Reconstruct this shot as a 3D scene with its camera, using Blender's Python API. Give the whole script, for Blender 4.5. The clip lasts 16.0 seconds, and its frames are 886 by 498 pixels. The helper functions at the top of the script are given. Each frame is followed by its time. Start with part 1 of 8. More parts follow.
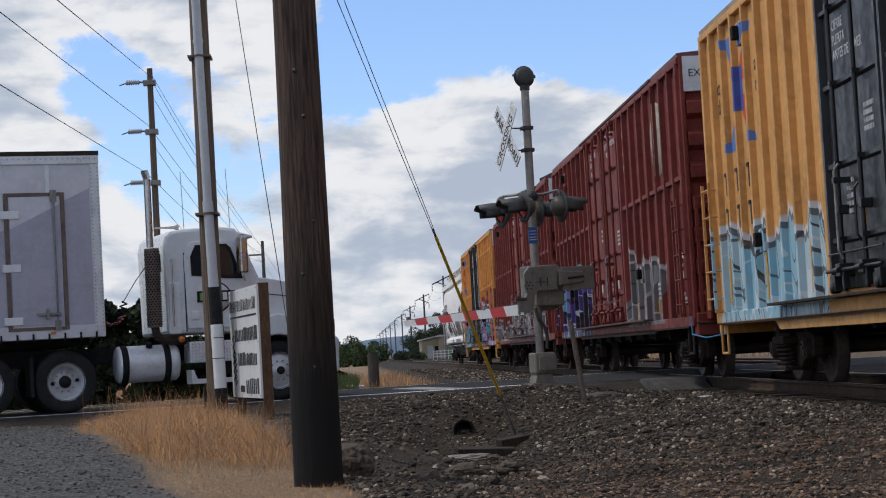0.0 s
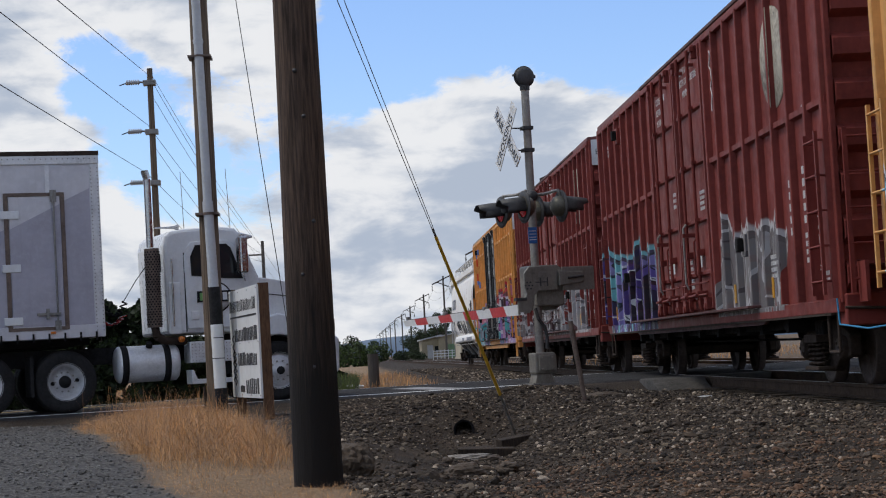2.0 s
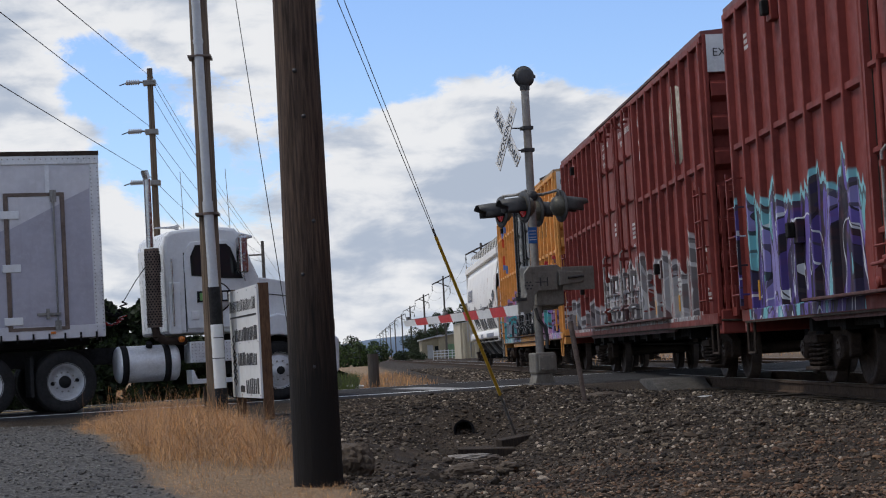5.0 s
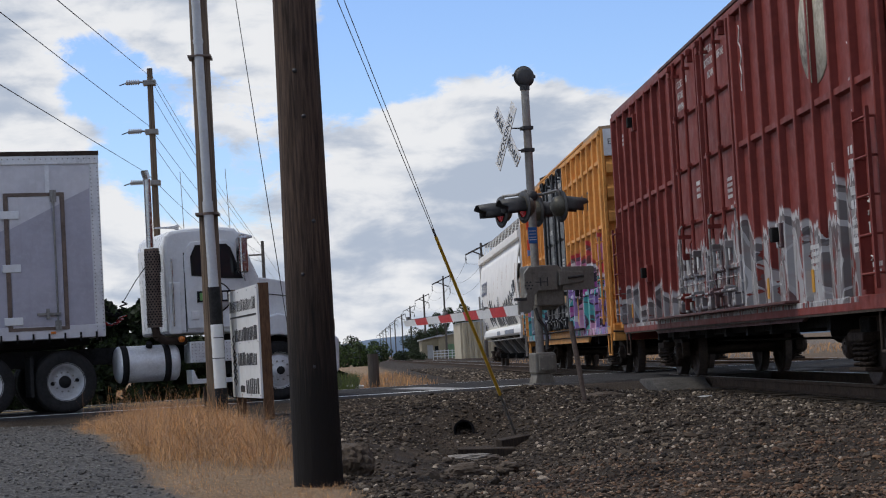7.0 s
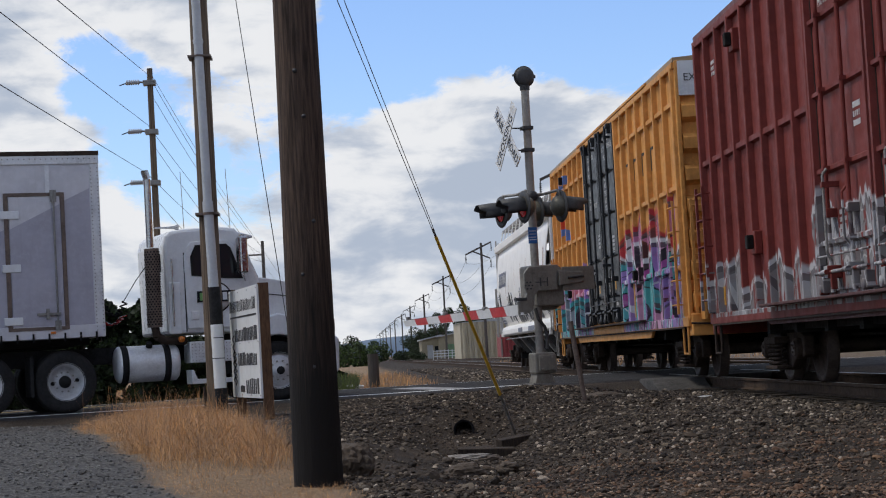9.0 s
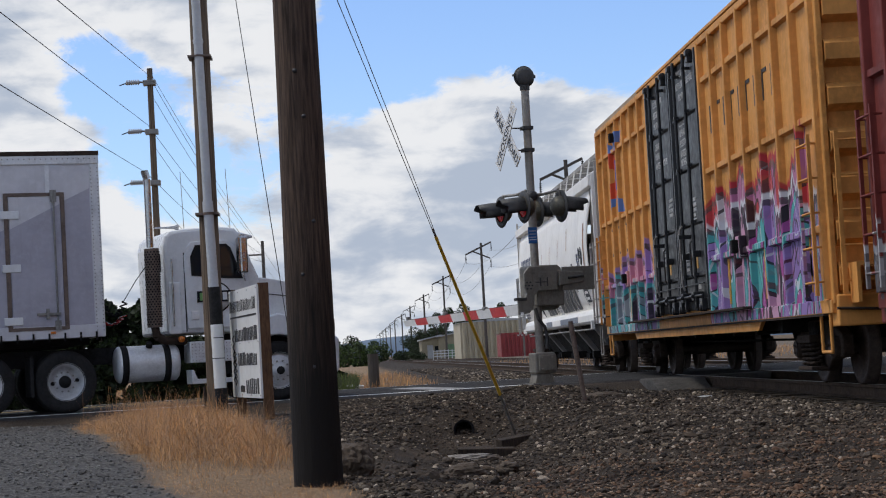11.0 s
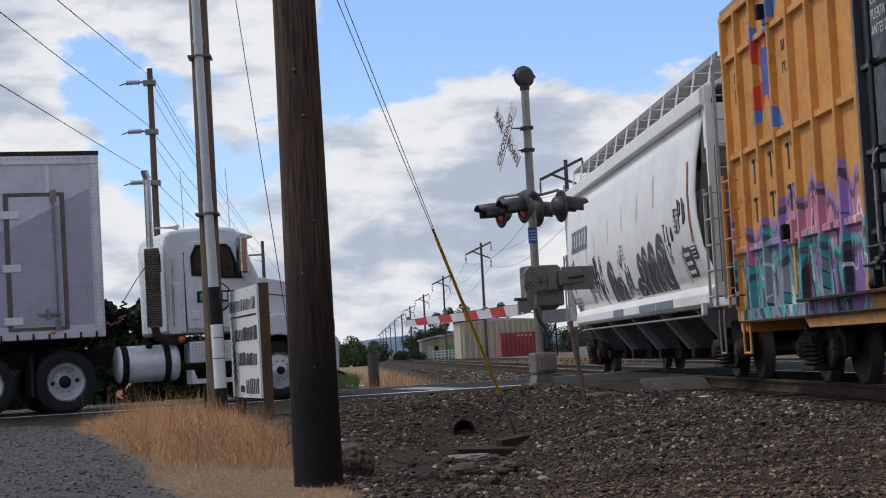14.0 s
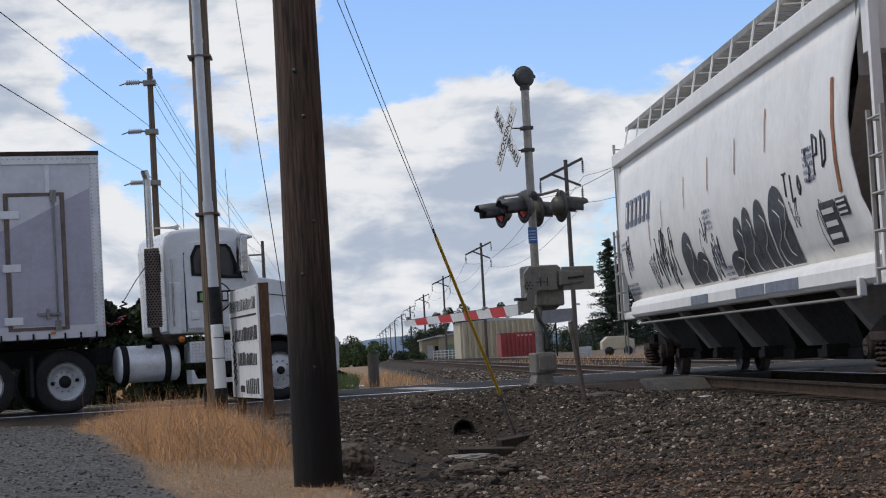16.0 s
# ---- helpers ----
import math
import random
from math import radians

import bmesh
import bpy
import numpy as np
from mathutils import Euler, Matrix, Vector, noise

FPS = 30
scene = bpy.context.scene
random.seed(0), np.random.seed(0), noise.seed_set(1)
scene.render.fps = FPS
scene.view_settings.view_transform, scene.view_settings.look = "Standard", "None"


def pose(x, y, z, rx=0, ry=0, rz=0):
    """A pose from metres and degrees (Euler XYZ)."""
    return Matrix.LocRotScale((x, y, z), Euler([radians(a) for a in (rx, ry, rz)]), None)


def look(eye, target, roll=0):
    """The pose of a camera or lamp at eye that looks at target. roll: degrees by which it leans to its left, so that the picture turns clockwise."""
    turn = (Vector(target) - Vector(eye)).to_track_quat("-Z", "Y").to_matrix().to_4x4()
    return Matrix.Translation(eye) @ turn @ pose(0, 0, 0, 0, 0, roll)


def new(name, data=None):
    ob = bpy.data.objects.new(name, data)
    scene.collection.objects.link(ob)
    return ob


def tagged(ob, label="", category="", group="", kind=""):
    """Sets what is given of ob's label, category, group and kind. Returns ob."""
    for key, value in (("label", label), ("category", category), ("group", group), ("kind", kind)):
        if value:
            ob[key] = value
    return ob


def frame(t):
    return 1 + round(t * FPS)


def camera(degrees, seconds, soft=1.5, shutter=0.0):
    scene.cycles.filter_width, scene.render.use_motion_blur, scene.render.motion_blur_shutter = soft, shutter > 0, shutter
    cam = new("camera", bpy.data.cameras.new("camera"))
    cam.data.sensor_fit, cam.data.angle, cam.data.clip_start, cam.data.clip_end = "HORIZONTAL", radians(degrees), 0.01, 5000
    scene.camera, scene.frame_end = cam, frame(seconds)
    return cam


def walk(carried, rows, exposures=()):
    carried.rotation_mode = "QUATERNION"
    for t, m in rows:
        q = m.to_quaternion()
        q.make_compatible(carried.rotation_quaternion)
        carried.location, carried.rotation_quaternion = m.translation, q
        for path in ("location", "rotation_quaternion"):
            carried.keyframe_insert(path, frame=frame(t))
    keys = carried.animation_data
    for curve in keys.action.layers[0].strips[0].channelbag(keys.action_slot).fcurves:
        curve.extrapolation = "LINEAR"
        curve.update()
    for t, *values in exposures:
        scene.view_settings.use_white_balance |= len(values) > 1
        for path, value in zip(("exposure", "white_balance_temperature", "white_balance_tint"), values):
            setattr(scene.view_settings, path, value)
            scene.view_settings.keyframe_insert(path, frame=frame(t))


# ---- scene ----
cam = camera(26.3, 16.0, soft=1.1)
EYE, AIM = (0, 0, 0.65), (1.5179, 29.9166, 2.2904)
walk(cam, [(0, look(EYE, AIM, -3.2)), (16, look(EYE, AIM, -3.2))], exposures=[(0, 0.0, 6590, 10), (16, 0.0, 6590, 10)])

# ---- world, sun ----
SUN_ELEV, SUN_AZ = radians(58), radians(-82)      # azimuth from +Y towards +X


def make_world():
    w = bpy.data.worlds.new("sky")
    scene.world = w
    w.use_nodes = True
    nt = w.node_tree
    nt.nodes.clear()
    N, L = nt.nodes.new, nt.links.new
    out, bg = N("ShaderNodeOutputWorld"), N("ShaderNodeBackground")
    sky = N("ShaderNodeTexSky")
    sky.sky_type, sky.sun_disc = "NISHITA", False
    sky.sun_elevation, sky.sun_rotation = SUN_ELEV, SUN_AZ
    sky.air_density, sky.dust_density, sky.ozone_density = 1.0, 0.6, 1.5
    tc = N("ShaderNodeTexCoord")
    sep = N("ShaderNodeSeparateXYZ")
    L(tc.outputs["Generated"], sep.inputs[0])

    def math(op, a, b=None, c=None):
        m = N("ShaderNodeMath")
        m.operation = op
        for i, v in enumerate((a, b, c)):
            if v is None:
                continue
            if isinstance(v, (int, float)):
                m.inputs[i].default_value = v
            else:
                L(v, m.inputs[i])
        return m.outputs[0]

    def smooth(v, lo, hi):
        m = N("ShaderNodeMapRange")
        m.interpolation_type = "SMOOTHSTEP"
        L(v, m.inputs[0])
        m.inputs[1].default_value, m.inputs[2].default_value = lo, hi
        return m.outputs[0]

    def fbm(scale, detail, rough, stretch=(1, 1, 1.9), dist=0.0, off=(0, 0, 0)):
        mp = N("ShaderNodeMapping")
        mp.inputs["Scale"].default_value = stretch
        mp.inputs["Location"].default_value = off
        L(tc.outputs["Generated"], mp.inputs[0])
        n = N("ShaderNodeTexNoise")
        n.inputs["Scale"].default_value, n.inputs["Detail"].default_value = scale, detail
        n.inputs["Roughness"].default_value, n.inputs["Distortion"].default_value = rough, dist
        L(mp.outputs[0], n.inputs["Vector"])
        return n.outputs[0]

    big = fbm(9.0, 6, 0.55, off=(0.31, 0.0, 0.17))
    fine = fbm(34.0, 9, 0.66, dist=0.35)
    dens = math("ADD", math("MULTIPLY", big, 1.0), math("MULTIPLY", math("SUBTRACT", fine, 0.5), 0.75))
    # the clear holes and the bank of cloud
    for (px, pz, r, wgt) in HOLES:
        d = Vector((px, 1.0, pz)).normalized()
        vd = N("ShaderNodeVectorMath")
        vd.operation = "DISTANCE"
        L(tc.outputs["Generated"], vd.inputs[0])
        vd.inputs[1].default_value = d
        near = math("SUBTRACT", 1.0, smooth(vd.outputs["Value"], r * 0.3, r * 1.25))
        dens = math("ADD", dens, math("MULTIPLY", near, wgt))
    dens = math("ADD", dens, math("MULTIPLY", math("SUBTRACT", 1.0, smooth(sep.outputs[2], 0.02, 0.12)), 0.12))
    mask = smooth(dens, 0.38, 0.58)
    # undersides of the clouds are greyer, thin edges whiter
    shade = fbm(19.0, 6, 0.52, off=(0.0, 0.4, 0.31), stretch=(1, 1, 2.6), dist=0.25)
    core = smooth(math("ADD", math("MULTIPLY", dens, 0.22), math("MULTIPLY", shade, 1.0)), 0.56, 0.84)
    ramp = N("ShaderNodeMix")
    ramp.data_type = "RGBA"
    L(core, ramp.inputs[0])
    ramp.inputs[6].default_value, ramp.inputs[7].default_value = CLOUD_WHITE, CLOUD_GREY
    clear = N("ShaderNodeMix")
    clear.data_type, clear.blend_type = "RGBA", "MULTIPLY"
    clear.inputs[0].default_value = 1.0
    L(sky.outputs[0], clear.inputs[6])
    clear.inputs[7].default_value = SKY_GAIN
    mix = N("ShaderNodeMix")
    mix.data_type = "RGBA"
    L(mask, mix.inputs[0])
    L(clear.outputs[2], mix.inputs[6])
    L(ramp.outputs[2], mix.inputs[7])
    L(mix.outputs[2], bg.inputs[0])
    bg.inputs[1].default_value = 0.1
    L(bg.outputs[0], out.inputs[0])


SKY_GAIN = (1.2, 1.38, 1.78, 1)
CLOUD_WHITE, CLOUD_GREY = (8.2, 8.4, 8.75, 1), (4.3, 5.0, 6.2, 1)
# direction (x/y, z/y), radius, weight: negative opens the cloud
HOLES = [(0.03, 0.175, 0.045, -0.45), (0.10, 0.19, 0.06, -0.5), (0.17, 0.185, 0.06, -0.5), (0.24, 0.19, 0.06, -0.5), (0.29, 0.18, 0.05, -0.4),
         (0.0, 0.15, 0.03, -0.3), (-0.115, 0.135, 0.04, -0.32), (-0.09, 0.10, 0.03, -0.25), (-0.13, 0.16, 0.03, -0.2), (0.04, 0.05, 0.03, -0.2), (0.13, 0.06, 0.035, -0.35),
         (-0.14, 0.18, 0.07, 0.3), (-0.05, 0.19, 0.05, 0.3), (0.1, 0.11, 0.06, 0.3), (0.2, 0.13, 0.05, 0.3), (0.04, 0.08, 0.07, 0.25), (-0.16, 0.1, 0.05, 0.2),
         (0.02, 0.03, 0.06, 0.2), (0.1, 0.05, 0.07, 0.25)]
make_world()

sun = new("sun", bpy.data.lights.new("sun", "SUN"))
sun.data.energy, sun.data.angle, sun.data.color = 1.7, radians(10), (1.0, 0.95, 0.87)
sun.matrix_world = look((0, 0, 0), (-math.sin(SUN_AZ) * math.cos(SUN_ELEV), -math.cos(SUN_AZ) * math.cos(SUN_ELEV), -math.sin(SUN_ELEV)))

# ---- plan ----
TRACK_X = 6.85                  # centre of the track, which runs along +Y; rail tops at z = 0
SKEW = radians(18.5)            # the road's turn from +X
ROAD_AT = (-0.27, 32.96)        # a point on the near edge line
CS, SN = math.cos(SKEW), math.sin(SKEW)
SPEED = ((0.0, 0.0), (4.0, 17.72), (8.0, 35.62), (12.0, 53.55), (16.0, 71.4))


def road_uv(x, y):
    """Along the road and across it, from the near edge line."""
    dx, dy = x - ROAD_AT[0], y - ROAD_AT[1]
    return dx * CS + dy * SN, -dx * SN + dy * CS


def road_xy(u, v):
    return ROAD_AT[0] + u * CS - v * SN, ROAD_AT[1] + u * SN + v * CS


def sstep(a, b, t):
    t = np.clip((t - a) / (b - a), 0, 1)
    return t * t * (3 - 2 * t)


def ground_z(x, y):
    """Height of the ground (arrays or numbers)."""
    x, y = np.asarray(x, float), np.asarray(y, float)
    _, v = road_uv(x, y)
    d = np.abs(TRACK_X - x)
    base = -0.12 - 0.10 * sstep(24, 14, y) - 0.1 * sstep(4.0, 1.0, np.hypot(x - 2, (y - 12) / 4))
    base = base - 0.6 * np.exp(-((x - 1.5) / 1.2) ** 2 - ((y - 23.4) / 2.9) ** 2) - 0.22 * np.exp(-((x - 1.2) / 0.9) ** 2 - ((y - 18.0) / 3.0) ** 2)
    base = base + 0.24 * np.exp(-((x - 3.6) / 1.6) ** 2 - ((y - 30.0) / 1.9) ** 2)
    base = base + 0.3 * np.exp(-((x - 1.45) / 0.5) ** 2 - ((y - 26.25) / 0.42) ** 2)
    base = base - 0.02 * sstep(38, 60, y)
    bal = -0.20 + 0 * x
    k = sstep(4.6, 2.0, d)
    z = base * (1 - k) + bal * k
    near_road = sstep(-1.9, -0.55, v) * sstep(8.6, 7.3, v)
    return z * (1 - near_road) + (-0.035) * near_road

# ---- mesh building ----
class MB:
    """Collects vertices and faces of one mesh."""

    def __init__(self):
        self.v, self.f, self.s = [], [], []

    def add(self, vs, fs, smooth=False):
        o = len(self.v)
        self.v += [tuple(p) for p in vs]
        self.f += [tuple(i + o for i in q) for q in fs]
        self.s += [smooth] * len(fs)
        return self

    def box(self, x0, x1, y0, y1, z0, z1, m=None):
        vs = [(x, y, z) for x in (x0, x1) for y in (y0, y1) for z in (z0, z1)]
        if m is not None:
            vs = [m @ Vector(p) for p in vs]
        return self.add(vs, [(0, 1, 3, 2), (4, 6, 7, 5), (0, 4, 5, 1), (2, 3, 7, 6), (0, 2, 6, 4), (1, 5, 7, 3)])

    def tube(self, p0, p1, r0, r1=None, n=10, caps=True):
        r1 = r0 if r1 is None else r1
        p0, p1 = Vector(p0), Vector(p1)
        q = (p1 - p0).to_track_quat("Z", "Y").to_matrix()
        a = [2 * math.pi * i / n for i in range(n)]
        vs = [p0 + q @ Vector((r0 * math.cos(t), r0 * math.sin(t), 0)) for t in a] + [p1 + q @ Vector((r1 * math.cos(t), r1 * math.sin(t), 0)) for t in a]
        self.add(vs, [(i, (i + 1) % n, n + (i + 1) % n, n + i) for i in range(n)], True)
        if caps:
            self.add(vs, [tuple(range(n - 1, -1, -1)), tuple(range(n, 2 * n))])
        return self

    def path(self, pts, r, n=8):
        for a, b in zip(pts, pts[1:]):
            self.tube(a, b, r, n=n)
        return self

    def lathe(self, prof, origin=(0, 0, 0), axis="Z", n=24):
        """prof: (radius, height) pairs turned about the axis."""
        o, vs, fs = Vector(origin), [], []
        for r, h in prof:
            for i in range(n):
                t = 2 * math.pi * i / n
                a, b = r * math.cos(t), r * math.sin(t)
                vs.append(o + Vector({"Z": (a, b, h), "X": (h, a, b), "Y": (b, h, a)}[axis]))
        for k in range(len(prof) - 1):
            for i in range(n):
                j = (i + 1) % n
                fs.append((k * n + i, k * n + j, (k + 1) * n + j, (k + 1) * n + i))
        return self.add(vs, fs, True)

    def prism(self, poly, axis, d0, d1):
        """A polygon in the plane across the axis, pushed from d0 to d1. X: (y, z), Y: (x, z), Z: (x, y)."""
        put = {"X": lambda a, b, d: (d, a, b), "Y": lambda a, b, d: (a, d, b), "Z": lambda a, b, d: (a, b, d)}[axis]
        n = len(poly)
        vs = [put(a, b, d0) for a, b in poly] + [put(a, b, d1) for a, b in poly]
        fs = [(i, (i + 1) % n, n + (i + 1) % n, n + i) for i in range(n)] + [tuple(range(n - 1, -1, -1)), tuple(range(n, 2 * n))]
        return self.add(vs, fs)

    def mesh(self, name):
        me = bpy.data.meshes.new(name)
        me.from_pydata([tuple(p) for p in self.v], [], self.f)
        me.polygons.foreach_set("use_smooth", self.s)
        me.update()
        bm = bmesh.new()
        bm.from_mesh(me)
        bmesh.ops.recalc_face_normals(bm, faces=bm.faces)
        bm.to_mesh(me)
        bm.free()
        return me


def part(name, mb, material, parent=None, label="", bevel=0.0):
    """Links a mesh as one object, under a thing or a part."""
    me = mb.mesh(name) if isinstance(mb, MB) else mb
    ob = new(name, me)
    for mm in material if isinstance(material, (list, tuple)) else [material]:
        me.materials.append(mm)
    if parent is not None:
        ob.parent = parent
    if label:
        ob["label"] = label
    if bevel:
        b = ob.modifiers.new("edge", "BEVEL")
        b.width, b.segments, b.limit_method, b.angle_limit = bevel, 2, "ANGLE", radians(40)
        b.harden_normals = False
    return ob


def thing(name, m, label, category, group="", kind=""):
    ob = new(name)
    ob.empty_display_size = 0.2
    ob.matrix_world = m
    return tagged(ob, label, category, group, kind)


def raw_mesh(name, v, f, smooth=False):
    """A mesh out of arrays; all faces with the same number of corners."""
    me = bpy.data.meshes.new(name)
    v, f = np.asarray(v, np.float32), np.asarray(f, np.int32)
    k = f.shape[1]
    me.vertices.add(len(v))
    me.vertices.foreach_set("co", v.ravel())
    me.loops.add(f.size)
    me.loops.foreach_set("vertex_index", f.ravel())
    me.polygons.add(len(f))
    me.polygons.foreach_set("loop_start", np.arange(0, f.size, k, dtype=np.int32))
    me.polygons.foreach_set("use_smooth", np.full(len(f), smooth))
    me.update(calc_edges=True)
    return me


def words(name, text, size, m, material, parent=None, thick=0.002, label="", align="LEFT", squeeze=1.0):
    """Lettering as a mesh, standing on the pose m."""
    cu = bpy.data.curves.new(name, "FONT")
    cu.body, cu.size, cu.extrude, cu.align_x, cu.resolution_u = text, size, thick, align, 3
    tmp = new("tmp", cu)
    me = bpy.data.meshes.new_from_object(tmp.evaluated_get(bpy.context.evaluated_depsgraph_get()))
    bpy.data.objects.remove(tmp)
    bpy.data.curves.remove(cu)
    me.transform(m @ Matrix.Diagonal((squeeze, 1, 1, 1)))
    me.name = name
    me.materials.clear()
    return part(name, me, material, parent, label)


# ---- materials ----
def mat(name, color, rough=0.6, metal=0.0, var=0.25, scale=3.0, bump=0.0, bscale=60.0, dark=None, streak=0.0, spec=0.5, island=0.0, rnd=0.0, coat=0.0, emit=0.0):
    """A painted or raw surface: colour varied at two scales, bump, optional run-down streaks and varied pieces."""
    m = bpy.data.materials.new(name)
    m.use_nodes = True
    nt = m.node_tree
    N, L = nt.nodes.new, nt.links.new
    b = nt.nodes["Principled BSDF"]
    b.inputs["Roughness"].default_value, b.inputs["Metallic"].default_value = rough, metal
    b.inputs["Specular IOR Level"].default_value = spec
    b.inputs["Coat Weight"].default_value = coat
    tc = N("ShaderNodeTexCoord")

    def noise_tex(s, d, stretch=(1, 1, 1), r=0.6):
        mp = N("ShaderNodeMapping")
        mp.inputs["Scale"].default_value = stretch
        L(tc.outputs["Object"], mp.inputs[0])
        n = N("ShaderNodeTexNoise")
        n.inputs["Scale"].default_value, n.inputs["Detail"].default_value, n.inputs["Roughness"].default_value = s, d, r
        L(mp.outputs[0], n.inputs["Vector"])
        return n.outputs[0]

    def mixc(fac, a, c):
        x = N("ShaderNodeMix")
        x.data_type = "RGBA"
        for i, v in ((0, fac), (6, a), (7, c)):
            if isinstance(v, (int, float)):
                x.inputs[i].default_value = v
            elif isinstance(v, tuple):
                x.inputs[i].default_value = v
            else:
                L(v, x.inputs[i])
        return x.outputs[2]

    def rng(v, a, c, lo=0.0, hi=1.0):
        r = N("ShaderNodeMapRange")
        L(v, r.inputs[0])
        for i, q in enumerate((a, c, lo, hi)):
            r.inputs[i + 1].default_value = q
        return r.outputs[0]

    c1 = (*color, 1)
    c2 = (*(dark or tuple(q * (1 - var * 1.6) for q in color)), 1)
    c3 = (*tuple(min(1, q * (1 + var)) for q in color), 1)
    col = mixc(rng(noise_tex(scale, 5), 0.42, 0.68), c1, c2)
    col = mixc(rng(noise_tex(scale * 9, 3), 0.45, 0.7, 0, 0.6), col, c3)
    if streak:
        col = mixc(rng(noise_tex(2.0, 6, (6, 6, 0.35), 0.65), 0.52, 0.72, 0, streak), col, (*tuple(q * 0.35 for q in color), 1))
        col = mixc(rng(noise_tex(2.6, 6, (9, 9, 0.5), 0.65), 0.6, 0.75, 0, streak * 0.7), col, (0.16, 0.085, 0.045, 1))
    if island or rnd:
        src = N("ShaderNodeNewGeometry").outputs["Random Per Island"] if island else N("ShaderNodeObjectInfo").outputs["Random"]
        hs = N("ShaderNodeHueSaturation")
        L(col, hs.inputs["Color"])
        L(rng(src, 0, 1, 1 - (island or rnd), 1 + (island or rnd)), hs.inputs["Value"])
        L(rng(src, 0, 1, 0.7, 1.2), hs.inputs["Saturation"])
        col = hs.outputs[0]
    L(col, b.inputs["Base Color"])
    L(rng(noise_tex(scale * 4, 4), 0.3, 0.7, max(0.02, rough - 0.12), min(1, rough + 0.12)), b.inputs["Roughness"])
    if bump:
        bp = N("ShaderNodeBump")
        bp.inputs["Strength"].default_value, bp.inputs["Distance"].default_value = min(1, bump), 0.02
        L(noise_tex(bscale, 6), bp.inputs["Height"])
        L(bp.outputs[0], b.inputs["Normal"])
    if emit:
        b.inputs["Emission Color"].default_value, b.inputs["Emission Strength"].default_value = (*color, 1), emit
    return m


def glass_mat(name, color=(0.02, 0.025, 0.03), rough=0.04):
    m = bpy.data.materials.new(name)
    m.use_nodes = True
    b = m.node_tree.nodes["Principled BSDF"]
    b.inputs["Base Color"].default_value = (*color, 1)
    b.inputs["Roughness"].default_value, b.inputs["Transmission Weight"].default_value, b.inputs["IOR"].default_value = rough, 0.15, 1.45
    return m


def wood_mat(name, color, dark, zs=0.6, bump=0.5, tar=None):
    """Weathered timber with grain and cracks along z."""
    m = bpy.data.materials.new(name)
    m.use_nodes = True
    nt = m.node_tree
    N, L = nt.nodes.new, nt.links.new
    b = nt.nodes["Principled BSDF"]
    tc, mp = N("ShaderNodeTexCoord"), N("ShaderNodeMapping")
    mp.inputs["Scale"].default_value = (22, 22, zs)
    L(tc.outputs["Object"], mp.inputs[0])
    n = N("ShaderNodeTexNoise")
    n.inputs["Scale"].default_value, n.inputs["Detail"].default_value, n.inputs["Roughness"].default_value = 2.2, 8, 0.65
    L(mp.outputs[0], n.inputs["Vector"])
    n2 = N("ShaderNodeTexNoise")
    n2.inputs["Scale"].default_value, n2.inputs["Detail"].default_value = 1.7, 4
    L(tc.outputs["Object"], n2.inputs["Vector"])
    r = N("ShaderNodeValToRGB")
    r.color_ramp.elements[0].position, r.color_ramp.elements[1].position = 0.35, 0.66
    r.color_ramp.elements[0].color, r.color_ramp.elements[1].color = (*dark, 1), (*color, 1)
    L(n.outputs[0], r.inputs[0])
    x = N("ShaderNodeMix")
    x.data_type, x.blend_type = "RGBA", "MULTIPLY"
    x.inputs[0].default_value = 0.55
    L(r.outputs[0], x.inputs[6])
    L(n2.outputs[0], x.inputs[7])
    col = x.outputs[2]
    if tar:
        # creosote soaked into the butt of the pole, in ragged runs
        sp = N("ShaderNodeSeparateXYZ")
        L(tc.outputs["Object"], sp.inputs[0])
        ad = N("ShaderNodeMath")
        ad.operation = "MULTIPLY_ADD"
        L(n.outputs[0], ad.inputs[0])
        ad.inputs[1].default_value = 1.1
        L(sp.outputs[2], ad.inputs[2])
        mr = N("ShaderNodeMapRange")
        L(ad.outputs[0], mr.inputs[0])
        mr.inputs[1].default_value, mr.inputs[2].default_value, mr.inputs[3].default_value, mr.inputs[4].default_value = tar[0], tar[1], 1, 0
        y = N("ShaderNodeMix")
        y.data_type = "RGBA"
        L(mr.outputs[0], y.inputs[0])
        L(col, y.inputs[6])
        y.inputs[7].default_value = (0.012, 0.01, 0.009, 1)
        col = y.outputs[2]
    L(col, b.inputs["Base Color"])
    b.inputs["Roughness"].default_value = 0.85
    b.inputs["Specular IOR Level"].default_value = 0.25
    bp = N("ShaderNodeBump")
    bp.inputs["Strength"].default_value, bp.inputs["Distance"].default_value = bump, 0.015
    L(n.outputs[0], bp.inputs["Height"])
    L(bp.outputs[0], b.inputs["Normal"])
    return m


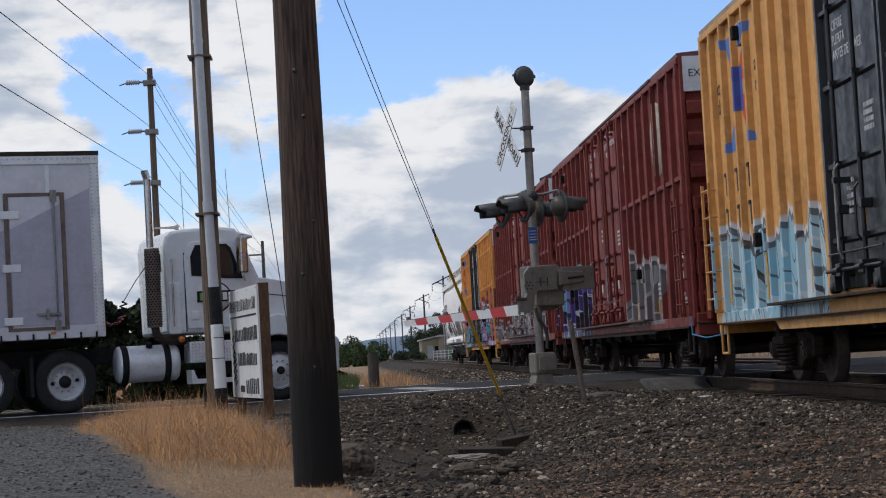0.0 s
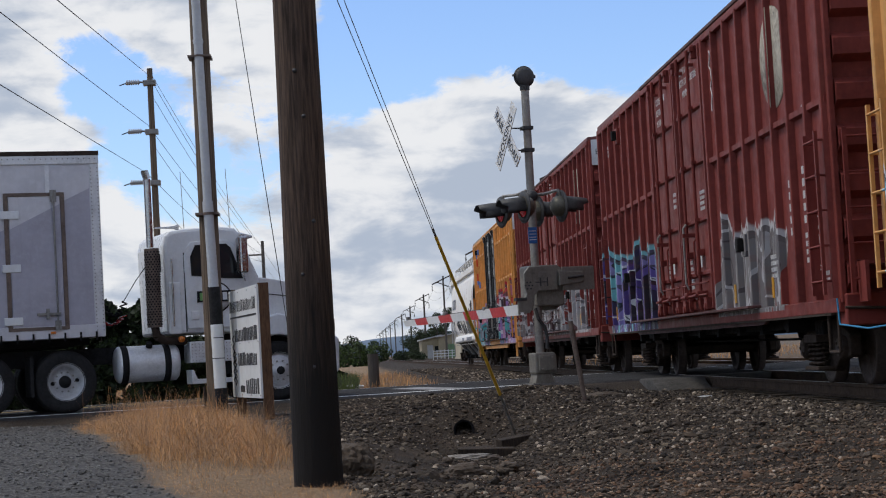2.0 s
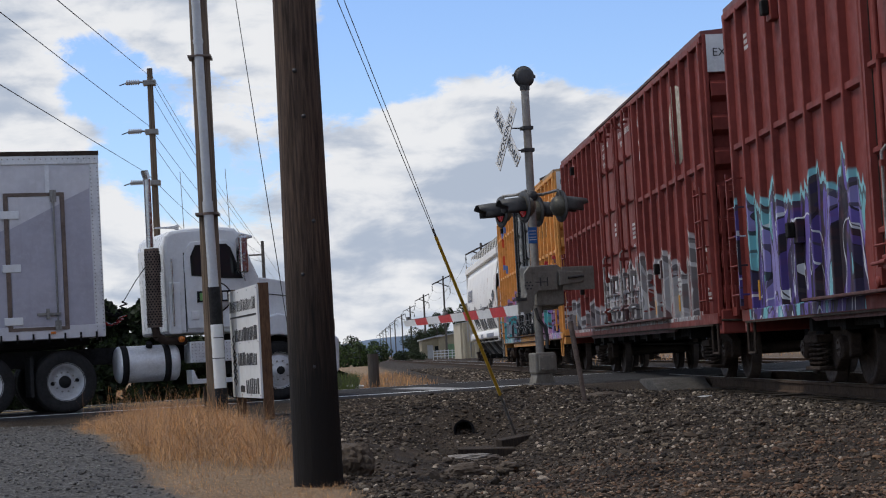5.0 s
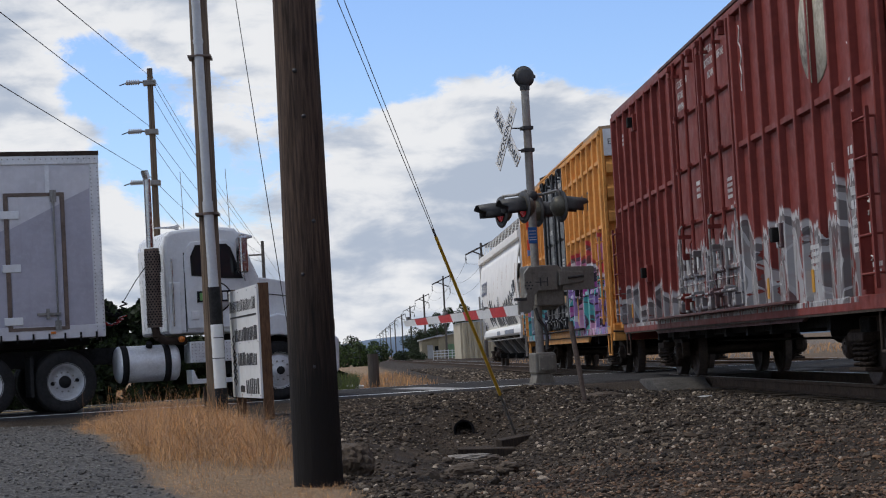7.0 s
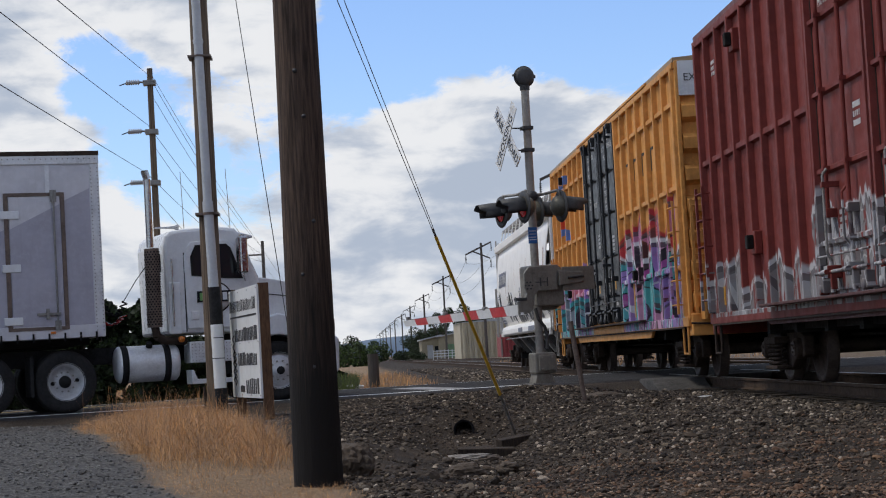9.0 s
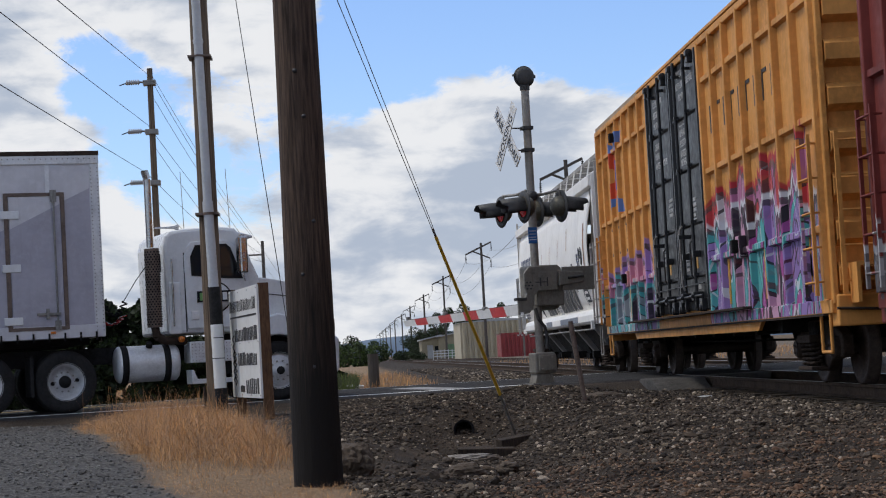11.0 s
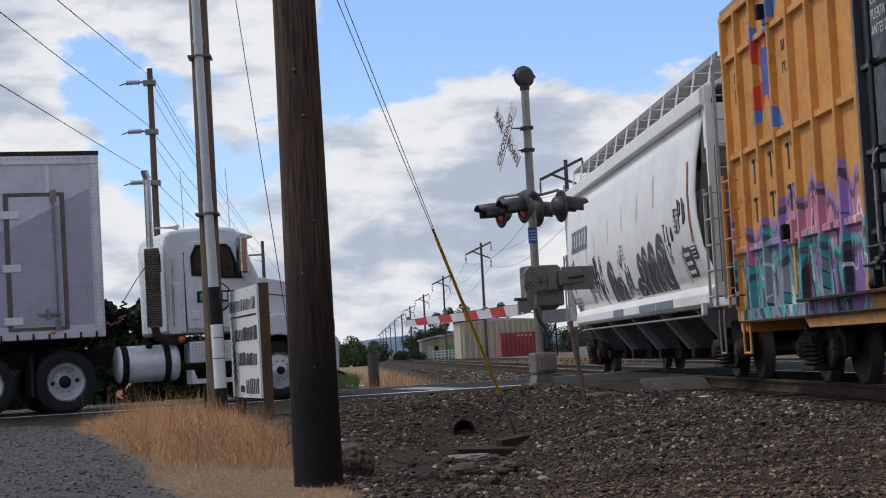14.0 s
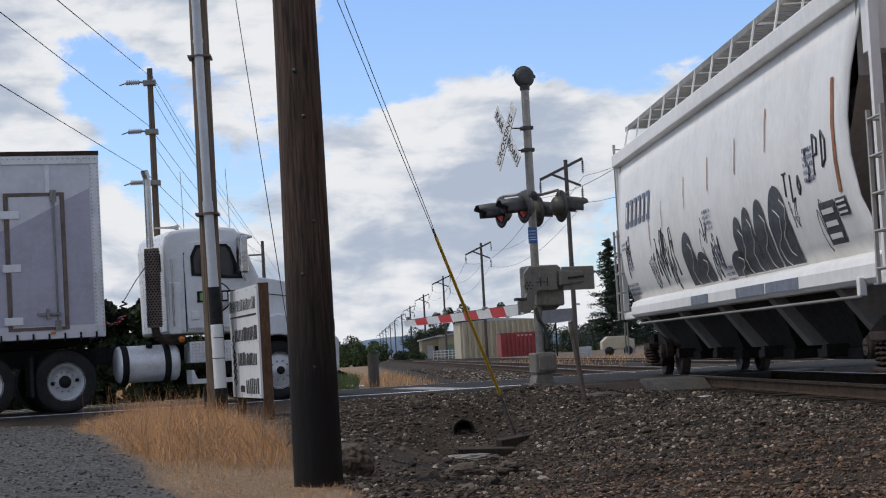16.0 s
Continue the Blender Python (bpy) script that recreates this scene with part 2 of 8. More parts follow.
def ground_mat():
    """Dirt, gravel lot, ballast and dry turf, by place on the plan."""
    m = bpy.data.materials.new("ground_soil")
    m.use_nodes = True
    nt = m.node_tree
    N, L = nt.nodes.new, nt.links.new
    b = nt.nodes["Principled BSDF"]
    b.inputs["Roughness"].default_value, b.inputs["Specular IOR Level"].default_value = 0.95, 0.2
    tc = N("ShaderNodeTexCoord")

    def tex(s, d=5, r=0.6):
        n = N("ShaderNodeTexNoise")
        n.inputs["Scale"].default_value, n.inputs["Detail"].default_value, n.inputs["Roughness"].default_value = s, d, r
        L(tc.outputs["Object"], n.inputs["Vector"])
        return n.outputs[0]

    def ramp(v, stops):
        r = N("ShaderNodeValToRGB")
        L(v, r.inputs[0])
        el = r.color_ramp.elements
        while len(el) < len(stops):
            el.new(0.5)
        for e, (p, c) in zip(el, stops):
            e.position, e.color = p, (*c, 1)
        return r.outputs[0]

    def mixc(f, a, c):
        x = N("ShaderNodeMix")
        x.data_type = "RGBA"
        for i, v in ((0, f), (6, a), (7, c)):
            L(v, x.inputs[i])
        return x.outputs[2]

    dirt = ramp(tex(1.3), [(0.3, (0.024, 0.0185, 0.014)), (0.55, (0.046, 0.035, 0.026)), (0.75, (0.085, 0.063, 0.044))])
    vor = N("ShaderNodeTexVoronoi")
    vor.inputs["Scale"].default_value = 38
    L(tc.outputs["Object"], vor.inputs["Vector"])
    sep = N("ShaderNodeSeparateColor")
    L(vor.outputs["Color"], sep.inputs[0])
    gravel = ramp(sep.outputs[0], [(0.0, (0.045, 0.044, 0.044)), (0.5, (0.085, 0.083, 0.08)), (1.0, (0.15, 0.145, 0.14))])
    straw = ramp(tex(26.0, 7, 0.7), [(0.3, (0.15, 0.1, 0.06)), (0.55, (0.28, 0.195, 0.12)), (0.75, (0.45, 0.335, 0.22))])
    wg, ws = N("ShaderNodeAttribute"), N("ShaderNodeAttribute")
    wg.attribute_name, ws.attribute_name = "gravel", "straw"
    col = mixc(wg.outputs["Fac"], dirt, gravel)
    col = mixc(ws.outputs["Fac"], col, straw)
    L(col, b.inputs["Base Color"])
    bp = N("ShaderNodeBump")
    bp.inputs["Strength"].default_value, bp.inputs["Distance"].default_value = 0.8, 0.03
    mx = N("ShaderNodeMath")
    L(tex(45, 6, 0.7), mx.inputs[0])
    L(vor.outputs["Distance"], mx.inputs[1])
    L(mx.outputs[0], bp.inputs["Height"])
    L(bp.outputs[0], b.inputs["Normal"])
    return m


def spread(lo, hi, step, far):
    a, x, s = list(np.arange(lo, hi + step / 2, step)), hi, step
    left, right = [], []
    while x < far:
        s *= 1.18
        x += s
        right.append(x)
    x, s = lo, step
    while x > -far:
        s *= 1.18
        x -= s
        left.append(x)
    return np.array(left[::-1] + a + right)


def straw_weight(x, y):
    """Where dry turf covers the soil."""
    _, v = road_uv(x, y)
    edge = 0.5 * np.sin(x * 2.1) + 0.35 * np.sin(y * 1.3 + x)
    t = np.clip(((x + 3.0) * 2.4 + (y - 27.8) * -14.8) / (2.4 ** 2 + 14.8 ** 2), 0, 1)
    off = np.hypot(x - (-3.0 + 2.4 * t), y - (27.8 - 14.8 * t))
    near = sstep(1.2, 0.75, off / (1 - 0.4 * t) + 0.16 * edge)
    far = sstep(8.0, 9.5, v) * sstep(2.2, 1.0, x + 0.4 * edge) * np.maximum(sstep(-1.8, -0.7, x), sstep(16, 22, v)) + 0.4 * sstep(8.0, 12, v) * sstep(10.5, 13.0, x)
    beyond = sstep(-7, -9, x) * sstep(-1.5, -3, v) * 0.5
    return np.clip(near + far + beyond, 0, 1)


def build_ground():
    xs, ys = spread(-7, 9, 0.14, 2600), spread(8, 48, 0.16, 2600)
    X, Y = np.meshgrid(xs, ys)
    Z = ground_z(X, Y)
    rough = np.array([noise.noise((a * 0.9, c * 0.9, 0)) * 0.07 + noise.noise((a * 3, c * 3, 7)) * 0.03 if -9 < a < 12 and 6 < c < 60 else 0 for a, c in zip(X.ravel(), Y.ravel())]).reshape(X.shape)
    _, v = road_uv(X, Y)
    calm = sstep(-0.9, -1.6, v) + sstep(7.6, 8.4, v)
    Z = Z + rough * calm * (1 - 0.7 * sstep(2.6, 2.0, abs(X - TRACK_X)))
    i = np.arange(len(xs) * len(ys)).reshape(X.shape)
    f = np.stack([i[:-1, :-1], i[:-1, 1:], i[1:, 1:], i[1:, :-1]], -1).reshape(-1, 4)
    me = raw_mesh("ground", np.stack([X, Y, Z], -1).reshape(-1, 3), f, True)
    lot = sstep(0.4, -0.3, X + 0.9 + 0.1 * (Y - 14) + 0.12 * np.sin(Y)) * sstep(31, 27, Y - 0.3 * X)
    far_lot = sstep(14, 16, X) * sstep(60, 90, Y) * sstep(300, 200, Y)
    for name, w in (("gravel", np.clip(lot + far_lot, 0, 1)), ("straw", straw_weight(X, Y))):
        at = me.attributes.new(name, "FLOAT", "POINT")
        at.data.foreach_set("value", w.astype(np.float32).ravel())
    ob = part("ground", me, ground_mat())
    tagged(ob, "dark dirt and gravel ground with patches of dry straw turf", "ground", kind="structure")


def build_road():
    asph = mat("asphalt", (0.037, 0.036, 0.036), 0.92, var=0.3, scale=1.2, bump=0.5, bscale=120, spec=0.1)
    paint = mat("road_paint", (0.78, 0.78, 0.76), 0.7, var=0.12, scale=8)
    worn = mat("worn_road_paint", (0.3, 0.3, 0.29), 0.8, var=0.4, scale=4)
    yellow = mat("yellow_road_paint", (0.5, 0.32, 0.04), 0.7, var=0.25, scale=8)
    us = np.concatenate([np.arange(-300, -14, 13.0), np.arange(-14, 30, 0.5), np.arange(30, 300, 15)])
    vs = [-0.75, -0.6, -0.2, 2.0, 3.4, 5.0, 6.9, 7.3, 7.45]
    P = []
    for u in us:
        for k, v in enumerate(vs):
            j = 0.09 * noise.noise((u * 1.7, v, 3)) if k in (0, 8) else 0
            x, y = road_xy(u, v + j)
            P.append((x, y, -0.05 if k in (0, 8) else -0.012 + 0.03 * (1 - abs(v - 3.4) / 4.0)))
    n = len(vs)
    F = [(a * n + k, a * n + k + 1, (a + 1) * n + k + 1, (a + 1) * n + k) for a in range(len(us) - 1) for k in range(n - 1)]
    F = [q[::-1] for q in F]
    ob = part("road", raw_mesh("road", P, F), asph)
    tagged(ob, "grey asphalt two-lane road over the level crossing", "road", kind="structure")

    def stripe(name, u0, u1, v0, v1, m):
        b = MB()
        vv = np.linspace(u0, u1, max(2, int((u1 - u0) / 0.5)))
        for a, c in zip(vv, vv[1:]):
            q = [(*road_xy(a, v0), 0), (*road_xy(c, v0), 0), (*road_xy(c, v1), 0), (*road_xy(a, v1), 0)]
            h = lambda v: -0.012 + 0.03 * (1 - abs(v - 3.4) / 4.0) + 0.005
            q = [(x, y, h(v)) for (x, y, _), v in zip(q, (v0, v0, v1, v1))]
            b.add(q, [(0, 1, 2, 3)])
        tagged(part(name, b, m), "worn paint line on the asphalt", "road marking", kind="structure")

    stripe("edge_line", -60, 3.9, -0.1, 0.16, paint)
    stripe("edge_line", -60, 60, 6.7, 6.84, paint)
    stripe("stop_line", 2.0, 2.6, 0.35, 3.0, worn)
    stripe("centre_line", -60, 1.0, 3.3, 3.42, yellow)
    stripe("centre_line", -60, 1.0, 3.55, 3.67, yellow)


def build_track():
    rust = mat("rusty_rail", (0.07, 0.048, 0.034), 0.9, 0.0, var=0.3, scale=4, bump=0.3, spec=0.12)
    head = mat("worn_rail_head", (0.32, 0.31, 0.3), 0.35, 0.9, var=0.2)
    tie_m = wood_mat("creosoted_tie", (0.09, 0.07, 0.05), (0.03, 0.024, 0.019), 8)
    conc = mat("crossing_concrete", (0.055, 0.05, 0.044), 0.9, var=0.3, scale=2.5, bump=0.5)
    prof = [(-0.07, -0.17), (0.07, -0.17), (0.07, -0.158), (0.012, -0.14), (0.012, -0.045), (0.036, -0.035), (0.036, -0.004), (0.028, 0), (-0.028, 0), (-0.036, -0.004), (-0.036, -0.035), (-0.012, -0.045), (-0.012, -0.14), (-0.07, -0.158)]
    for cx, far in ((TRACK_X, 900.0), (TRACK_X + 5.2, 500.0)):
        y0 = -40.0 if cx == TRACK_X else 46.0
        zz = 0.0 if cx == TRACK_X else -0.06
        tr = thing("railway_track", pose(cx, 0, zz), "rusty steel rails on creosoted timber ties", "railway track", "tracks", "structure")
        for sx in (-0.7525, 0.7525):
            part("rail", MB().prism([(a + sx, c) for a, c in prof], "Y", y0, far), rust, tr)
            part("rail_head", MB().box(sx - 0.027, sx + 0.027, y0, far, 0.0005, 0.003), head, tr, "polished running surface")
        t_me = MB().box(-1.3, 1.3, -0.11, 0.11, -0.34, -0.172).mesh("tie")
        t_me.materials.append(tie_m)
        for k in range(120):
            y = (10 if cx == TRACK_X else 46) + k * 0.53
            if cx == TRACK_X and 0.0 - 1.0 < road_uv(cx, y)[1] < 8:
                continue
            o = new("tie", t_me)
            o.parent = tr
            o.matrix_basis = pose(random.uniform(-0.04, 0.04), y, random.uniform(-0.012, 0.012), 0, 0, random.uniform(-1.5, 1.5))
    # concrete and timber panels between and beside the rails at the crossing
    cr = thing("crossing_surface", pose(TRACK_X, 0, 0), "weathered concrete level-crossing panels", "crossing panel", kind="structure")
    ya = road_xy((TRACK_X - ROAD_AT[0]) / CS, -0.6)[1]
    for x0, x1 in ((-1.62, -0.83), (-0.66, 0.66), (0.83, 1.62)):
        for k in range(4):
            part("panel", MB().prism([(x0, -0.2), (x1, -0.2), (x1, -0.012), (x0, -0.012)], "Y", ya - 0.9 + k * 2.55, ya - 0.9 + k * 2.55 + 2.5), conc, cr, bevel=0.02)
    # the sloped end block that shows beside the near rail
    part("end_block", MB().prism([(ya - 3.1, -0.2), (ya - 0.95, -0.2), (ya - 0.95, -0.01), (ya - 2.4, -0.01)], "X", -1.75, -0.84), conc, cr, bevel=0.02)


build_ground()
build_road()
build_track()


# ---- the train ----
def car_paint(name, base, streak=0.25):
    return mat(name, base, 0.62, 0.0, var=0.2, scale=1.1, bump=0.06, bscale=9, streak=streak, spec=0.2)


def graffiti(m, palette, z_top, seed, spans, chalk=0.0, rim=(0.6, 0.62, 0.64)):
    """Adds sprayed lettering to a car's paint: fat blobs of colour with dark or pale outlines, between the given stretches of the car's length."""
    nt = m.node_tree
    N, L = nt.nodes.new, nt.links.new
    b = nt.nodes["Principled BSDF"]
    old = b.inputs["Base Color"].links[0].from_socket
    tc = N("ShaderNodeTexCoord")
    sep = N("ShaderNodeSeparateXYZ")
    L(tc.outputs["Object"], sep.inputs[0])
    # the lettering lies in the plane of the side: only length and height count
    flat = N("ShaderNodeCombineXYZ")
    L(sep.outputs[1], flat.inputs[0])
    L(sep.outputs[2], flat.inputs[1])
    flat.inputs[2].default_value = seed

    def math(op, a, c=0.0, d=0.0):
        x = N("ShaderNodeMath")
        x.operation = op
        for i, v in enumerate((a, c, d)):
            if isinstance(v, (int, float)):
                x.inputs[i].default_value = v
            else:
                L(v, x.inputs[i])
        return x.outputs[0]

    def tex(kind, scale, stretch=(1, 1, 1), **kw):
        mp = N("ShaderNodeMapping")
        mp.inputs["Scale"].default_value = stretch
        L(flat.outputs[0], mp.inputs[0])
        n = N(kind)
        n.inputs["Scale"].default_value = scale
        for k, v in kw.items():
            if k == "feature":
                n.feature = v
            else:
                n.inputs[k].default_value = v
        L(mp.outputs[0], n.inputs["Vector"])
        return n

    # letters: swelling curves, filled with colour and drawn round with a line
    jig = tex("ShaderNodeTexNoise", 1.6, Detail=1.0)
    wob2 = tex("ShaderNodeTexNoise", 0.9, Detail=2.0)
    spray = tex("ShaderNodeTexNoise", 7.0, Detail=4.0)
    drip = tex("ShaderNodeTexNoise", 1.0, (9.0, 0.7, 1), Detail=3.0)
    form = tex("ShaderNodeTexNoise", 0.8, (1.35, 0.42, 1), Detail=0.3, Distortion=1.0)
    curl = tex("ShaderNodeTexNoise", 1.3, (1.3, 0.55, 1), Detail=0.2, Distortion=1.2)
    tops = tex("ShaderNodeTexNoise", 1.0, (1.15, 0.05, 1), Detail=2.0)
    count = len(palette)
    turn = math("FRACT", math("MULTIPLY", math("ADD", form.outputs[0], math("MULTIPLY", jig.outputs[0], 0.1)), 2.6))
    ramp = N("ShaderNodeValToRGB")
    ramp.color_ramp.interpolation = "CONSTANT"
    el = ramp.color_ramp.elements
    while len(el) < count:
        el.new(0.5)
    for k, (e, c) in enumerate(zip(el, palette)):
        e.position, e.color = k / count, (*c, 1)
    L(turn, ramp.inputs[0])

    def over(f, a, c):
        x = N("ShaderNodeMix")
        x.data_type = "RGBA"
        L(f, x.inputs[0])
        L(a, x.inputs[6])
        x.inputs[7].default_value = (*c, 1)
        return x.outputs[2]

    step = math("FRACT", math("MULTIPLY", turn, float(count)))
    loop = math("FRACT", math("MULTIPLY", curl.outputs[0], 3.6))
    shine = math("MULTIPLY", math("LESS_THAN", loop, 0.08), 0.85)
    ink = over(shine, ramp.outputs[0], (0.5, 0.5, 0.5) if chalk else (0.6, 0.64, 0.66))
    ink = over(math("MULTIPLY", math("LESS_THAN", math("ABSOLUTE", math("SUBTRACT", loop, 0.62)), 0.04), 0.8), ink, (0.05, 0.045, 0.05))
    ink = over(math("MULTIPLY", math("LESS_THAN", step, 0.11), 0.9), ink, (0.42, 0.42, 0.42) if chalk else (0.016, 0.016, 0.022))
    # where it is: letters of uneven height above the sill, within the spans, fading as overspray
    height = math("ADD", math("MULTIPLY", math("SUBTRACT", tops.outputs[0], 0.5), 1.5), math("MULTIPLY", math("SUBTRACT", drip.outputs[0], 0.5), 0.5))
    edge_z = math("SUBTRACT", math("ADD", z_top, height), sep.outputs[2])
    ink = over(math("MULTIPLY", math("LESS_THAN", edge_z, 0.2), 0.8), ink, (0.06, 0.055, 0.06) if not chalk else (0.11, 0.1, 0.1))
    ink = over(math("LESS_THAN", edge_z, 0.11), ink, (0.46, 0.46, 0.46) if chalk else rim)
    cover = 0.0
    for y0, y1 in spans:
        yy = math("ADD", sep.outputs[1], math("MULTIPLY", math("SUBTRACT", wob2.outputs[0], 0.5), 0.9))
        cover = math("MAXIMUM", cover, math("MULTIPLY", math("GREATER_THAN", yy, y0), math("LESS_THAN", yy, y1)))
    soft = N("ShaderNodeMapRange")
    soft.interpolation_type = "SMOOTHSTEP"
    L(math("ADD", edge_z, math("MULTIPLY", math("SUBTRACT", spray.outputs[0], 0.5), 0.12)), soft.inputs[0])
    soft.inputs[1].default_value, soft.inputs[2].default_value = 0.0, 0.05
    side = math("MULTIPLY", math("LESS_THAN", sep.outputs[0], -1.3), math("GREATER_THAN", sep.outputs[2], 0.94 if chalk else 0.86))
    fac = math("MULTIPLY", math("MULTIPLY", soft.outputs[0], cover), side)
    if chalk:      # gaps of bare paint between the strokes
        gap = math("GREATER_THAN", math("ADD", drip.outputs[0], math("MULTIPLY", spray.outputs[0], 0.3)), 0.42 + chalk * 0.5)
        fac = math("MULTIPLY", fac, math("MAXIMUM", gap, math("MULTIPLY", math("LESS_THAN", step, 0.13), 0.8)))
    fac = math("MULTIPLY", fac, math("MINIMUM", 0.96, math("ADD", 0.42, math("MULTIPLY", spray.outputs[0], 1.1))))
    fin = N("ShaderNodeMix")
    fin.data_type = "RGBA"
    L(fac, fin.inputs[0])
    L(old, fin.inputs[6])
    L(ink, fin.inputs[7])
    L(fin.outputs[2], b.inputs["Base Color"])
    return m


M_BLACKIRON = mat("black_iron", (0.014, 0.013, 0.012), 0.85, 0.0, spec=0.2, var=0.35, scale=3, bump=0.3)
M_BROWNIRON = mat("rust_brown_iron", (0.05, 0.036, 0.028), 0.9, 0.0, spec=0.2, var=0.35, scale=4, bump=0.4)
M_WHEEL = mat("wheel_steel", (0.06, 0.042, 0.033), 0.7, 0.2, var=0.35, scale=5, bump=0.2)
M_TREAD = mat("wheel_tread", (0.3, 0.29, 0.28), 0.35, 0.9, var=0.2)
M_LEVER = mat("pale_worn_steel", (0.3, 0.28, 0.26), 0.6, 0.2, var=0.35, scale=6)
M_STENCIL = mat("white_stencil_paint", (0.6, 0.59, 0.57), 0.6, var=0.2, scale=9)
M_BLACKSTENCIL = mat("black_stencil_paint", (0.03, 0.03, 0.032), 0.6, var=0.2)
M_WHITEPANEL = mat("white_painted_panel", (0.62, 0.63, 0.63), 0.6, var=0.1, scale=2, streak=0.2)
M_ORANGEREFL = mat("yellow_reflector_tape", (0.6, 0.3, 0.03), 0.4, var=0.15)
M_GRIMYRED = mat("grimy_red_sill_paint", (0.09, 0.032, 0.028), 0.75, var=0.35, scale=2, streak=0.5)
M_ROPE = mat("blue_strap_webbing", (0.03, 0.22, 0.4), 0.8)

SIDE = pose(0, 0, 0, 90, 0, -90)                  # lettering on the side that faces -x
CAR_L = 18.5
WHEELS = []


def bar_rows(parent, rows, m=None, x=-1.512):
    """Small stencilled writing: rows of (y from near end, z, width, height, lines)."""
    b = MB()
    for y, z, w, h, k in rows:
        for i in range(k):
            zz, run = z - i * h * 1.6, w * random.uniform(0.7, 1.0)
            at = y
            while at > y - run:
                ln = h * random.uniform(0.2, 0.5)
                b.box(x - 0.004, x + 0.01, max(at - ln, y - run), at, zz, zz + h)
                at -= ln + h * random.choice((0.16, 0.16, 0.2, 0.7))
    tagged(part("stencil_block", b, m or M_STENCIL, parent, "small stencilled writing"), kind="stuff")


def wheelset(parent, y):
    b = MB()
    for s in (-1, 1):
        c = s * 0.745
        prof = [(0.10, -0.09), (0.13, -0.05), (0.36, -0.02), (0.39, -0.068), (0.455, -0.068), (0.457, 0.03), (0.485, 0.045), (0.48, 0.072), (0.40, 0.072), (0.37, 0.02), (0.13, 0.03), (0.10, 0.09)]
        b.lathe([(r, c - s * h) for r, h in prof], axis="X", n=36)
        b.tube((c + s * 0.09, 0, 0), (c + s * 0.4, 0, 0), 0.075, n=14)
        b.tube((c + s * 0.40, 0, 0), (c + s * 0.42, 0, 0), 0.1, n=14)
        for k in range(3):
            t = k * 2.0944 + 0.4
            b.tube((c + s * 0.42, 0.055 * math.cos(t), 0.055 * math.sin(t)), (c + s * 0.435, 0.055 * math.cos(t), 0.055 * math.sin(t)), 0.018, n=6)
    b.tube((-0.7, 0, 0), (0.7, 0, 0), 0.085, n=14)
    w = part("wheelset", b, M_WHEEL, parent, "steel wheels and axle with bare worn treads")
    w.location = (0, y, 0.457)
    WHEELS.append((w, y))
    return w


def bogie(parent, y):
    for s in (-1, 1):
        x0, x1 = (s * 0.93, s * 1.07)
        x0, x1 = min(x0, x1), max(x0, x1)
        top = [(-1.12, 0.60), (-0.95, 0.66), (-0.45, 0.80), (0.45, 0.80), (0.95, 0.66), (1.12, 0.60), (1.12, 0.36), (0.98, 0.33), (0.76, 0.42), (0.42, 0.22), (0.30, 0.17), (-0.30, 0.17), (-0.42, 0.22), (-0.76, 0.42), (-0.98, 0.33), (-1.12, 0.36)]
        b = MB().prism([(y + a, c) for a, c in top], "X", x0, x1)
        for e in (-0.89, 0.89):
            b.lathe([(0.0, s * 1.16), (0.12, s * 1.15), (0.14, s * 1.12), (0.14, s * 1.0)], (0, y + e, 0.457), "X", 16)
        part("sideframe", b, M_BROWNIRON, parent, bevel=0.02)
        for e in (-0.2, 0.0, 0.2):
            sp = MB()
            pts = [(s * 1.17 + 0.065 * math.cos(t), y + e + 0.085 * math.sin(t), 0.24 + 0.28 * t / (2 * math.pi * 5)) for t in np.linspace(0, 10 * math.pi, 61)]
            sp.path(pts, 0.017, 6)
            part("spring", sp, M_BROWNIRON, parent)
        b = MB().box(min(s * 1.0, s * 1.27), max(s * 1.0, s * 1.27), y - 0.34, y + 0.34, 0.19, 0.235)
        b.box(min(s * 1.0, s * 1.27), max(s * 1.0, s * 1.27), y - 0.32, y + 0.32, 0.525, 0.62)
        part("spring_seat", b, M_BROWNIRON, parent, bevel=0.012)
    part("bolster", MB().box(-1.15, 1.15, y - 0.2, y + 0.2, 0.5, 0.78), M_BLACKIRON, parent, bevel=0.02)
    part("brake_beam", MB().box(-0.75, 0.75, y - 0.42, y - 0.36, 0.36, 0.46).box(-0.75, 0.75, y + 0.36, y + 0.42, 0.36, 0.46), M_BLACKIRON, parent)
    for e in (-0.889, 0.889):
        wheelset(parent, y + e)


def coupler(parent, y, s):
    b = MB().box(-0.09, 0.09, min(y, y + s * 0.75), max(y, y + s * 0.75), 0.8, 0.98)
    b.box(-0.16, 0.14, min(y + s * 0.72, y + s * 1.0), max(y + s * 0.72, y + s * 1.0), 0.75, 1.03)
    part("coupler", b, M_BROWNIRON, parent, bevel=0.03)
    h = MB().path([(-0.35, y + s * 0.15, 0.85), (-0.36, y + s * 0.4, 0.5), (-0.3, y + s * 0.7, 0.38), (-0.2, y + s * 0.95, 0.5)], 0.025)
    part("air_hose", h, M_BLACKIRON, parent)


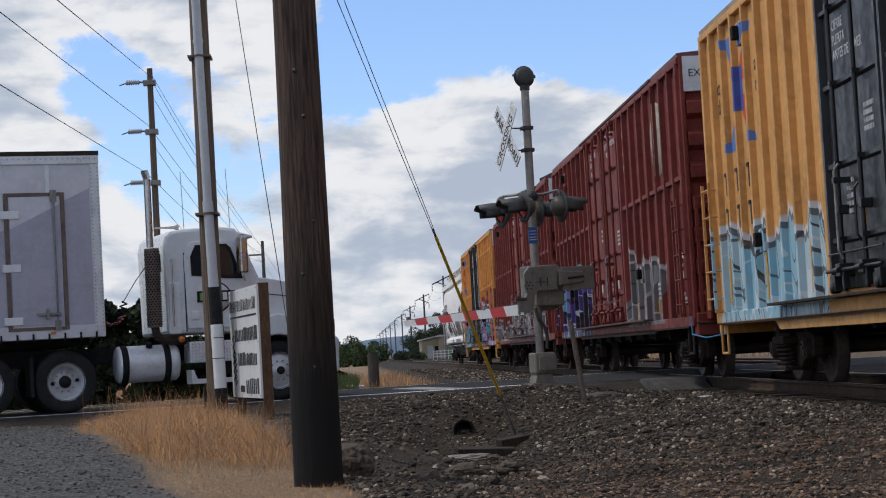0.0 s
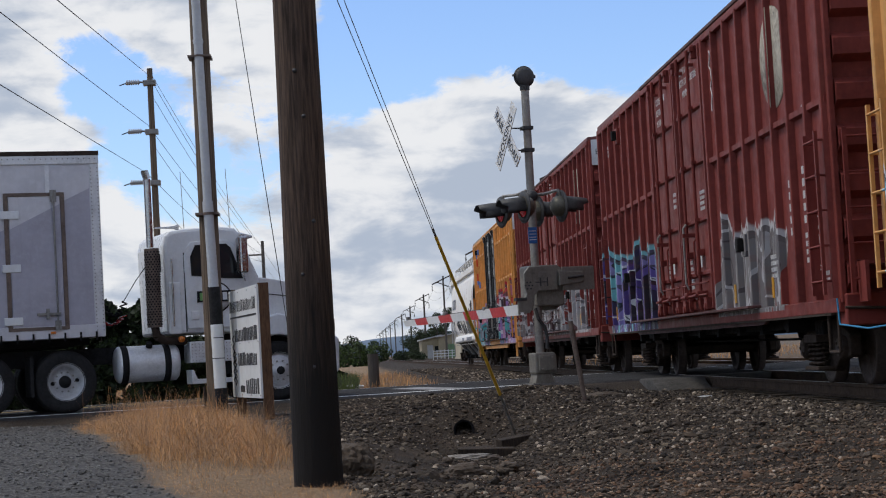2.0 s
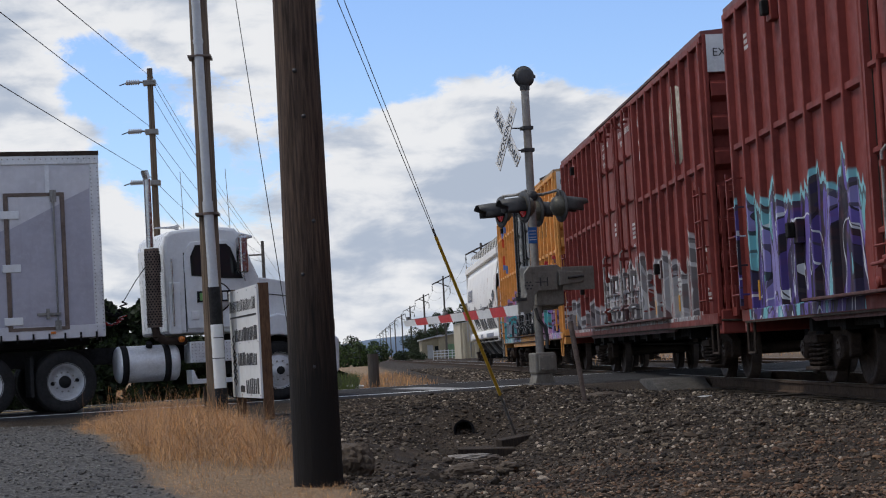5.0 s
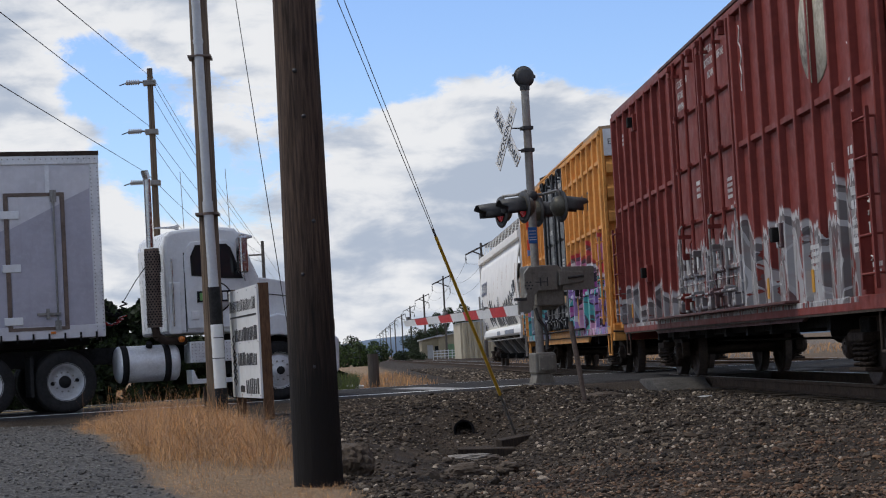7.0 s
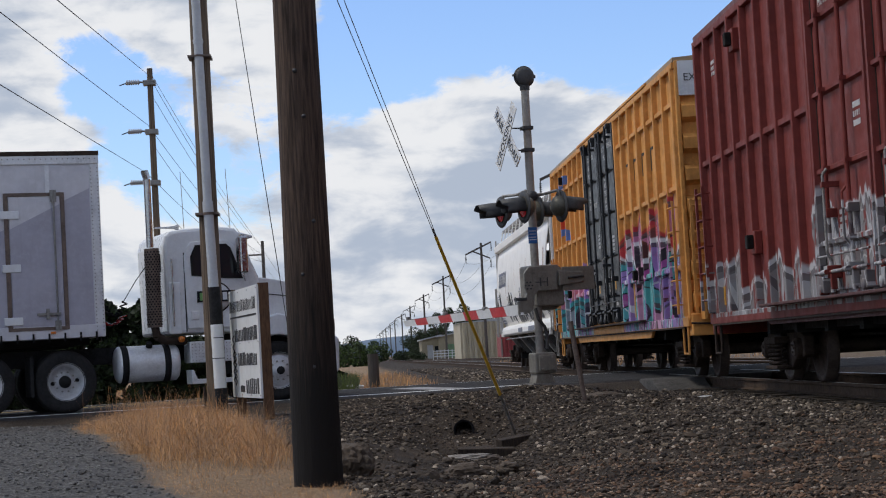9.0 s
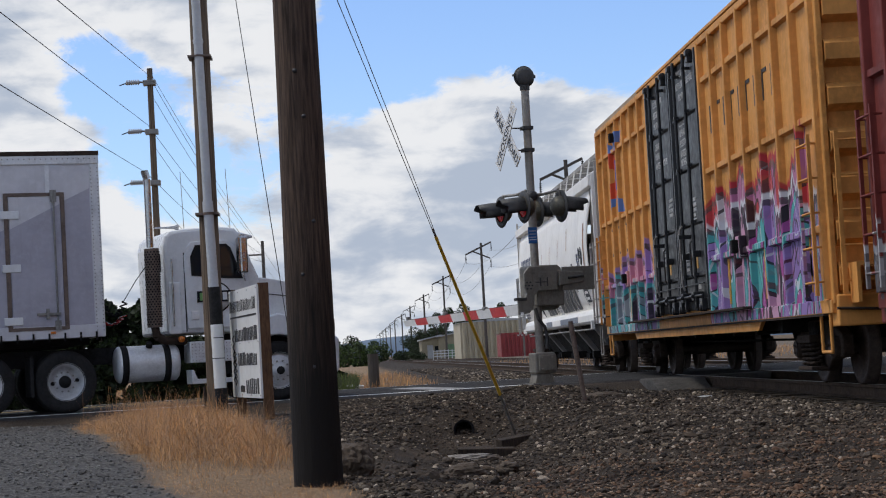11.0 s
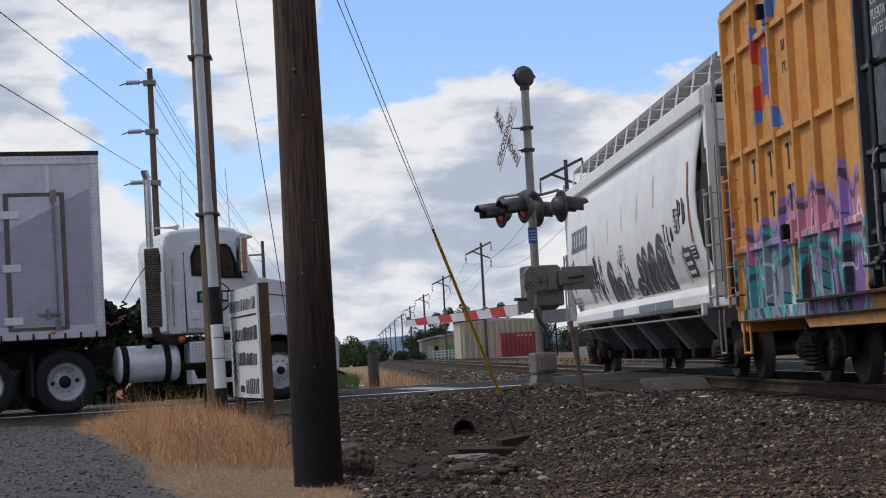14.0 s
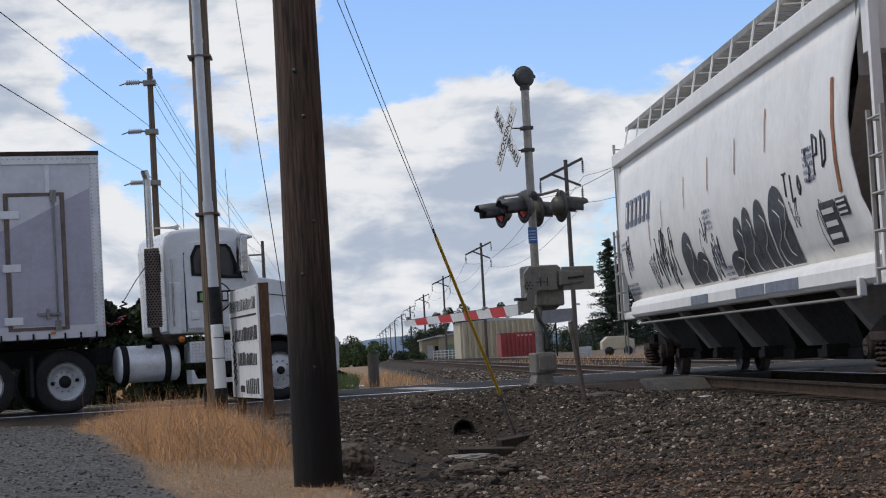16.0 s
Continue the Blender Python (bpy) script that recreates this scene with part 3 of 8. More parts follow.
def ladder(parent, x, y0, y1, z0, z1, n, material, out=-0.12, along="Y"):
    b = MB()
    for k in range(n):
        z = z0 + (z1 - z0) * k / (n - 1)
        if along == "Y":
            b.tube((x + out, y0, z), (x + out, y1, z), 0.014, n=6)
            b.tube((x, y0, z), (x + out, y0, z), 0.014, n=6).tube((x, y1, z), (x + out, y1, z), 0.014, n=6)
        else:
            b.tube((y0, x + out, z), (y1, x + out, z), 0.014, n=6)
    for e in (y0, y1):
        if along == "Y":
            b.box(x + out - 0.008, x + out + 0.03, e - 0.025, e + 0.025, z0 - 0.15, z1 + 0.1)
        else:
            b.box(e - 0.025, e + 0.025, x + out - 0.01, x + out + 0.03, z0 - 0.15, z1 + 0.1)
    return part("ladder", b, material, parent)


def boxcar(near, side, door, roofm, label, rails, orange, n=8):
    """A sixty-foot high boxcar; its near end stands at y = near at the start."""
    car = thing("boxcar", pose(TRACK_X, near + CAR_L / 2, 0), label, "freight car", "cars of the train")
    h, xs, zt, zb = CAR_L / 2, 1.50, 5.07, 0.95
    dn, df = -h + 6.85, -h + 11.7          # the doorway
    part("body", MB().prism([(-xs, zb), (xs, zb), (xs, zt), (-xs, zt)], "Y", -h + 0.06, h - 0.06), side, car)
    # roof: shallow ridge, cross ribs, eave angle
    r = MB().prism([(-xs - 0.05, zt - 0.02), (xs + 0.05, zt - 0.02), (xs + 0.05, zt + 0.05), (0, zt + 0.16), (-xs - 0.05, zt + 0.05)], "Y", -h, h)
    for k in range(15):
        y = -h + 0.6 + k * (CAR_L - 1.2) / 14
        r.prism([(-xs - 0.03, zt + 0.05), (xs + 0.03, zt + 0.05), (0, zt + 0.21)], "Y", y - 0.05, y + 0.05)
    part("roof", r, roofm, car)
    part("eave_rail", MB().box(-xs - 0.085, -xs, dn - 4.2, df + 0.9, zt - 0.02, zt + 0.035), M_GRIMYRED if not orange else side, car, bevel=0.01)
    part("top_chord", MB().box(-xs - 0.075, -xs, -h, h, zt - 0.13, zt - 0.03), side, car, bevel=0.01)
    # side posts, each its own
    for a, c in ((-h + 0.06, dn), (df, h - 0.06)):
        for k in range(n + 1):
            y = a + (c - a) * k / n
            w = 0.052 if 0 < k < n else 0.075
            y = min(max(y, a + w), c - w)
            b = MB().prism([(-xs, y - w), (-xs - 0.082, y - w * 0.72), (-xs - 0.09, y - w * 0.5), (-xs - 0.09, y + w * 0.5), (-xs - 0.082, y + w * 0.72), (-xs, y + w)], "Z", zb + 0.06, zt - 0.1)
            part("side_post", b, side, car)
        for z in rails:
            part("side_rail", MB().prism([(-xs, z - 0.06), (-xs - 0.06, z - 0.035), (-xs - 0.06, z + 0.035), (-xs, z + 0.06)], "Y", a, c), side, car)
    part("side_sill", MB().box(-xs - 0.05, -xs, -h, h, zb - 0.1, zb + 0.05), side, car, bevel=0.01)
    part("sill_edge", MB().box(-xs - 0.075, -xs - 0.02, -h + 0.3, h - 0.3, zb - 0.125, zb - 0.1), M_BROWNIRON, car)
    # deeper sill under the doors, with its sloped ends
    dp = 0.24 if orange else 0.17
    part("door_sill", MB().prism([(-5.6, zb - 0.1), (-5.9, zb - 0.02), (5.9, zb - 0.02), (5.6, zb - 0.1), (5.3, zb - dp), (-5.3, zb - dp)], "X", -xs - 0.03, -xs + 0.02), M_GRIMYRED if not orange else side, car)
    if not orange:
        for k in range(8):
            part("sill_reflector", MB().box(-xs - 0.036, -xs - 0.03, -4.5 + k * 1.25, -4.3 + k * 1.25, zb - 0.12, zb - 0.04), M_ORANGEREFL, car, "yellow reflector square")
    part("door_track", MB().box(-xs - 0.2, -xs - 0.02, -5.2, 5.2, zb + 0.055, zb + 0.09), M_BROWNIRON if orange else M_GRIMYRED, car, bevel=0.008)
    # two plug doors
    mid = (dn + df) / 2
    for y0, y1 in ((dn + 0.04, mid - 0.03), (mid + 0.03, df - 0.04)):
        d = part("door", MB().box(-xs - 0.03, -xs + 0.02, y0, y1, zb + 0.14, zt - 0.12), door, car, bevel=0.012)
        w = y1 - y0
        for e in (y0 + 0.05, y1 - 0.05):
            part("door_stile", MB().prism([(-xs - 0.03, e - 0.05), (-xs - 0.1, e - 0.035), (-xs - 0.1, e + 0.035), (-xs - 0.03, e + 0.05)], "Z", zb + 0.14, zt - 0.12), door, d)
            part("door_gasket", MB().box(-xs - 0.034, -xs - 0.028, e - 0.085 if e > y0 + 1 else e + 0.05, e - 0.05 if e > y0 + 1 else e + 0.085, zb + 0.16, zt - 0.14), M_BLACKIRON, d)
        for z in (1.62, 2.42, 3.28, 4.1):
            part("door_rail", MB().prism([(-xs - 0.03, z - 0.045), (-xs - 0.075, z - 0.022), (-xs - 0.075, z + 0.022), (-xs - 0.03, z + 0.045)], "Y", y0 + 0.1, y1 - 0.1), door, d)
        for e in (0.34, 0.72):
            y = y0 + w * e
            b = MB().tube((-xs - 0.12, y, zb + 0.12), (-xs - 0.12, y, zt - 0.1), 0.026, n=8)
            for z in (zb + 0.3, 1.62, 2.42, 3.28, 4.1, 4.75):
                b.box(-xs - 0.15, -xs - 0.03, y - 0.035, y + 0.035, z - 0.022, z + 0.022)
            part("lock_rod", b, door, d)
            b = MB().box(-xs - 0.19, -xs - 0.03, y - 0.09, y + 0.09, 1.22, 1.36).box(-xs - 0.17, -xs - 0.1, y - 0.14, y - 0.09, 1.1, 1.3)
            b.tube((-xs - 0.2, y - 0.1, 1.29), (-xs - 0.2, y + 0.1, 1.29), 0.03, n=8)
            part("crank_box", b, door, d, bevel=0.01)
            part("rod_guide", MB().box(-xs - 0.15, -xs - 0.03, y - 0.05, y + 0.05, 1.88, 1.98).box(-xs - 0.14, -xs - 0.05, y + 0.05, y + 0.16, 1.91, 1.94), door, d, bevel=0.008)
        ya, yb = y0 + w * 0.34, y0 + w * 0.72
        part("operating_pipe", MB().tube((-xs - 0.16, y0 + 0.1, 1.29), (-xs - 0.16, y1 - 0.1, 1.29), 0.02, n=8).tube((-xs - 0.13, y0 + 0.12, 1.47), (-xs - 0.13, y1 - 0.12, 1.47), 0.013, n=6), door, d)
        part("door_handle", MB().path([(-xs - 0.16, yb - 0.16, 1.4), (-xs - 0.2, yb - 0.16, 1.5), (-xs - 0.2, yb - 0.17, 2.34), (-xs - 0.15, yb - 0.17, 2.4)], 0.017, 6), M_LEVER, d, "worn pale steel operating lever")
        part("handle_clip", MB().box(-xs - 0.22, -xs - 0.03, yb - 0.2, yb - 0.12, 2.2, 2.26), door, d)
        part("inner_handle", MB().path([(-xs - 0.1, ya + 0.16, 1.55), (-xs - 0.15, ya + 0.16, 1.62), (-xs - 0.15, ya + 0.17, 2.1), (-xs - 0.1, ya + 0.17, 2.16)], 0.014, 6), door, d)
        part("notice_plate", MB().box(-xs - 0.036, -xs - 0.028, ya + 0.2, ya + 0.34, 1.72, 1.98), M_WHITEPANEL if not orange else M_ORANGEREFL, d, "small worn notice plate")
        for e in (y0 + 0.28, y1 - 0.42):
            part("hanger", MB().box(-xs - 0.15, -xs - 0.03, e, e + 0.1, zt - 0.3, zt - 0.1).box(-xs - 0.17, -xs - 0.1, e - 0.02, e + 0.12, zt - 0.2, zt - 0.12), door, d, bevel=0.01)
        for e in (y0 + 0.3, y1 - 0.3):
            part("roller", MB().lathe([(0, -xs - 0.19), (0.06, -xs - 0.18), (0.06, -xs - 0.08)], (0, e, zb + 0.16), "X", 14).box(-xs - 0.16, -xs - 0.03, e - 0.1, e + 0.1, zb + 0.12, zb + 0.3), door, d, bevel=0.008)
    # ends with pressed ribs, excess-height panel on top
    for s in (-1, 1):
        for k in range(7):
            z = 1.25 + k * 0.5
            part("end_rib", MB().prism([(s * (h - 0.07), z - 0.17), (s * (h + 0.07), z - 0.09), (s * (h + 0.07), z + 0.09), (s * (h - 0.07), z + 0.17)], "X", -xs + 0.05, xs - 0.05), side, car)
        part("end_panel", MB().box(-xs + 0.02, xs - 0.02, min(s * (h - 0.08), s * (h + 0.04)), max(s * (h - 0.08), s * (h + 0.04)), zt - 0.56, zt - 0.01), M_WHITEPANEL, car, "white excess-height panel")
        part("corner_post", MB().box(-xs - 0.03, -xs + 0.035, min(s * (h - 0.1), s * (h + 0.03)), max(s * (h - 0.1), s * (h + 0.03)), zb, zt), side, car, bevel=0.012)
        part("end_sill", MB().box(-xs, xs, min(s * (h - 0.3), s * (h + 0.1)), max(s * (h - 0.3), s * (h + 0.1)), 0.7, 1.05), side, car, bevel=0.02)
        part("end_platform", MB().box(-0.9, 0.9, min(s * (h + 0.1), s * (h + 0.45)), max(s * (h + 0.1), s * (h + 0.45)), 1.16, 1.2), side, car)
        coupler(car, s * (h + 0.05), s)
        ladder(car, s * (h + 0.04), -1.42, -0.98, 1.2, 2.75, 5, side, s * 0.12, along="X")
        st = MB().path([(-xs - 0.02, s * (h - 0.2), 0.95), (-xs - 0.02, s * (h - 0.2), 0.42), (-xs - 0.02, s * (h - 0.62), 0.42), (-xs - 0.02, s * (h - 0.62), 0.95)], 0.02)
        part("stirrup_step", st, M_BROWNIRON if not orange else side, car)
        ladder(car, -xs - 0.06, min(s * (h - 0.12), s * (h - 0.62)), max(s * (h - 0.12), s * (h - 0.62)), 1.2, 2.75, 5, side)
        bogie(car, s * (h - 2.6))
    words("stencil_text", "EXCESS HEIGHT", 0.17, Matrix.Translation((-xs + 0.1, -h - 0.042, zt - 0.33)) @ pose(0, 0, 0, 90, 0, 0), M_BLACKSTENCIL, car)
    part("brake_platform", MB().box(-1.35, -0.75, -h - 0.4, -h - 0.08, 1.35, 1.39).box(-1.35, -1.31, -h - 0.4, -h - 0.08, 0.95, 1.35), side, car)
    part("hand_brake", MB().lathe([(0.2, -h - 0.26), (0.225, -h - 0.24), (0.2, -h - 0.22)], (0.55, 0, 2.2), "Y", 20).tube((0.55, -h, 2.2), (0.55, -h - 0.24, 2.2), 0.03, n=8).box(0.35, 0.75, -h - 0.24, -h - 0.23, 2.18, 2.22), M_BROWNIRON, car)
    part("uncoupling_lever", MB().path([(-1.52, -h - 0.12, 0.9), (-0.5, -h - 0.18, 0.84), (-0.2, -h - 0.3, 0.78)], 0.018, 6), M_BROWNIRON, car)
    part("card_board", MB().box(-xs - 0.012, -xs, -h + 0.95, -h + 1.2, 1.3, 1.55), M_WHITEPANEL, car)
    # underframe
    part("centre_sill", MB().box(-0.35, 0.35, -h, h, 0.72, 0.97), M_BLACKIRON, car)
    for k in range(9):
        y = -h + 3.2 + k * (CAR_L - 6.4) / 8
        part("cross_bearer", MB().box(-1.4, 1.4, y - 0.08, y + 0.08, 0.66, 0.96), M_BLACKIRON, car)
    part("underfloor", MB().box(-1.3, 1.3, -h + 3.6, h - 3.6, 0.7, 0.95), M_BLACKIRON, car)
    part("brake_tank", MB().tube((0.5, -0.8, 0.66), (0.5, 0.6, 0.66), 0.2, n=16), M_BLACKIRON, car)
    part("brake_rod", MB().tube((-0.45, -5.5, 0.55), (-0.45, 5.5, 0.6), 0.02, n=6), M_BLACKIRON, car)
    # defect-card boxes and hatch bumpers on the side
    for y, z in ((-h + 15.6, 4.6), (-h + 4.6, 1.85), (-h + 15.0, 1.85)):
        bk = part("bumper_plate", MB().box(-xs - 0.1, -xs, y - 0.13, y + 0.13, z - 0.15, z + 0.15), side, car, bevel=0.012)
        part("bumper_block", MB().box(-xs - 0.19, -xs - 0.1, y - 0.07, y + 0.07, z - 0.08, z + 0.1), M_BLACKIRON, bk, bevel=0.015)
    for k in range(8):
        y = -h + 1.0 + k * 2.36
        if not dn < y < df:
            part("reflector_tape", MB().box(-xs - 0.012, -xs, y - 0.05, y + 0.05, zb + 0.16, zb + (0.42 if not orange else 0.8)), M_ORANGEREFL, car, "yellow reflector strip")
    return car


def door_words(car, more=False):
    """The stencilled warnings at the head of the two doors."""
    rows = [("CLOSE DOOR", 1.95, 4.58), ("BEFORE", 1.95, 4.4), ("MOVING", 1.95, 4.22), ("CLOSE & LOCK", -0.35, 4.74), ("BOTH DOORS BEFORE", -0.35, 4.56), ("MOVING", -0.55, 4.38)]
    if more:
        rows += [("CIERRE", 1.95, 3.86), ("PUERTA", 1.95, 3.7), ("ANTES DE MOVER", 1.95, 3.54), ("CIERRE", -0.45, 3.98), ("AMBAS", -0.45, 3.82), ("PUERTAS", -0.45, 3.66), ("ANTES DE", -0.45, 3.5), ("MOVER", -0.45, 3.36)]
    for text, y, z in rows:
        words("stencil_text", text, 0.155, Matrix.Translation((-1.531, y, z)) @ SIDE, M_STENCIL, car, squeeze=0.9)


def red_marks(car, seal_y):
    h, x = CAR_L / 2, -1.502
    # round pale herald with a worn middle: only its panels between the posts show it
    part("herald", MB().lathe([(0.0, x - 0.008), (0.30, x - 0.008), (0.30, x + 0.004)], (0, 0, 0), "X", 40), M_HERALD, car, "worn round cream emblem").matrix_basis = pose(0, seal_y, 4.05) @ Matrix.Diagonal((1, 2.3, 2.1, 1))
    part("herald_strip", MB().box(-1.579, -1.57, seal_y - 0.036, seal_y + 0.036, 3.43, 4.67), M_HERALD, car)
    bar_rows(car, [(-h + 2.2, 2.4, 0.35, 0.09, 5), (-h + 1.5, 2.5, 0.35, 0.09, 5), (-h + 1.5, 1.75, 0.3, 0.06, 4), (h - 1.0, 4.55, 0.25, 0.05, 3), (-h + 3.4, 1.6, 0.4, 0.05, 4), (-h + 0.9, 1.28, 0.5, 0.05, 2)], x=x)
    bar_rows(car, [(0.8, 2.95, 0.3, 0.06, 3), (-1.5, 2.8, 0.4, 0.05, 4), (-0.4, 1.8, 0.25, 0.06, 5), (1.6, 1.9, 0.3, 0.05, 6)], x=-1.532)
    door_words(car)
    # chalked scrawl beside the corner ladder and over a door
    for y0, z0, z1, n, wid in ((-h + 1.05, 2.6, 3.9, 22, 0.3), (-2.75, 3.9, 4.8, 8, 0.12), (-h + 0.9, 1.2, 2.1, 16, 0.2)):
        pts = [(x - 0.004, y0 - wid * math.sin(k * 2.3 + z0) * 0.5 - wid * 0.3 * math.sin(k * 5.1), z0 + (z1 - z0) * k / n + 0.09 * math.sin(k * 3.1)) for k in range(n + 1)]
        part("scrawl", MB().path(pts, 0.011, 4), M_STENCIL, car, "white chalked scrawl")


def orange_marks(car, n):
    h, x = CAR_L / 2, -1.504
    bay = lambda k: h - 0.06 - (k + 0.5) * 6.74 / n
    words("slogan_text", "next", 0.3, Matrix.Translation((x, h - 0.5, 4.05)) @ SIDE, M_BLACKSTENCIL, car)
    words("slogan_text", "load", 0.3, Matrix.Translation((x, h - 0.5, 3.78)) @ SIDE, M_BLACKSTENCIL, car)
    words("slogan_text", "any", 0.3, Matrix.Translation((x, h - 3.3, 4.05)) @ SIDE, M_BLACKSTENCIL, car)
    words("slogan_text", "road", 0.3, Matrix.Translation((x, h - 3.3, 3.78)) @ SIDE, M_BLACKSTENCIL, car)
    for k in range(3):
        for z in (2.62, 2.12):
            for e in (-0.2, 0.06):
                part("mark_bar", MB().box(x - 0.005, x + 0.006, bay(k + 1) + e, bay(k + 1) + e + 0.06, z, z + 0.32).box(x - 0.005, x + 0.006, bay(k + 1) + e, bay(k + 1) + e + 0.17, z + 0.27, z + 0.32), M_BLACKSTENCIL, car)
    door_words(car, True)
    bar_rows(car, [(0.9, 2.9, 0.4, 0.05, 4), (-1.2, 2.75, 0.35, 0.05, 5), (1.75, 2.2, 0.3, 0.05, 5), (-0.4, 1.95, 0.3, 0.05, 4), (-1.3, 1.4, 0.3, 0.09, 1)], x=-1.532)
    # dark upright strokes of the large lettering high on the near half
    for k in range(9):
        y = -2.9 - k * 0.5
        part("letter_bar", MB().box(x - 0.005, x + 0.006, y, y + 0.06, 3.6, 4.0).box(x - 0.005, x + 0.006, y - 0.2, y, 3.95 if k % 2 else 3.6, 4.0 if k % 2 else 3.65), M_BLACKSTENCIL, car)


def emblem(m, yc, zc):
    """Paints crossed arrows on a car's side: red arms with blue tips about a blue block."""
    nt = m.node_tree
    N, L = nt.nodes.new, nt.links.new
    b = nt.nodes["Principled BSDF"]
    tc, sep = N("ShaderNodeTexCoord"), N("ShaderNodeSeparateXYZ")
    L(tc.outputs["Object"], sep.inputs[0])

    def math(op, a, c=0.0):
        x = N("ShaderNodeMath")
        x.operation = op
        for i, v in enumerate((a, c)):
            if isinstance(v, (int, float)):
                x.inputs[i].default_value = v
            else:
                L(v, x.inputs[i])
        return x.outputs[0]

    def over(f, c):
        x = N("ShaderNodeMix")
        x.data_type = "RGBA"
        L(math("MULTIPLY", f, 0.9), x.inputs[0])
        L(b.inputs["Base Color"].links[0].from_socket, x.inputs[6])
        x.inputs[7].default_value = (*c, 1)
        L(x.outputs[2], b.inputs["Base Color"])

    dy, dz = math("ABSOLUTE", math("SUBTRACT", sep.outputs[1], yc)), math("ABSOLUTE", math("SUBTRACT", sep.outputs[2], zc))
    side = math("LESS_THAN", sep.outputs[0], -1.3)
    arm = math("MULTIPLY", side, math("LESS_THAN", math("ABSOLUTE", math("SUBTRACT", dy, math("MULTIPLY", dz, 0.85))), 0.2))
    red = math("MULTIPLY", arm, math("MULTIPLY", math("GREATER_THAN", dz, 0.1), math("LESS_THAN", dz, 0.45)))
    tip = math("MULTIPLY", arm, math("MULTIPLY", math("GREATER_THAN", dz, 0.45), math("LESS_THAN", dz, 0.78)))
    over(red, (0.55, 0.05, 0.02))
    over(tip, (0.06, 0.19, 0.48))
    over(math("MULTIPLY", side, math("MULTIPLY", math("LESS_THAN", dy, 0.18), math("LESS_THAN", dz, 0.3))), (0.03, 0.1, 0.36))
    return m


M_HERALD = mat("cream_emblem_paint", (0.42, 0.38, 0.3), 0.7, var=0.5, scale=4, streak=0.5)
RED, ORANGE = (0.19, 0.039, 0.031), (0.64, 0.295, 0.08)
M_RED_A = car_paint("red_boxcar_paint", RED)
graffiti(M_RED_A, [(0.15, 0.145, 0.145), (0.19, 0.185, 0.18), (0.13, 0.125, 0.125)], 2.1, 3.1, [(-6.6, -2.5)], chalk=0.06)
graffiti(M_RED_A, [(0.07, 0.05, 0.2), (0.02, 0.02, 0.03), (0.13, 0.1, 0.34), (0.24, 0.22, 0.45), (0.16, 0.42, 0.46), (0.03, 0.03, 0.07)], 2.3, 5.3, [(2.9, 8.7)], rim=(0.22, 0.5, 0.55))
M_RED_B = car_paint("red_boxcar_paint_silver_tags", RED)
graffiti(M_RED_B, [(0.24, 0.24, 0.24), (0.16, 0.15, 0.15), (0.34, 0.34, 0.34), (0.12, 0.08, 0.08)], 2.1, 9.4, [(-8.2, 3.0)], chalk=0.25)
graffiti(M_RED_B, [(0.2, 0.19, 0.19), (0.25, 0.25, 0.25)], 1.65, 4.4, [(2.4, 9.2)], chalk=0.36)
M_ORANGE_C = car_paint("orange_boxcar_paint", ORANGE)
graffiti(M_ORANGE_C, [(0.5, 0.05, 0.07), (0.42, 0.16, 0.3), (0.45, 0.04, 0.06)], 2.8, 6.1, [(-8.4, -2.3)], rim=(0.42, 0.03, 0.05))
graffiti(M_ORANGE_C, [(0.3, 0.2, 0.45), (0.06, 0.34, 0.35), (0.52, 0.3, 0.42), (0.03, 0.03, 0.04), (0.34, 0.08, 0.28), (0.08, 0.38, 0.38), (0.26, 0.18, 0.42)], 2.3, 2.2, [(-8.7, -2.3)])
graffiti(M_ORANGE_C, [(0.32, 0.2, 0.5), (0.55, 0.25, 0.3), (0.5, 0.2, 0.3)], 2.3, 8.4, [(2.5, 8.6)], rim=(0.3, 0.2, 0.45))
graffiti(M_ORANGE_C, [(0.06, 0.3, 0.3), (0.22, 0.27, 0.3), (0.05, 0.36, 0.36), (0.03, 0.03, 0.04), (0.2, 0.12, 0.33), (0.3, 0.33, 0.36)], 1.75, 11.2, [(2.4, 8.9)], rim=(0.06, 0.36, 0.36))
M_ORANGE_D = car_paint("orange_boxcar_paint_pale_tags", (0.64, 0.33, 0.11))
graffiti(M_ORANGE_D, [(0.36, 0.54, 0.6), (0.24, 0.46, 0.56), (0.3, 0.5, 0.58), (0.4, 0.55, 0.6)], 2.15, 7.7, [(2.7, 8.8), (-9.1, -2.2)])
for paint in (M_ORANGE_C, M_ORANGE_D):
    emblem(paint, CAR_L / 2 - 2.35, 3.95)
M_DOORBLACK = mat("black_door_paint", (0.016, 0.0165, 0.018), 0.42, spec=0.45, var=0.3, scale=2, streak=0.2, bump=0.05)
M_REDROOF = mat("red_roof_paint", (0.13, 0.03, 0.028), 0.6, var=0.2, scale=2)
M_ORANGEROOF = mat("galvanised_roof", (0.3, 0.2, 0.11), 0.55, 0.1, var=0.2, scale=2)

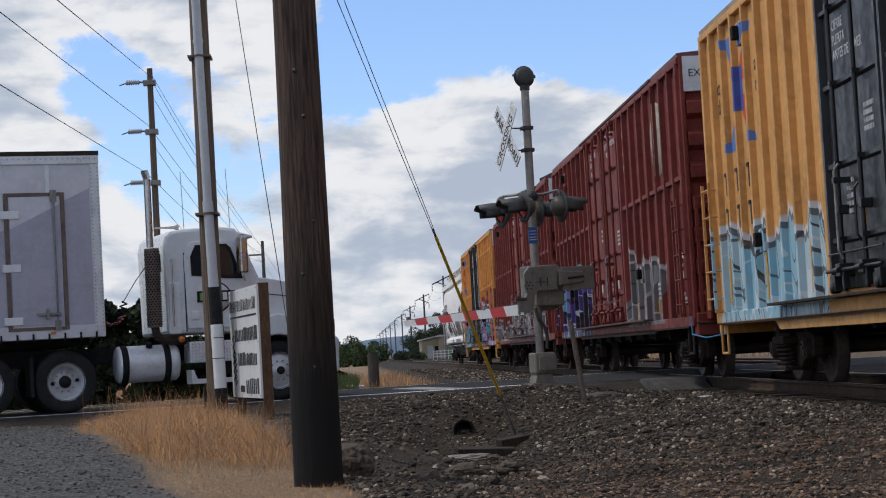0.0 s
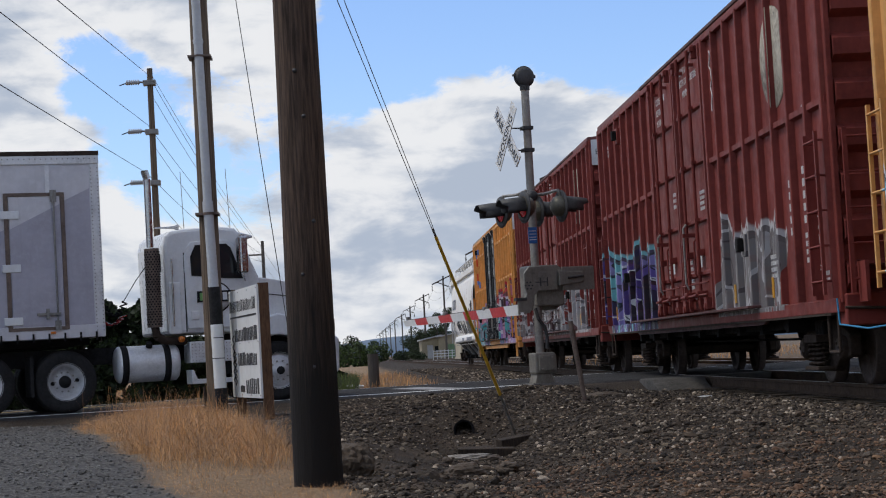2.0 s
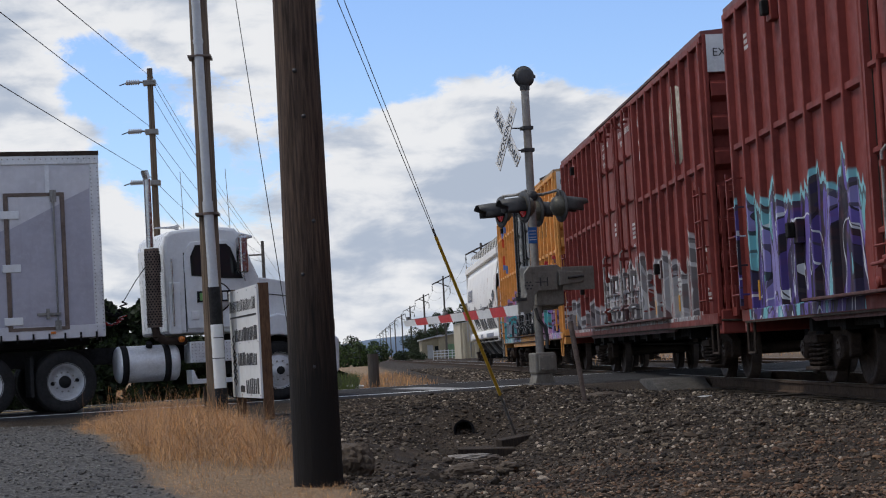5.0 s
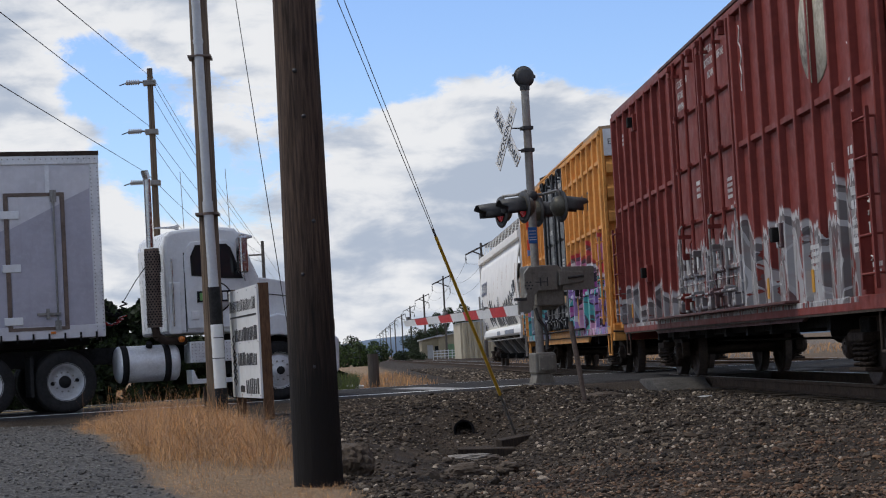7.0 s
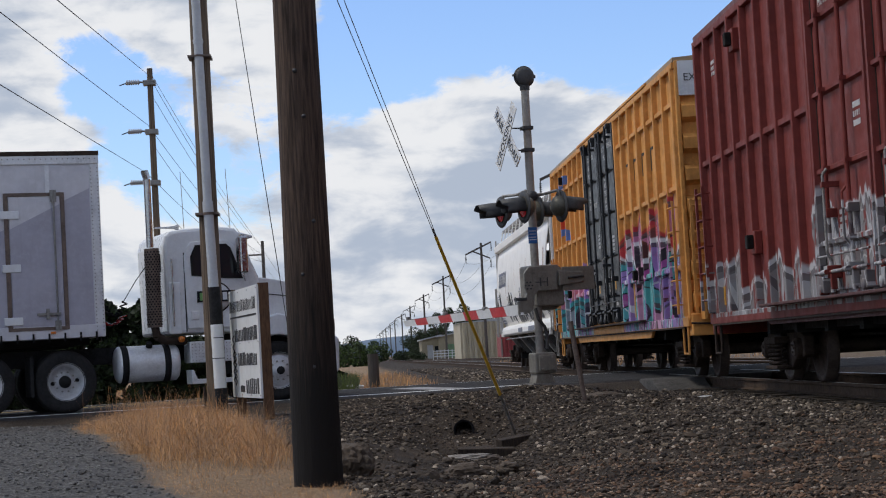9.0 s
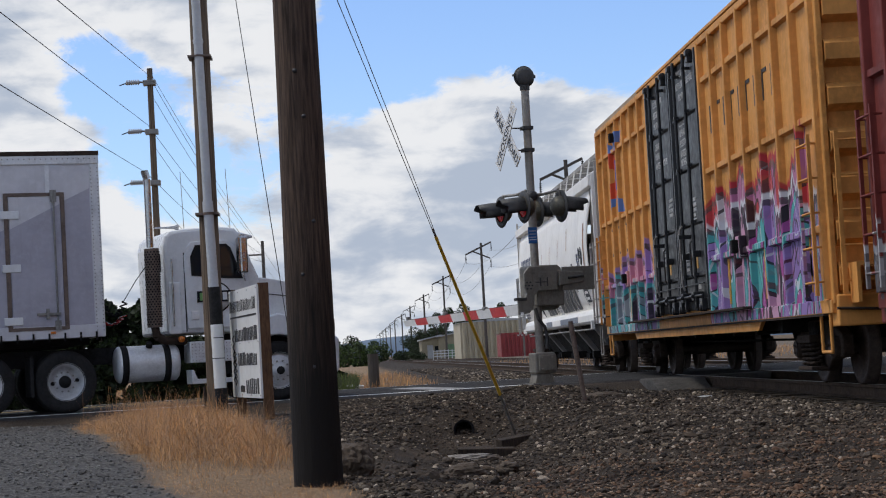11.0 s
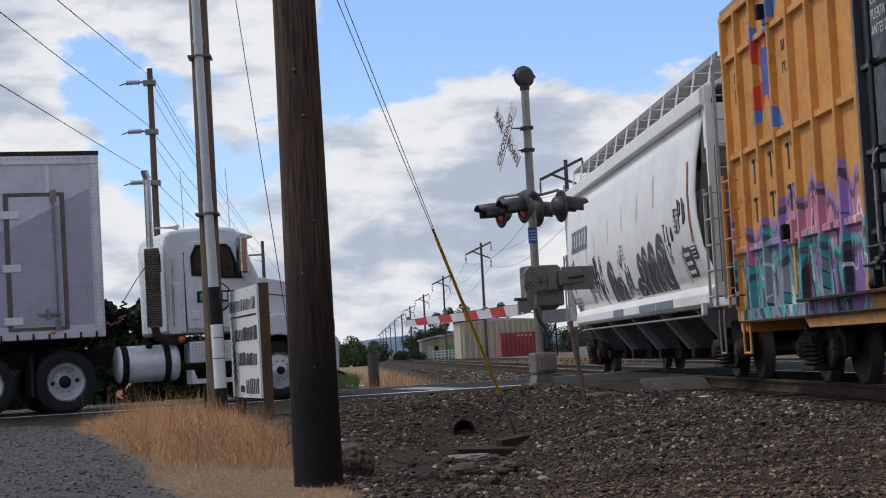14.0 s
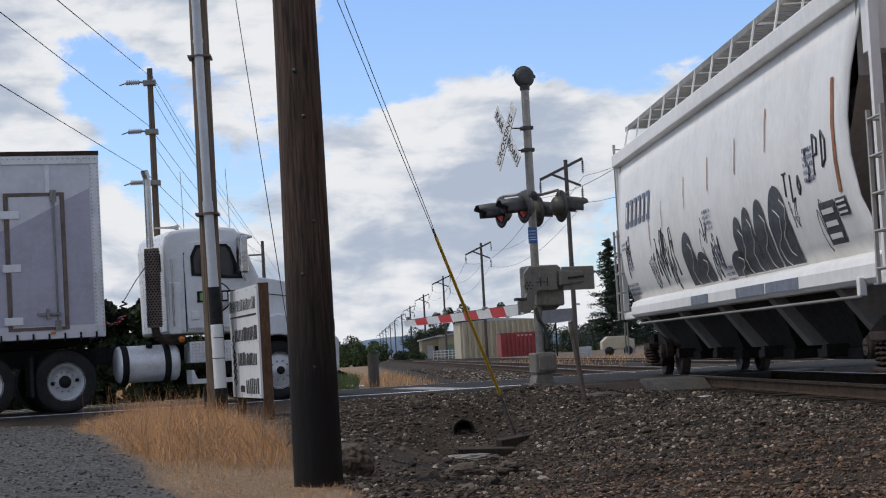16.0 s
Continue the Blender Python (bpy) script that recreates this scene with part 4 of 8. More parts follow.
NEAR = {"d": 8.8, "a": 29.2, "b": 49.4, "c": 69.75}
CARS = {}
CARS["d"] = boxcar(NEAR["d"], M_ORANGE_D, M_DOORBLACK, M_ORANGEROOF, "orange ribbed boxcar with black doors and pale blue sprayed letters", (), True, 9)
orange_marks(CARS["d"], 9)
CARS["a"] = boxcar(NEAR["a"], M_RED_A, M_RED_A, M_REDROOF, "oxide-red ribbed boxcar with grey and violet sprayed letters", (3.2,), False)
red_marks(CARS["a"], -6.6625)
part("strap", MB().path([(-1.6, -CAR_L / 2 - 0.1, 1.0), (-1.6, -CAR_L / 2 - 0.15, 0.72), (-1.58, -CAR_L / 2 - 1.2, 0.66), (-1.5, -CAR_L / 2 - 2.3, 0.7)], 0.011, 6), M_ROPE, CARS["a"], "bright blue strap strung between the cars")
CARS["b"] = boxcar(NEAR["b"], M_RED_B, M_RED_B, M_REDROOF, "oxide-red ribbed boxcar with silver sprayed letters along its foot", (3.2,), False)
red_marks(CARS["b"], -6.6625)
CARS["c"] = boxcar(NEAR["c"], M_ORANGE_C, M_DOORBLACK, M_ORANGEROOF, "orange ribbed boxcar with black doors and colourful sprayed letters", (4.42, 3.08, 1.8), True, 7)
orange_marks(CARS["c"], 7)


def hopper_car(near):
    """A long pale covered hopper with bowed sides; its near coupler face stands at y = near at the start."""
    white = mat("pale_grey_hopper_paint", (0.78, 0.765, 0.73), 0.5, var=0.07, scale=0.8, streak=0.10, bump=0.04, bscale=6)
    # darkened hopper paint: shade painted on underframe and ends; also the dark walkway
    shade = mat("shaded_grey_hopper_paint", (0.22, 0.21, 0.195), 0.6, var=0.2, scale=1.2, streak=0.3)
    # mid grey with the end recess's shade mixed in; ladders and strokes share it
    slope = mat("half_shaded_hopper_paint", (0.4, 0.38, 0.35), 0.6, var=0.15, scale=1.2, streak=0.25)
    tagm = mat("black_spray_paint", (0.045, 0.05, 0.058), 0.6, var=0.3, scale=3)
    patch = mat("dull_blue_patch_paint", (0.17, 0.19, 0.23), 0.6, var=0.25, scale=4)
    rust = mat("rust_streak_paint", (0.36, 0.14, 0.05), 0.7, var=0.4, scale=5)
    blue = mat("slate_blue_letter_paint", (0.13, 0.15, 0.22), 0.6, var=0.2, scale=4)
    Lh = 19.5
    h = Lh / 2
    car = thing("hopper_car", pose(TRACK_X, near + h, 0), "pale grey covered hopper car with black sprayed letters", "freight car", "cars of the train")
    prof = [(1.26, 1.46), (1.36, 1.7), (1.47, 2.05), (1.52, 2.5), (1.53, 2.9), (1.50, 3.35), (1.44, 3.8), (1.38, 4.12)]

    def half_w(z):
        return float(np.interp(z, [q for _, q in prof], [q for q, _ in prof]))

    yn, yf = -h + 1.25, h - 0.5
    # bowed side sheets with the slanted end edge
    for s in (-1, 1):
        b = MB()
        ny = 40
        V = []
        for x, z in prof:
            t = (z - 1.46) / 2.66
            cut = 0.35 * math.sin(min(1, t * 1.1) * math.pi) 
            for k in range(ny + 1):
                V.append((s * x, (yn + cut * 1.0) + (yf - yn - cut * 2.0) * k / ny, z))
        n = ny + 1
        b.add(V, [(a * n + k, a * n + k + 1, (a + 1) * n + k + 1, (a + 1) * n + k) for a in range(len(prof) - 1) for k in range(ny)], True)
        o = part("side_sheet", b, white, car)
        so = o.modifiers.new("thick", "SOLIDIFY")
        so.thickness, so.offset = 0.02, -1
        # top chord, a sloped box girder
        part("top_chord", MB().prism([(s * 1.36, 4.10), (s * 1.50, 4.13), (s * 1.50, 4.36), (s * 1.36, 4.46), (s * 1.2, 4.46)], "Y", yn - 0.35, yf + 0.35), white, car, bevel=0.015)
        # side sill
        part("side_sill", MB().prism([(s * 1.24, 1.48), (s * 1.43, 1.41), (s * 1.47, 1.32), (s * 1.47, 1.18), (s * 1.42, 1.12), (s * 1.20, 1.12)], "Y", yn - 0.15, yf - 0.9), white, car, bevel=0.02)
    part("roof", MB().prism([(-1.34, 4.44), (1.34, 4.44), (1.0, 4.56), (0, 4.66), (-1.0, 4.56)], "Y", yn - 0.3, yf + 0.3), white, car)
    # slope sheets at the ends and the end bulkhead
    for s in (-1, 1):
        e = yn if s < 0 else yf
        b = MB()
        V = [(-1.42, e - s * 0.1, 4.12), (1.42, e - s * 0.1, 4.12), (-1.42, e - s * 0.15, 3.3), (1.42, e - s * 0.15, 3.3), (-1.2, e - s * 2.7, 1.35), (1.2, e - s * 2.7, 1.35)]
        b.add(V, [(0, 1, 3, 2), (2, 3, 5, 4)])
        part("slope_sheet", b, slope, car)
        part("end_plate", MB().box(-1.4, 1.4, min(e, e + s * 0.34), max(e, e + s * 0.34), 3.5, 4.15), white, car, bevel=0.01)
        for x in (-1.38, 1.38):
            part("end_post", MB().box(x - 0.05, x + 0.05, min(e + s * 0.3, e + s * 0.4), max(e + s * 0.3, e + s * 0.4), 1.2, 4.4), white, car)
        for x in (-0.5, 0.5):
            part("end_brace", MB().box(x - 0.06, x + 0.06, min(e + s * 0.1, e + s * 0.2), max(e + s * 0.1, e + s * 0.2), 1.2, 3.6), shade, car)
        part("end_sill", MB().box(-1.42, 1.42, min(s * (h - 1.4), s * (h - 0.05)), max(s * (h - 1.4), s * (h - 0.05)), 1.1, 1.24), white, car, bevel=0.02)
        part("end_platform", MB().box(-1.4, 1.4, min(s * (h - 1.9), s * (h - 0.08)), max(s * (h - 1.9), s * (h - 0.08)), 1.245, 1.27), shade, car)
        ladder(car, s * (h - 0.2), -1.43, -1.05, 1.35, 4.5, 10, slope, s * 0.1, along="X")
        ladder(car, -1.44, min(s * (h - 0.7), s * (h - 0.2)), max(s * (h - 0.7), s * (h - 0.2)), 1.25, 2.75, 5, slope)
        st = MB().path([(-1.45, s * (h - 0.25), 1.05), (-1.45, s * (h - 0.25), 0.42), (-1.45, s * (h - 0.6), 0.42), (-1.45, s * (h - 0.6), 1.05)], 0.016)
        part("stirrup_step", st, shade, car)
        coupler(car, s * (h - 0.6), s)
        bogie(car, h - 1.7 if s > 0 else -(h - 1.9))
    # running board on the roof with its supports
    for s in (-1, 1):
        b = MB()
        for k in range(90):
            y = yn + (yf - yn) * k / 89
            b.box(s * 0.62 - 0.02, s * 1.15 + 0.02, y - 0.075, y + 0.075, 4.86, 4.885)
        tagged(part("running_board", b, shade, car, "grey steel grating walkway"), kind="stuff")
        for k in range(13):
            y = yn + (yf - yn) * k / 12
            b = MB().tube((s * 1.28, y, 4.45), (s * 1.18, y, 4.92), 0.018, n=6).tube((s * 0.62, y, 4.5), (s * 0.62, y, 4.87), 0.018, n=6).tube((s * 0.6, y, 4.86), (s * 1.2, y, 4.86), 0.018, n=6)
            part("walkway_bracket", b, white, car)
        part("walkway_edge", MB().box(s * 1.18 - 0.012, s * 1.18 + 0.012, yn - 0.3, yf + 0.3, 4.83, 4.92), shade, car)
    part("hatch_row", MB().box(-0.4, 0.4, yn + 0.4, yf - 0.4, 4.62, 4.78), white, car, bevel=0.03)
    # four hopper bays below the sill, black to paint in the underside's shade
    for k in range(4):
        y0 = yn + 1.9 + k * (yf - yn - 3.8) / 4
        y1 = y0 + (yf - yn - 3.8) / 4
        c = (y0 + y1) / 2
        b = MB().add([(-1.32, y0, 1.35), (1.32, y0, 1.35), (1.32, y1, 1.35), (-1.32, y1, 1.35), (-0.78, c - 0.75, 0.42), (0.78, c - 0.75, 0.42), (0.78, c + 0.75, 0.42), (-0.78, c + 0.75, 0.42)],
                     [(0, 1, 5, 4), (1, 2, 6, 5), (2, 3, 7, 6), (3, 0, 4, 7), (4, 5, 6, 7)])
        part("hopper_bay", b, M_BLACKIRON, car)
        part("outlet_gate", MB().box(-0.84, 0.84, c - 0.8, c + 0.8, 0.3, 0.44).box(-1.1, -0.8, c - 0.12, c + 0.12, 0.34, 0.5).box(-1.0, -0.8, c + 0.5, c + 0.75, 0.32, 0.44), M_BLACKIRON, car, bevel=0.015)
    for k in range(5):
        y = yn + 1.9 + k * (yf - yn - 3.8) / 4
        # the shade below the sill is in the partition's colour
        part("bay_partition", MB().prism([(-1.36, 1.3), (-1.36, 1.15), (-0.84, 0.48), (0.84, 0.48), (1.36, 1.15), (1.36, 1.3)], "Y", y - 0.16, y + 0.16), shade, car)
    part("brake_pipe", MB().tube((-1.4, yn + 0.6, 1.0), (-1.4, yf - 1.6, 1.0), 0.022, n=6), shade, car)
    part("centre_sill", MB().box(-0.3, 0.3, -h + 0.9, h - 0.9, 0.66, 0.96), M_BLACKIRON, car)
    part("jacking_pad", MB().box(-1.52, -1.44, yn + 0.3, yn + 0.42, 1.0, 1.2), white, car, bevel=0.01)

    # paint on the bowed side: thin patches that follow the sheet
    def decal(name, y0, y1, z0, z1, material, shape=None, label="", off=0.012):
        b, ny, nz = MB(), 6, 26
        V = []
        for j in range(nz + 1):
            t = j / nz
            z = z0 + (z1 - z0) * t
            lo, hi = (0, 1) if shape is None else shape(t)
            for i in range(ny + 1):
                y = y0 + (y1 - y0) * (lo + (hi - lo) * i / ny)
                V.append((-half_w(z) - off, y, z))
        b.add(V, [(j * (ny + 1) + i, j * (ny + 1) + i + 1, (j + 1) * (ny + 1) + i + 1, (j + 1) * (ny + 1) + i) for j in range(nz) for i in range(ny)], True)
        return part(name, b, material, car, label)

    fat = lambda t: (0.5 - 0.5 * math.sqrt(max(0.0, 1 - max(0, t * 1.6 - 0.6) ** 2)) , 0.5 + 0.5 * math.sqrt(max(0.0, 1 - max(0, t * 1.6 - 0.6) ** 2)))
    # fat black throw-up letters, y measured from the near end of the body
    for y, w, z1 in ((4.0, 1.15, 2.5), (5.05, 0.85, 2.42), (5.85, 0.75, 2.38), (6.5, 0.7, 2.3), (6.95, 1.2, 1.85)):
        decal("spray_letter", yn + y - w / 2 * 0.95, yn + y + w / 2 * 0.95, 1.5, z1, tagm, fat, "fat black sprayed letter")
    for y, w, z1 in ((9.5, 1.0, 1.98), (10.45, 1.0, 2.35)):
        decal("spray_letter", yn + y - w / 2, yn + y + w / 2, 1.5, z1, tagm, fat, "fat black sprayed letter")
    # company lettering as slanted slate bars
    for k in range(6):
        y = yf - 1.2 - k * 0.5
        decal("letter_bar", y - 0.42, y, 2.8, 3.3, blue, lambda t: (0.0 - 0.15 * t, 0.85 - 0.15 * t), off=0.014)
        decal("letter_gap", y - 0.3, y - 0.16, 2.9, 3.2, white, lambda t: (0.0 - 0.3 * t, 1 - 0.3 * t), off=0.02)
    # rust runs
    for y, z0, z1, w in ((0.95, 2.15, 3.4, 0.1), (4.3, 2.95, 3.5, 0.04), (6.2, 2.85, 3.35, 0.035), (8.2, 2.8, 3.3, 0.035), (10.2, 2.7, 3.2, 0.03), (12.4, 2.5, 3.0, 0.03), (13.8, 2.3, 2.9, 0.04)):
        decal("rust_run", yn + y - w, yn + y + w * 0.2, z0, z1, rust)
    # dull patches and marks along the sill
    for y0, y1 in ((3.2, 5.0), (5.1, 6.9), (9.0, 10.4)):
        part("sill_patch", MB().box(-1.478, -1.466, yn + y0, yn + y1, 1.18, 1.32), patch, car)
    # data panel and small stencils
    decal("data_panel", yn + 1.25, yn + 1.95, 1.62, 2.1, tagm)
    decal("data_panel", yn + 0.75, yn + 1.2, 1.9, 2.1, tagm)
    for k in range(3):
        decal("data_line", yn + 1.35, yn + 1.85, 1.68 + k * 0.14, 1.74 + k * 0.14, white, off=0.02)
        decal("data_line", yn + 0.8, yn + 1.15, 1.925 + k * 0.06, 1.95 + k * 0.06, white, off=0.02)
    # blocks of fine stencilled lines
    for y0, z0, lines, wid in ((yn + 1.9, 2.72, 5, 0.45), (yn + 8.2, 2.5, 4, 0.55), (yn + 8.0, 1.95, 4, 0.5), (yn + 7.6, 1.62, 3, 0.6), (yf - 1.4, 1.72, 3, 1.3), (yf - 1.2, 2.5, 2, 0.7), (yf - 1.6, 2.2, 3, 0.5)):
        b = MB()
        for i in range(lines):
            z, y = z0 - i * 0.085, y0 + wid
            while y > y0:
                ln = random.uniform(0.02, 0.06)
                b.add([(-half_w(z) - 0.014, y - ln, z), (-half_w(z) - 0.014, y, z), (-half_w(z + 0.05) - 0.014, y, z + 0.05), (-half_w(z + 0.05) - 0.014, y - ln, z + 0.05)], [(0, 1, 2, 3)])
                y -= ln + random.choice((0.015, 0.015, 0.05))
        tagged(part("stencil_block", b, blue, car, "small stencilled writing"), kind="stuff")
    # pale strokes inside the fat letters
    for y0, z0, z1, bow in ((3.75, 1.6, 2.3, 0.2), (4.15, 1.5, 2.2, 0.25), (4.95, 1.5, 2.2, 0.2), (5.75, 1.5, 2.2, 0.16), (6.4, 1.5, 2.1, 0.15), (6.9, 1.45, 1.75, 0.2), (9.4, 1.5, 1.85, 0.2), (10.3, 1.5, 2.15, 0.2)):
        pts = []
        for i in range(13):
            z = z0 + (z1 - z0) * i / 12
            pts.append((-half_w(z) - 0.012, yn + y0 + bow * math.sin(i * 0.52) + 0.04 * math.sin(i * 1.7), z))
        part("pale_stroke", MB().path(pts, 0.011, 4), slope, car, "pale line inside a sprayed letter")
    # thin scrawled tags
    for y0, z0, amp, n, r in ((2.9, 2.0, 0.12, 9, 0.004), (7.9, 1.85, 0.22, 16, 0.006), (8.6, 2.2, 0.15, 12, 0.004), (11.6, 2.0, 0.35, 24, 0.007), (12.6, 2.05, 0.3, 18, 0.008), (13.6, 1.85, 0.25, 14, 0.005), (16.2, 2.25, 0.25, 14, 0.008), (1.5, 1.85, 0.2, 12, 0.004)):
        pts = []
        for i in range(n * 3):
            k = i / 3
            z = min(max(z0 + amp * math.sin(k * 1.9 + y0) + 0.3 * amp * math.sin(k * 3.3) + 0.12 * math.sin(k * 0.37), 1.5), 3.6)
            pts.append((-half_w(z) - 0.006, yn + y0 + k * 0.05 + 0.11 * math.sin(k * 1.37) + 0.04 * math.sin(k * 4.3), z))
        part("scrawl", MB().path(pts, r, 4), tagm, car, "thin black scrawl")
    # a tag of tall hand-drawn letters, each from its strokes
    glyphs = {"T": [[(0, 1), (1, 1)], [(0.5, 1), (0.45, 0)]], "L": [[(0.2, 1), (0.1, 0), (0.8, 0.1)]], "O": [[(0.5, 0.9), (0.1, 0.5), (0.4, 0.05), (0.9, 0.4), (0.5, 0.9)]],
              "S": [[(0.9, 0.9), (0.3, 0.95), (0.2, 0.65), (0.8, 0.4), (0.6, 0.05), (0.1, 0.1)]], "P": [[(0.2, 0), (0.3, 1), (0.9, 0.85), (0.8, 0.5), (0.25, 0.5)]], "D": [[(0.2, 0), (0.3, 1), (0.9, 0.7), (0.8, 0.2), (0.2, 0)]]}
    for ch, y0, z0, size in (("T", 3.45, 2.3, 0.28), ("L", 3.1, 2.22, 0.32), ("O", 2.75, 2.26, 0.26), ("S", 2.3, 2.36, 0.42), ("P", 1.92, 2.42, 0.46), ("D", 1.52, 2.48, 0.4)):
        b = MB()
        for line in glyphs[ch]:
            b.path([(-half_w(z0 + v * size) - 0.006, yn + y0 - u * size * 0.65, z0 + v * size) for u, v in line], 0.016, 5)
        part("tag_letter", b, tagm, car, "black hand-drawn letter")
    return car


CARS["h"] = hopper_car(89.45)


def motions():
    """The train rolls towards the camera at a walking run; its wheels turn with it."""
    def run(t):
        return float(np.interp(t, [a for a, _ in SPEED], [b for _, b in SPEED]))
    for car in CARS.values():
        x, y, z = car.matrix_basis.translation
        walk(car, [(t, pose(x, y - run(t), z)) for t in range(0, 17)])
    for w, y in WHEELS:
        a = random.uniform(0, 360)
        walk(w, [(k * 0.2, Matrix.Translation((0, y, 0.457)) @ pose(0, 0, 0, a + math.degrees(run(k * 0.2) / 0.457))) for k in range(81)])


# ---- lorry and trailer on the road ----
M_WHITE = mat("white_cab_paint", (0.66, 0.68, 0.70), 0.32, var=0.08, scale=1.5, streak=0.08, coat=0.3)
M_TRAILER = mat("white_trailer_skin", (0.58, 0.58, 0.62), 0.45, var=0.1, scale=1.0, streak=0.12, bump=0.05, bscale=4)
M_TRAILERGREY = mat("lavender_grey_stripe", (0.38, 0.375, 0.44), 0.5, var=0.1, scale=1.2, streak=0.1)
M_ALU = mat("dull_aluminium", (0.66, 0.67, 0.69), 0.4, 0.2, var=0.15, scale=3, bump=0.06, bscale=8)
M_CHROME = mat("chromed_steel", (0.42, 0.42, 0.42), 0.22, 1.0, var=0.1)
M_RUBBER = mat("tyre_rubber", (0.016, 0.016, 0.017), 0.85, var=0.3, scale=6, bump=0.3, bscale=40, spec=0.3)
M_RIM = mat("white_steel_rim", (0.52, 0.53, 0.55), 0.45, 0.2, var=0.2, scale=4, streak=0.15)
M_FRAMEBLACK = mat("black_chassis_paint", (0.014, 0.014, 0.015), 0.8, spec=0.2, var=0.3, scale=4)
M_GLASS = glass_mat("tinted_glass")
M_AMBER = mat("amber_lens", (0.55, 0.16, 0.02), 0.25, var=0.1)
M_REDLENS = mat("red_lens", (0.32, 0.01, 0.012), 0.2, var=0.2)
M_LOGO_GREEN = mat("green_emblem_paint", (0.16, 0.36, 0.12), 0.5)
M_GREYSTEEL = mat("weathered_grey_steel", (0.25, 0.245, 0.235), 0.55, 0.4, var=0.25, scale=3, streak=0.3, bump=0.15, bscale=20)
M_RUSTYSTEEL = mat("brown_pipe_steel", (0.16, 0.12, 0.10), 0.6, 0.4, var=0.3, scale=4)


def road_wheel(parent, x, y, r, dish):
    b = MB()
    prof = [(0.30, 0.02), (0.33, 0.0), (0.43, 0.004), (r - 0.03, 0.03), (r, 0.07), (r, 0.1), (r - 0.012, 0.105), (r - 0.012, 0.115), (r, 0.12), (r, 0.15), (r - 0.012, 0.155), (r - 0.012, 0.165), (r, 0.17), (r, 0.24), (r - 0.03, 0.28), (0.33, 0.29)]
    b.lathe(prof, (0, 0, 0), "Y", 48)
    w = part("wheel", b, M_RUBBER, parent, "black tyre on a white rim")
    w.location = (x, y, r)
    rim = [(0.30, 0.03), (0.315, 0.008), (0.335, 0.012), (0.30, 0.035), (0.27, 0.05), (0.25, 0.05 + dish), (0.12, 0.05 + dish), (0.10, 0.02 + dish), (0.0, 0.02 + dish)] if dish > 0 else \
          [(0.30, 0.03), (0.315, 0.008), (0.335, 0.012), (0.29, 0.06), (0.25, 0.03), (0.15, 0.0), (0.11, -0.01), (0.09, -0.05), (0.0, -0.055)]
    part("rim", MB().lathe(rim, axis="Y", n=40), M_RIM, w)
    hub = MB().lathe([(0.0, dish - 0.09), (0.07, dish - 0.085), (0.095, dish - 0.02), (0.11, dish + 0.05)], axis="Y", n=24) if dish > 0 else MB().lathe([(0.0, -0.1), (0.06, -0.095), (0.075, -0.04), (0.08, 0.0)], axis="Y", n=24)
    part("hub", hub, M_FRAMEBLACK, w)
    nuts = MB()
    for k in range(10):
        t = 2 * math.pi * k / 10
        c = Vector((0.165 * math.cos(t), 0, 0.165 * math.sin(t)))
        yy = 0.04 + dish if dish > 0 else -0.0
        nuts.tube(c + Vector((0, yy - 0.03, 0)), c + Vector((0, yy + 0.03, 0)), 0.016, n=6)
    tagged(part("wheel_nuts", nuts, M_GREYSTEEL, w), kind="stuff")
    for k in (0, 1):
        ho = MB()
        t = math.pi * k + 0.1
        c = Vector((0.205 * math.cos(t), 0, 0.205 * math.sin(t)))
        yy = 0.05 + dish if dish > 0 else 0.016
        part("hand_hole", ho.tube(c + Vector((0, yy - 0.012, 0)), c + Vector((0, yy + 0.01, 0)), 0.034, n=12), M_FRAMEBLACK, w)
    return w


TR = pose(-4.74, 31.7, 0.0, 0, 0, 18.5)            # under the leading drive wheel; x forward, -y towards the camera


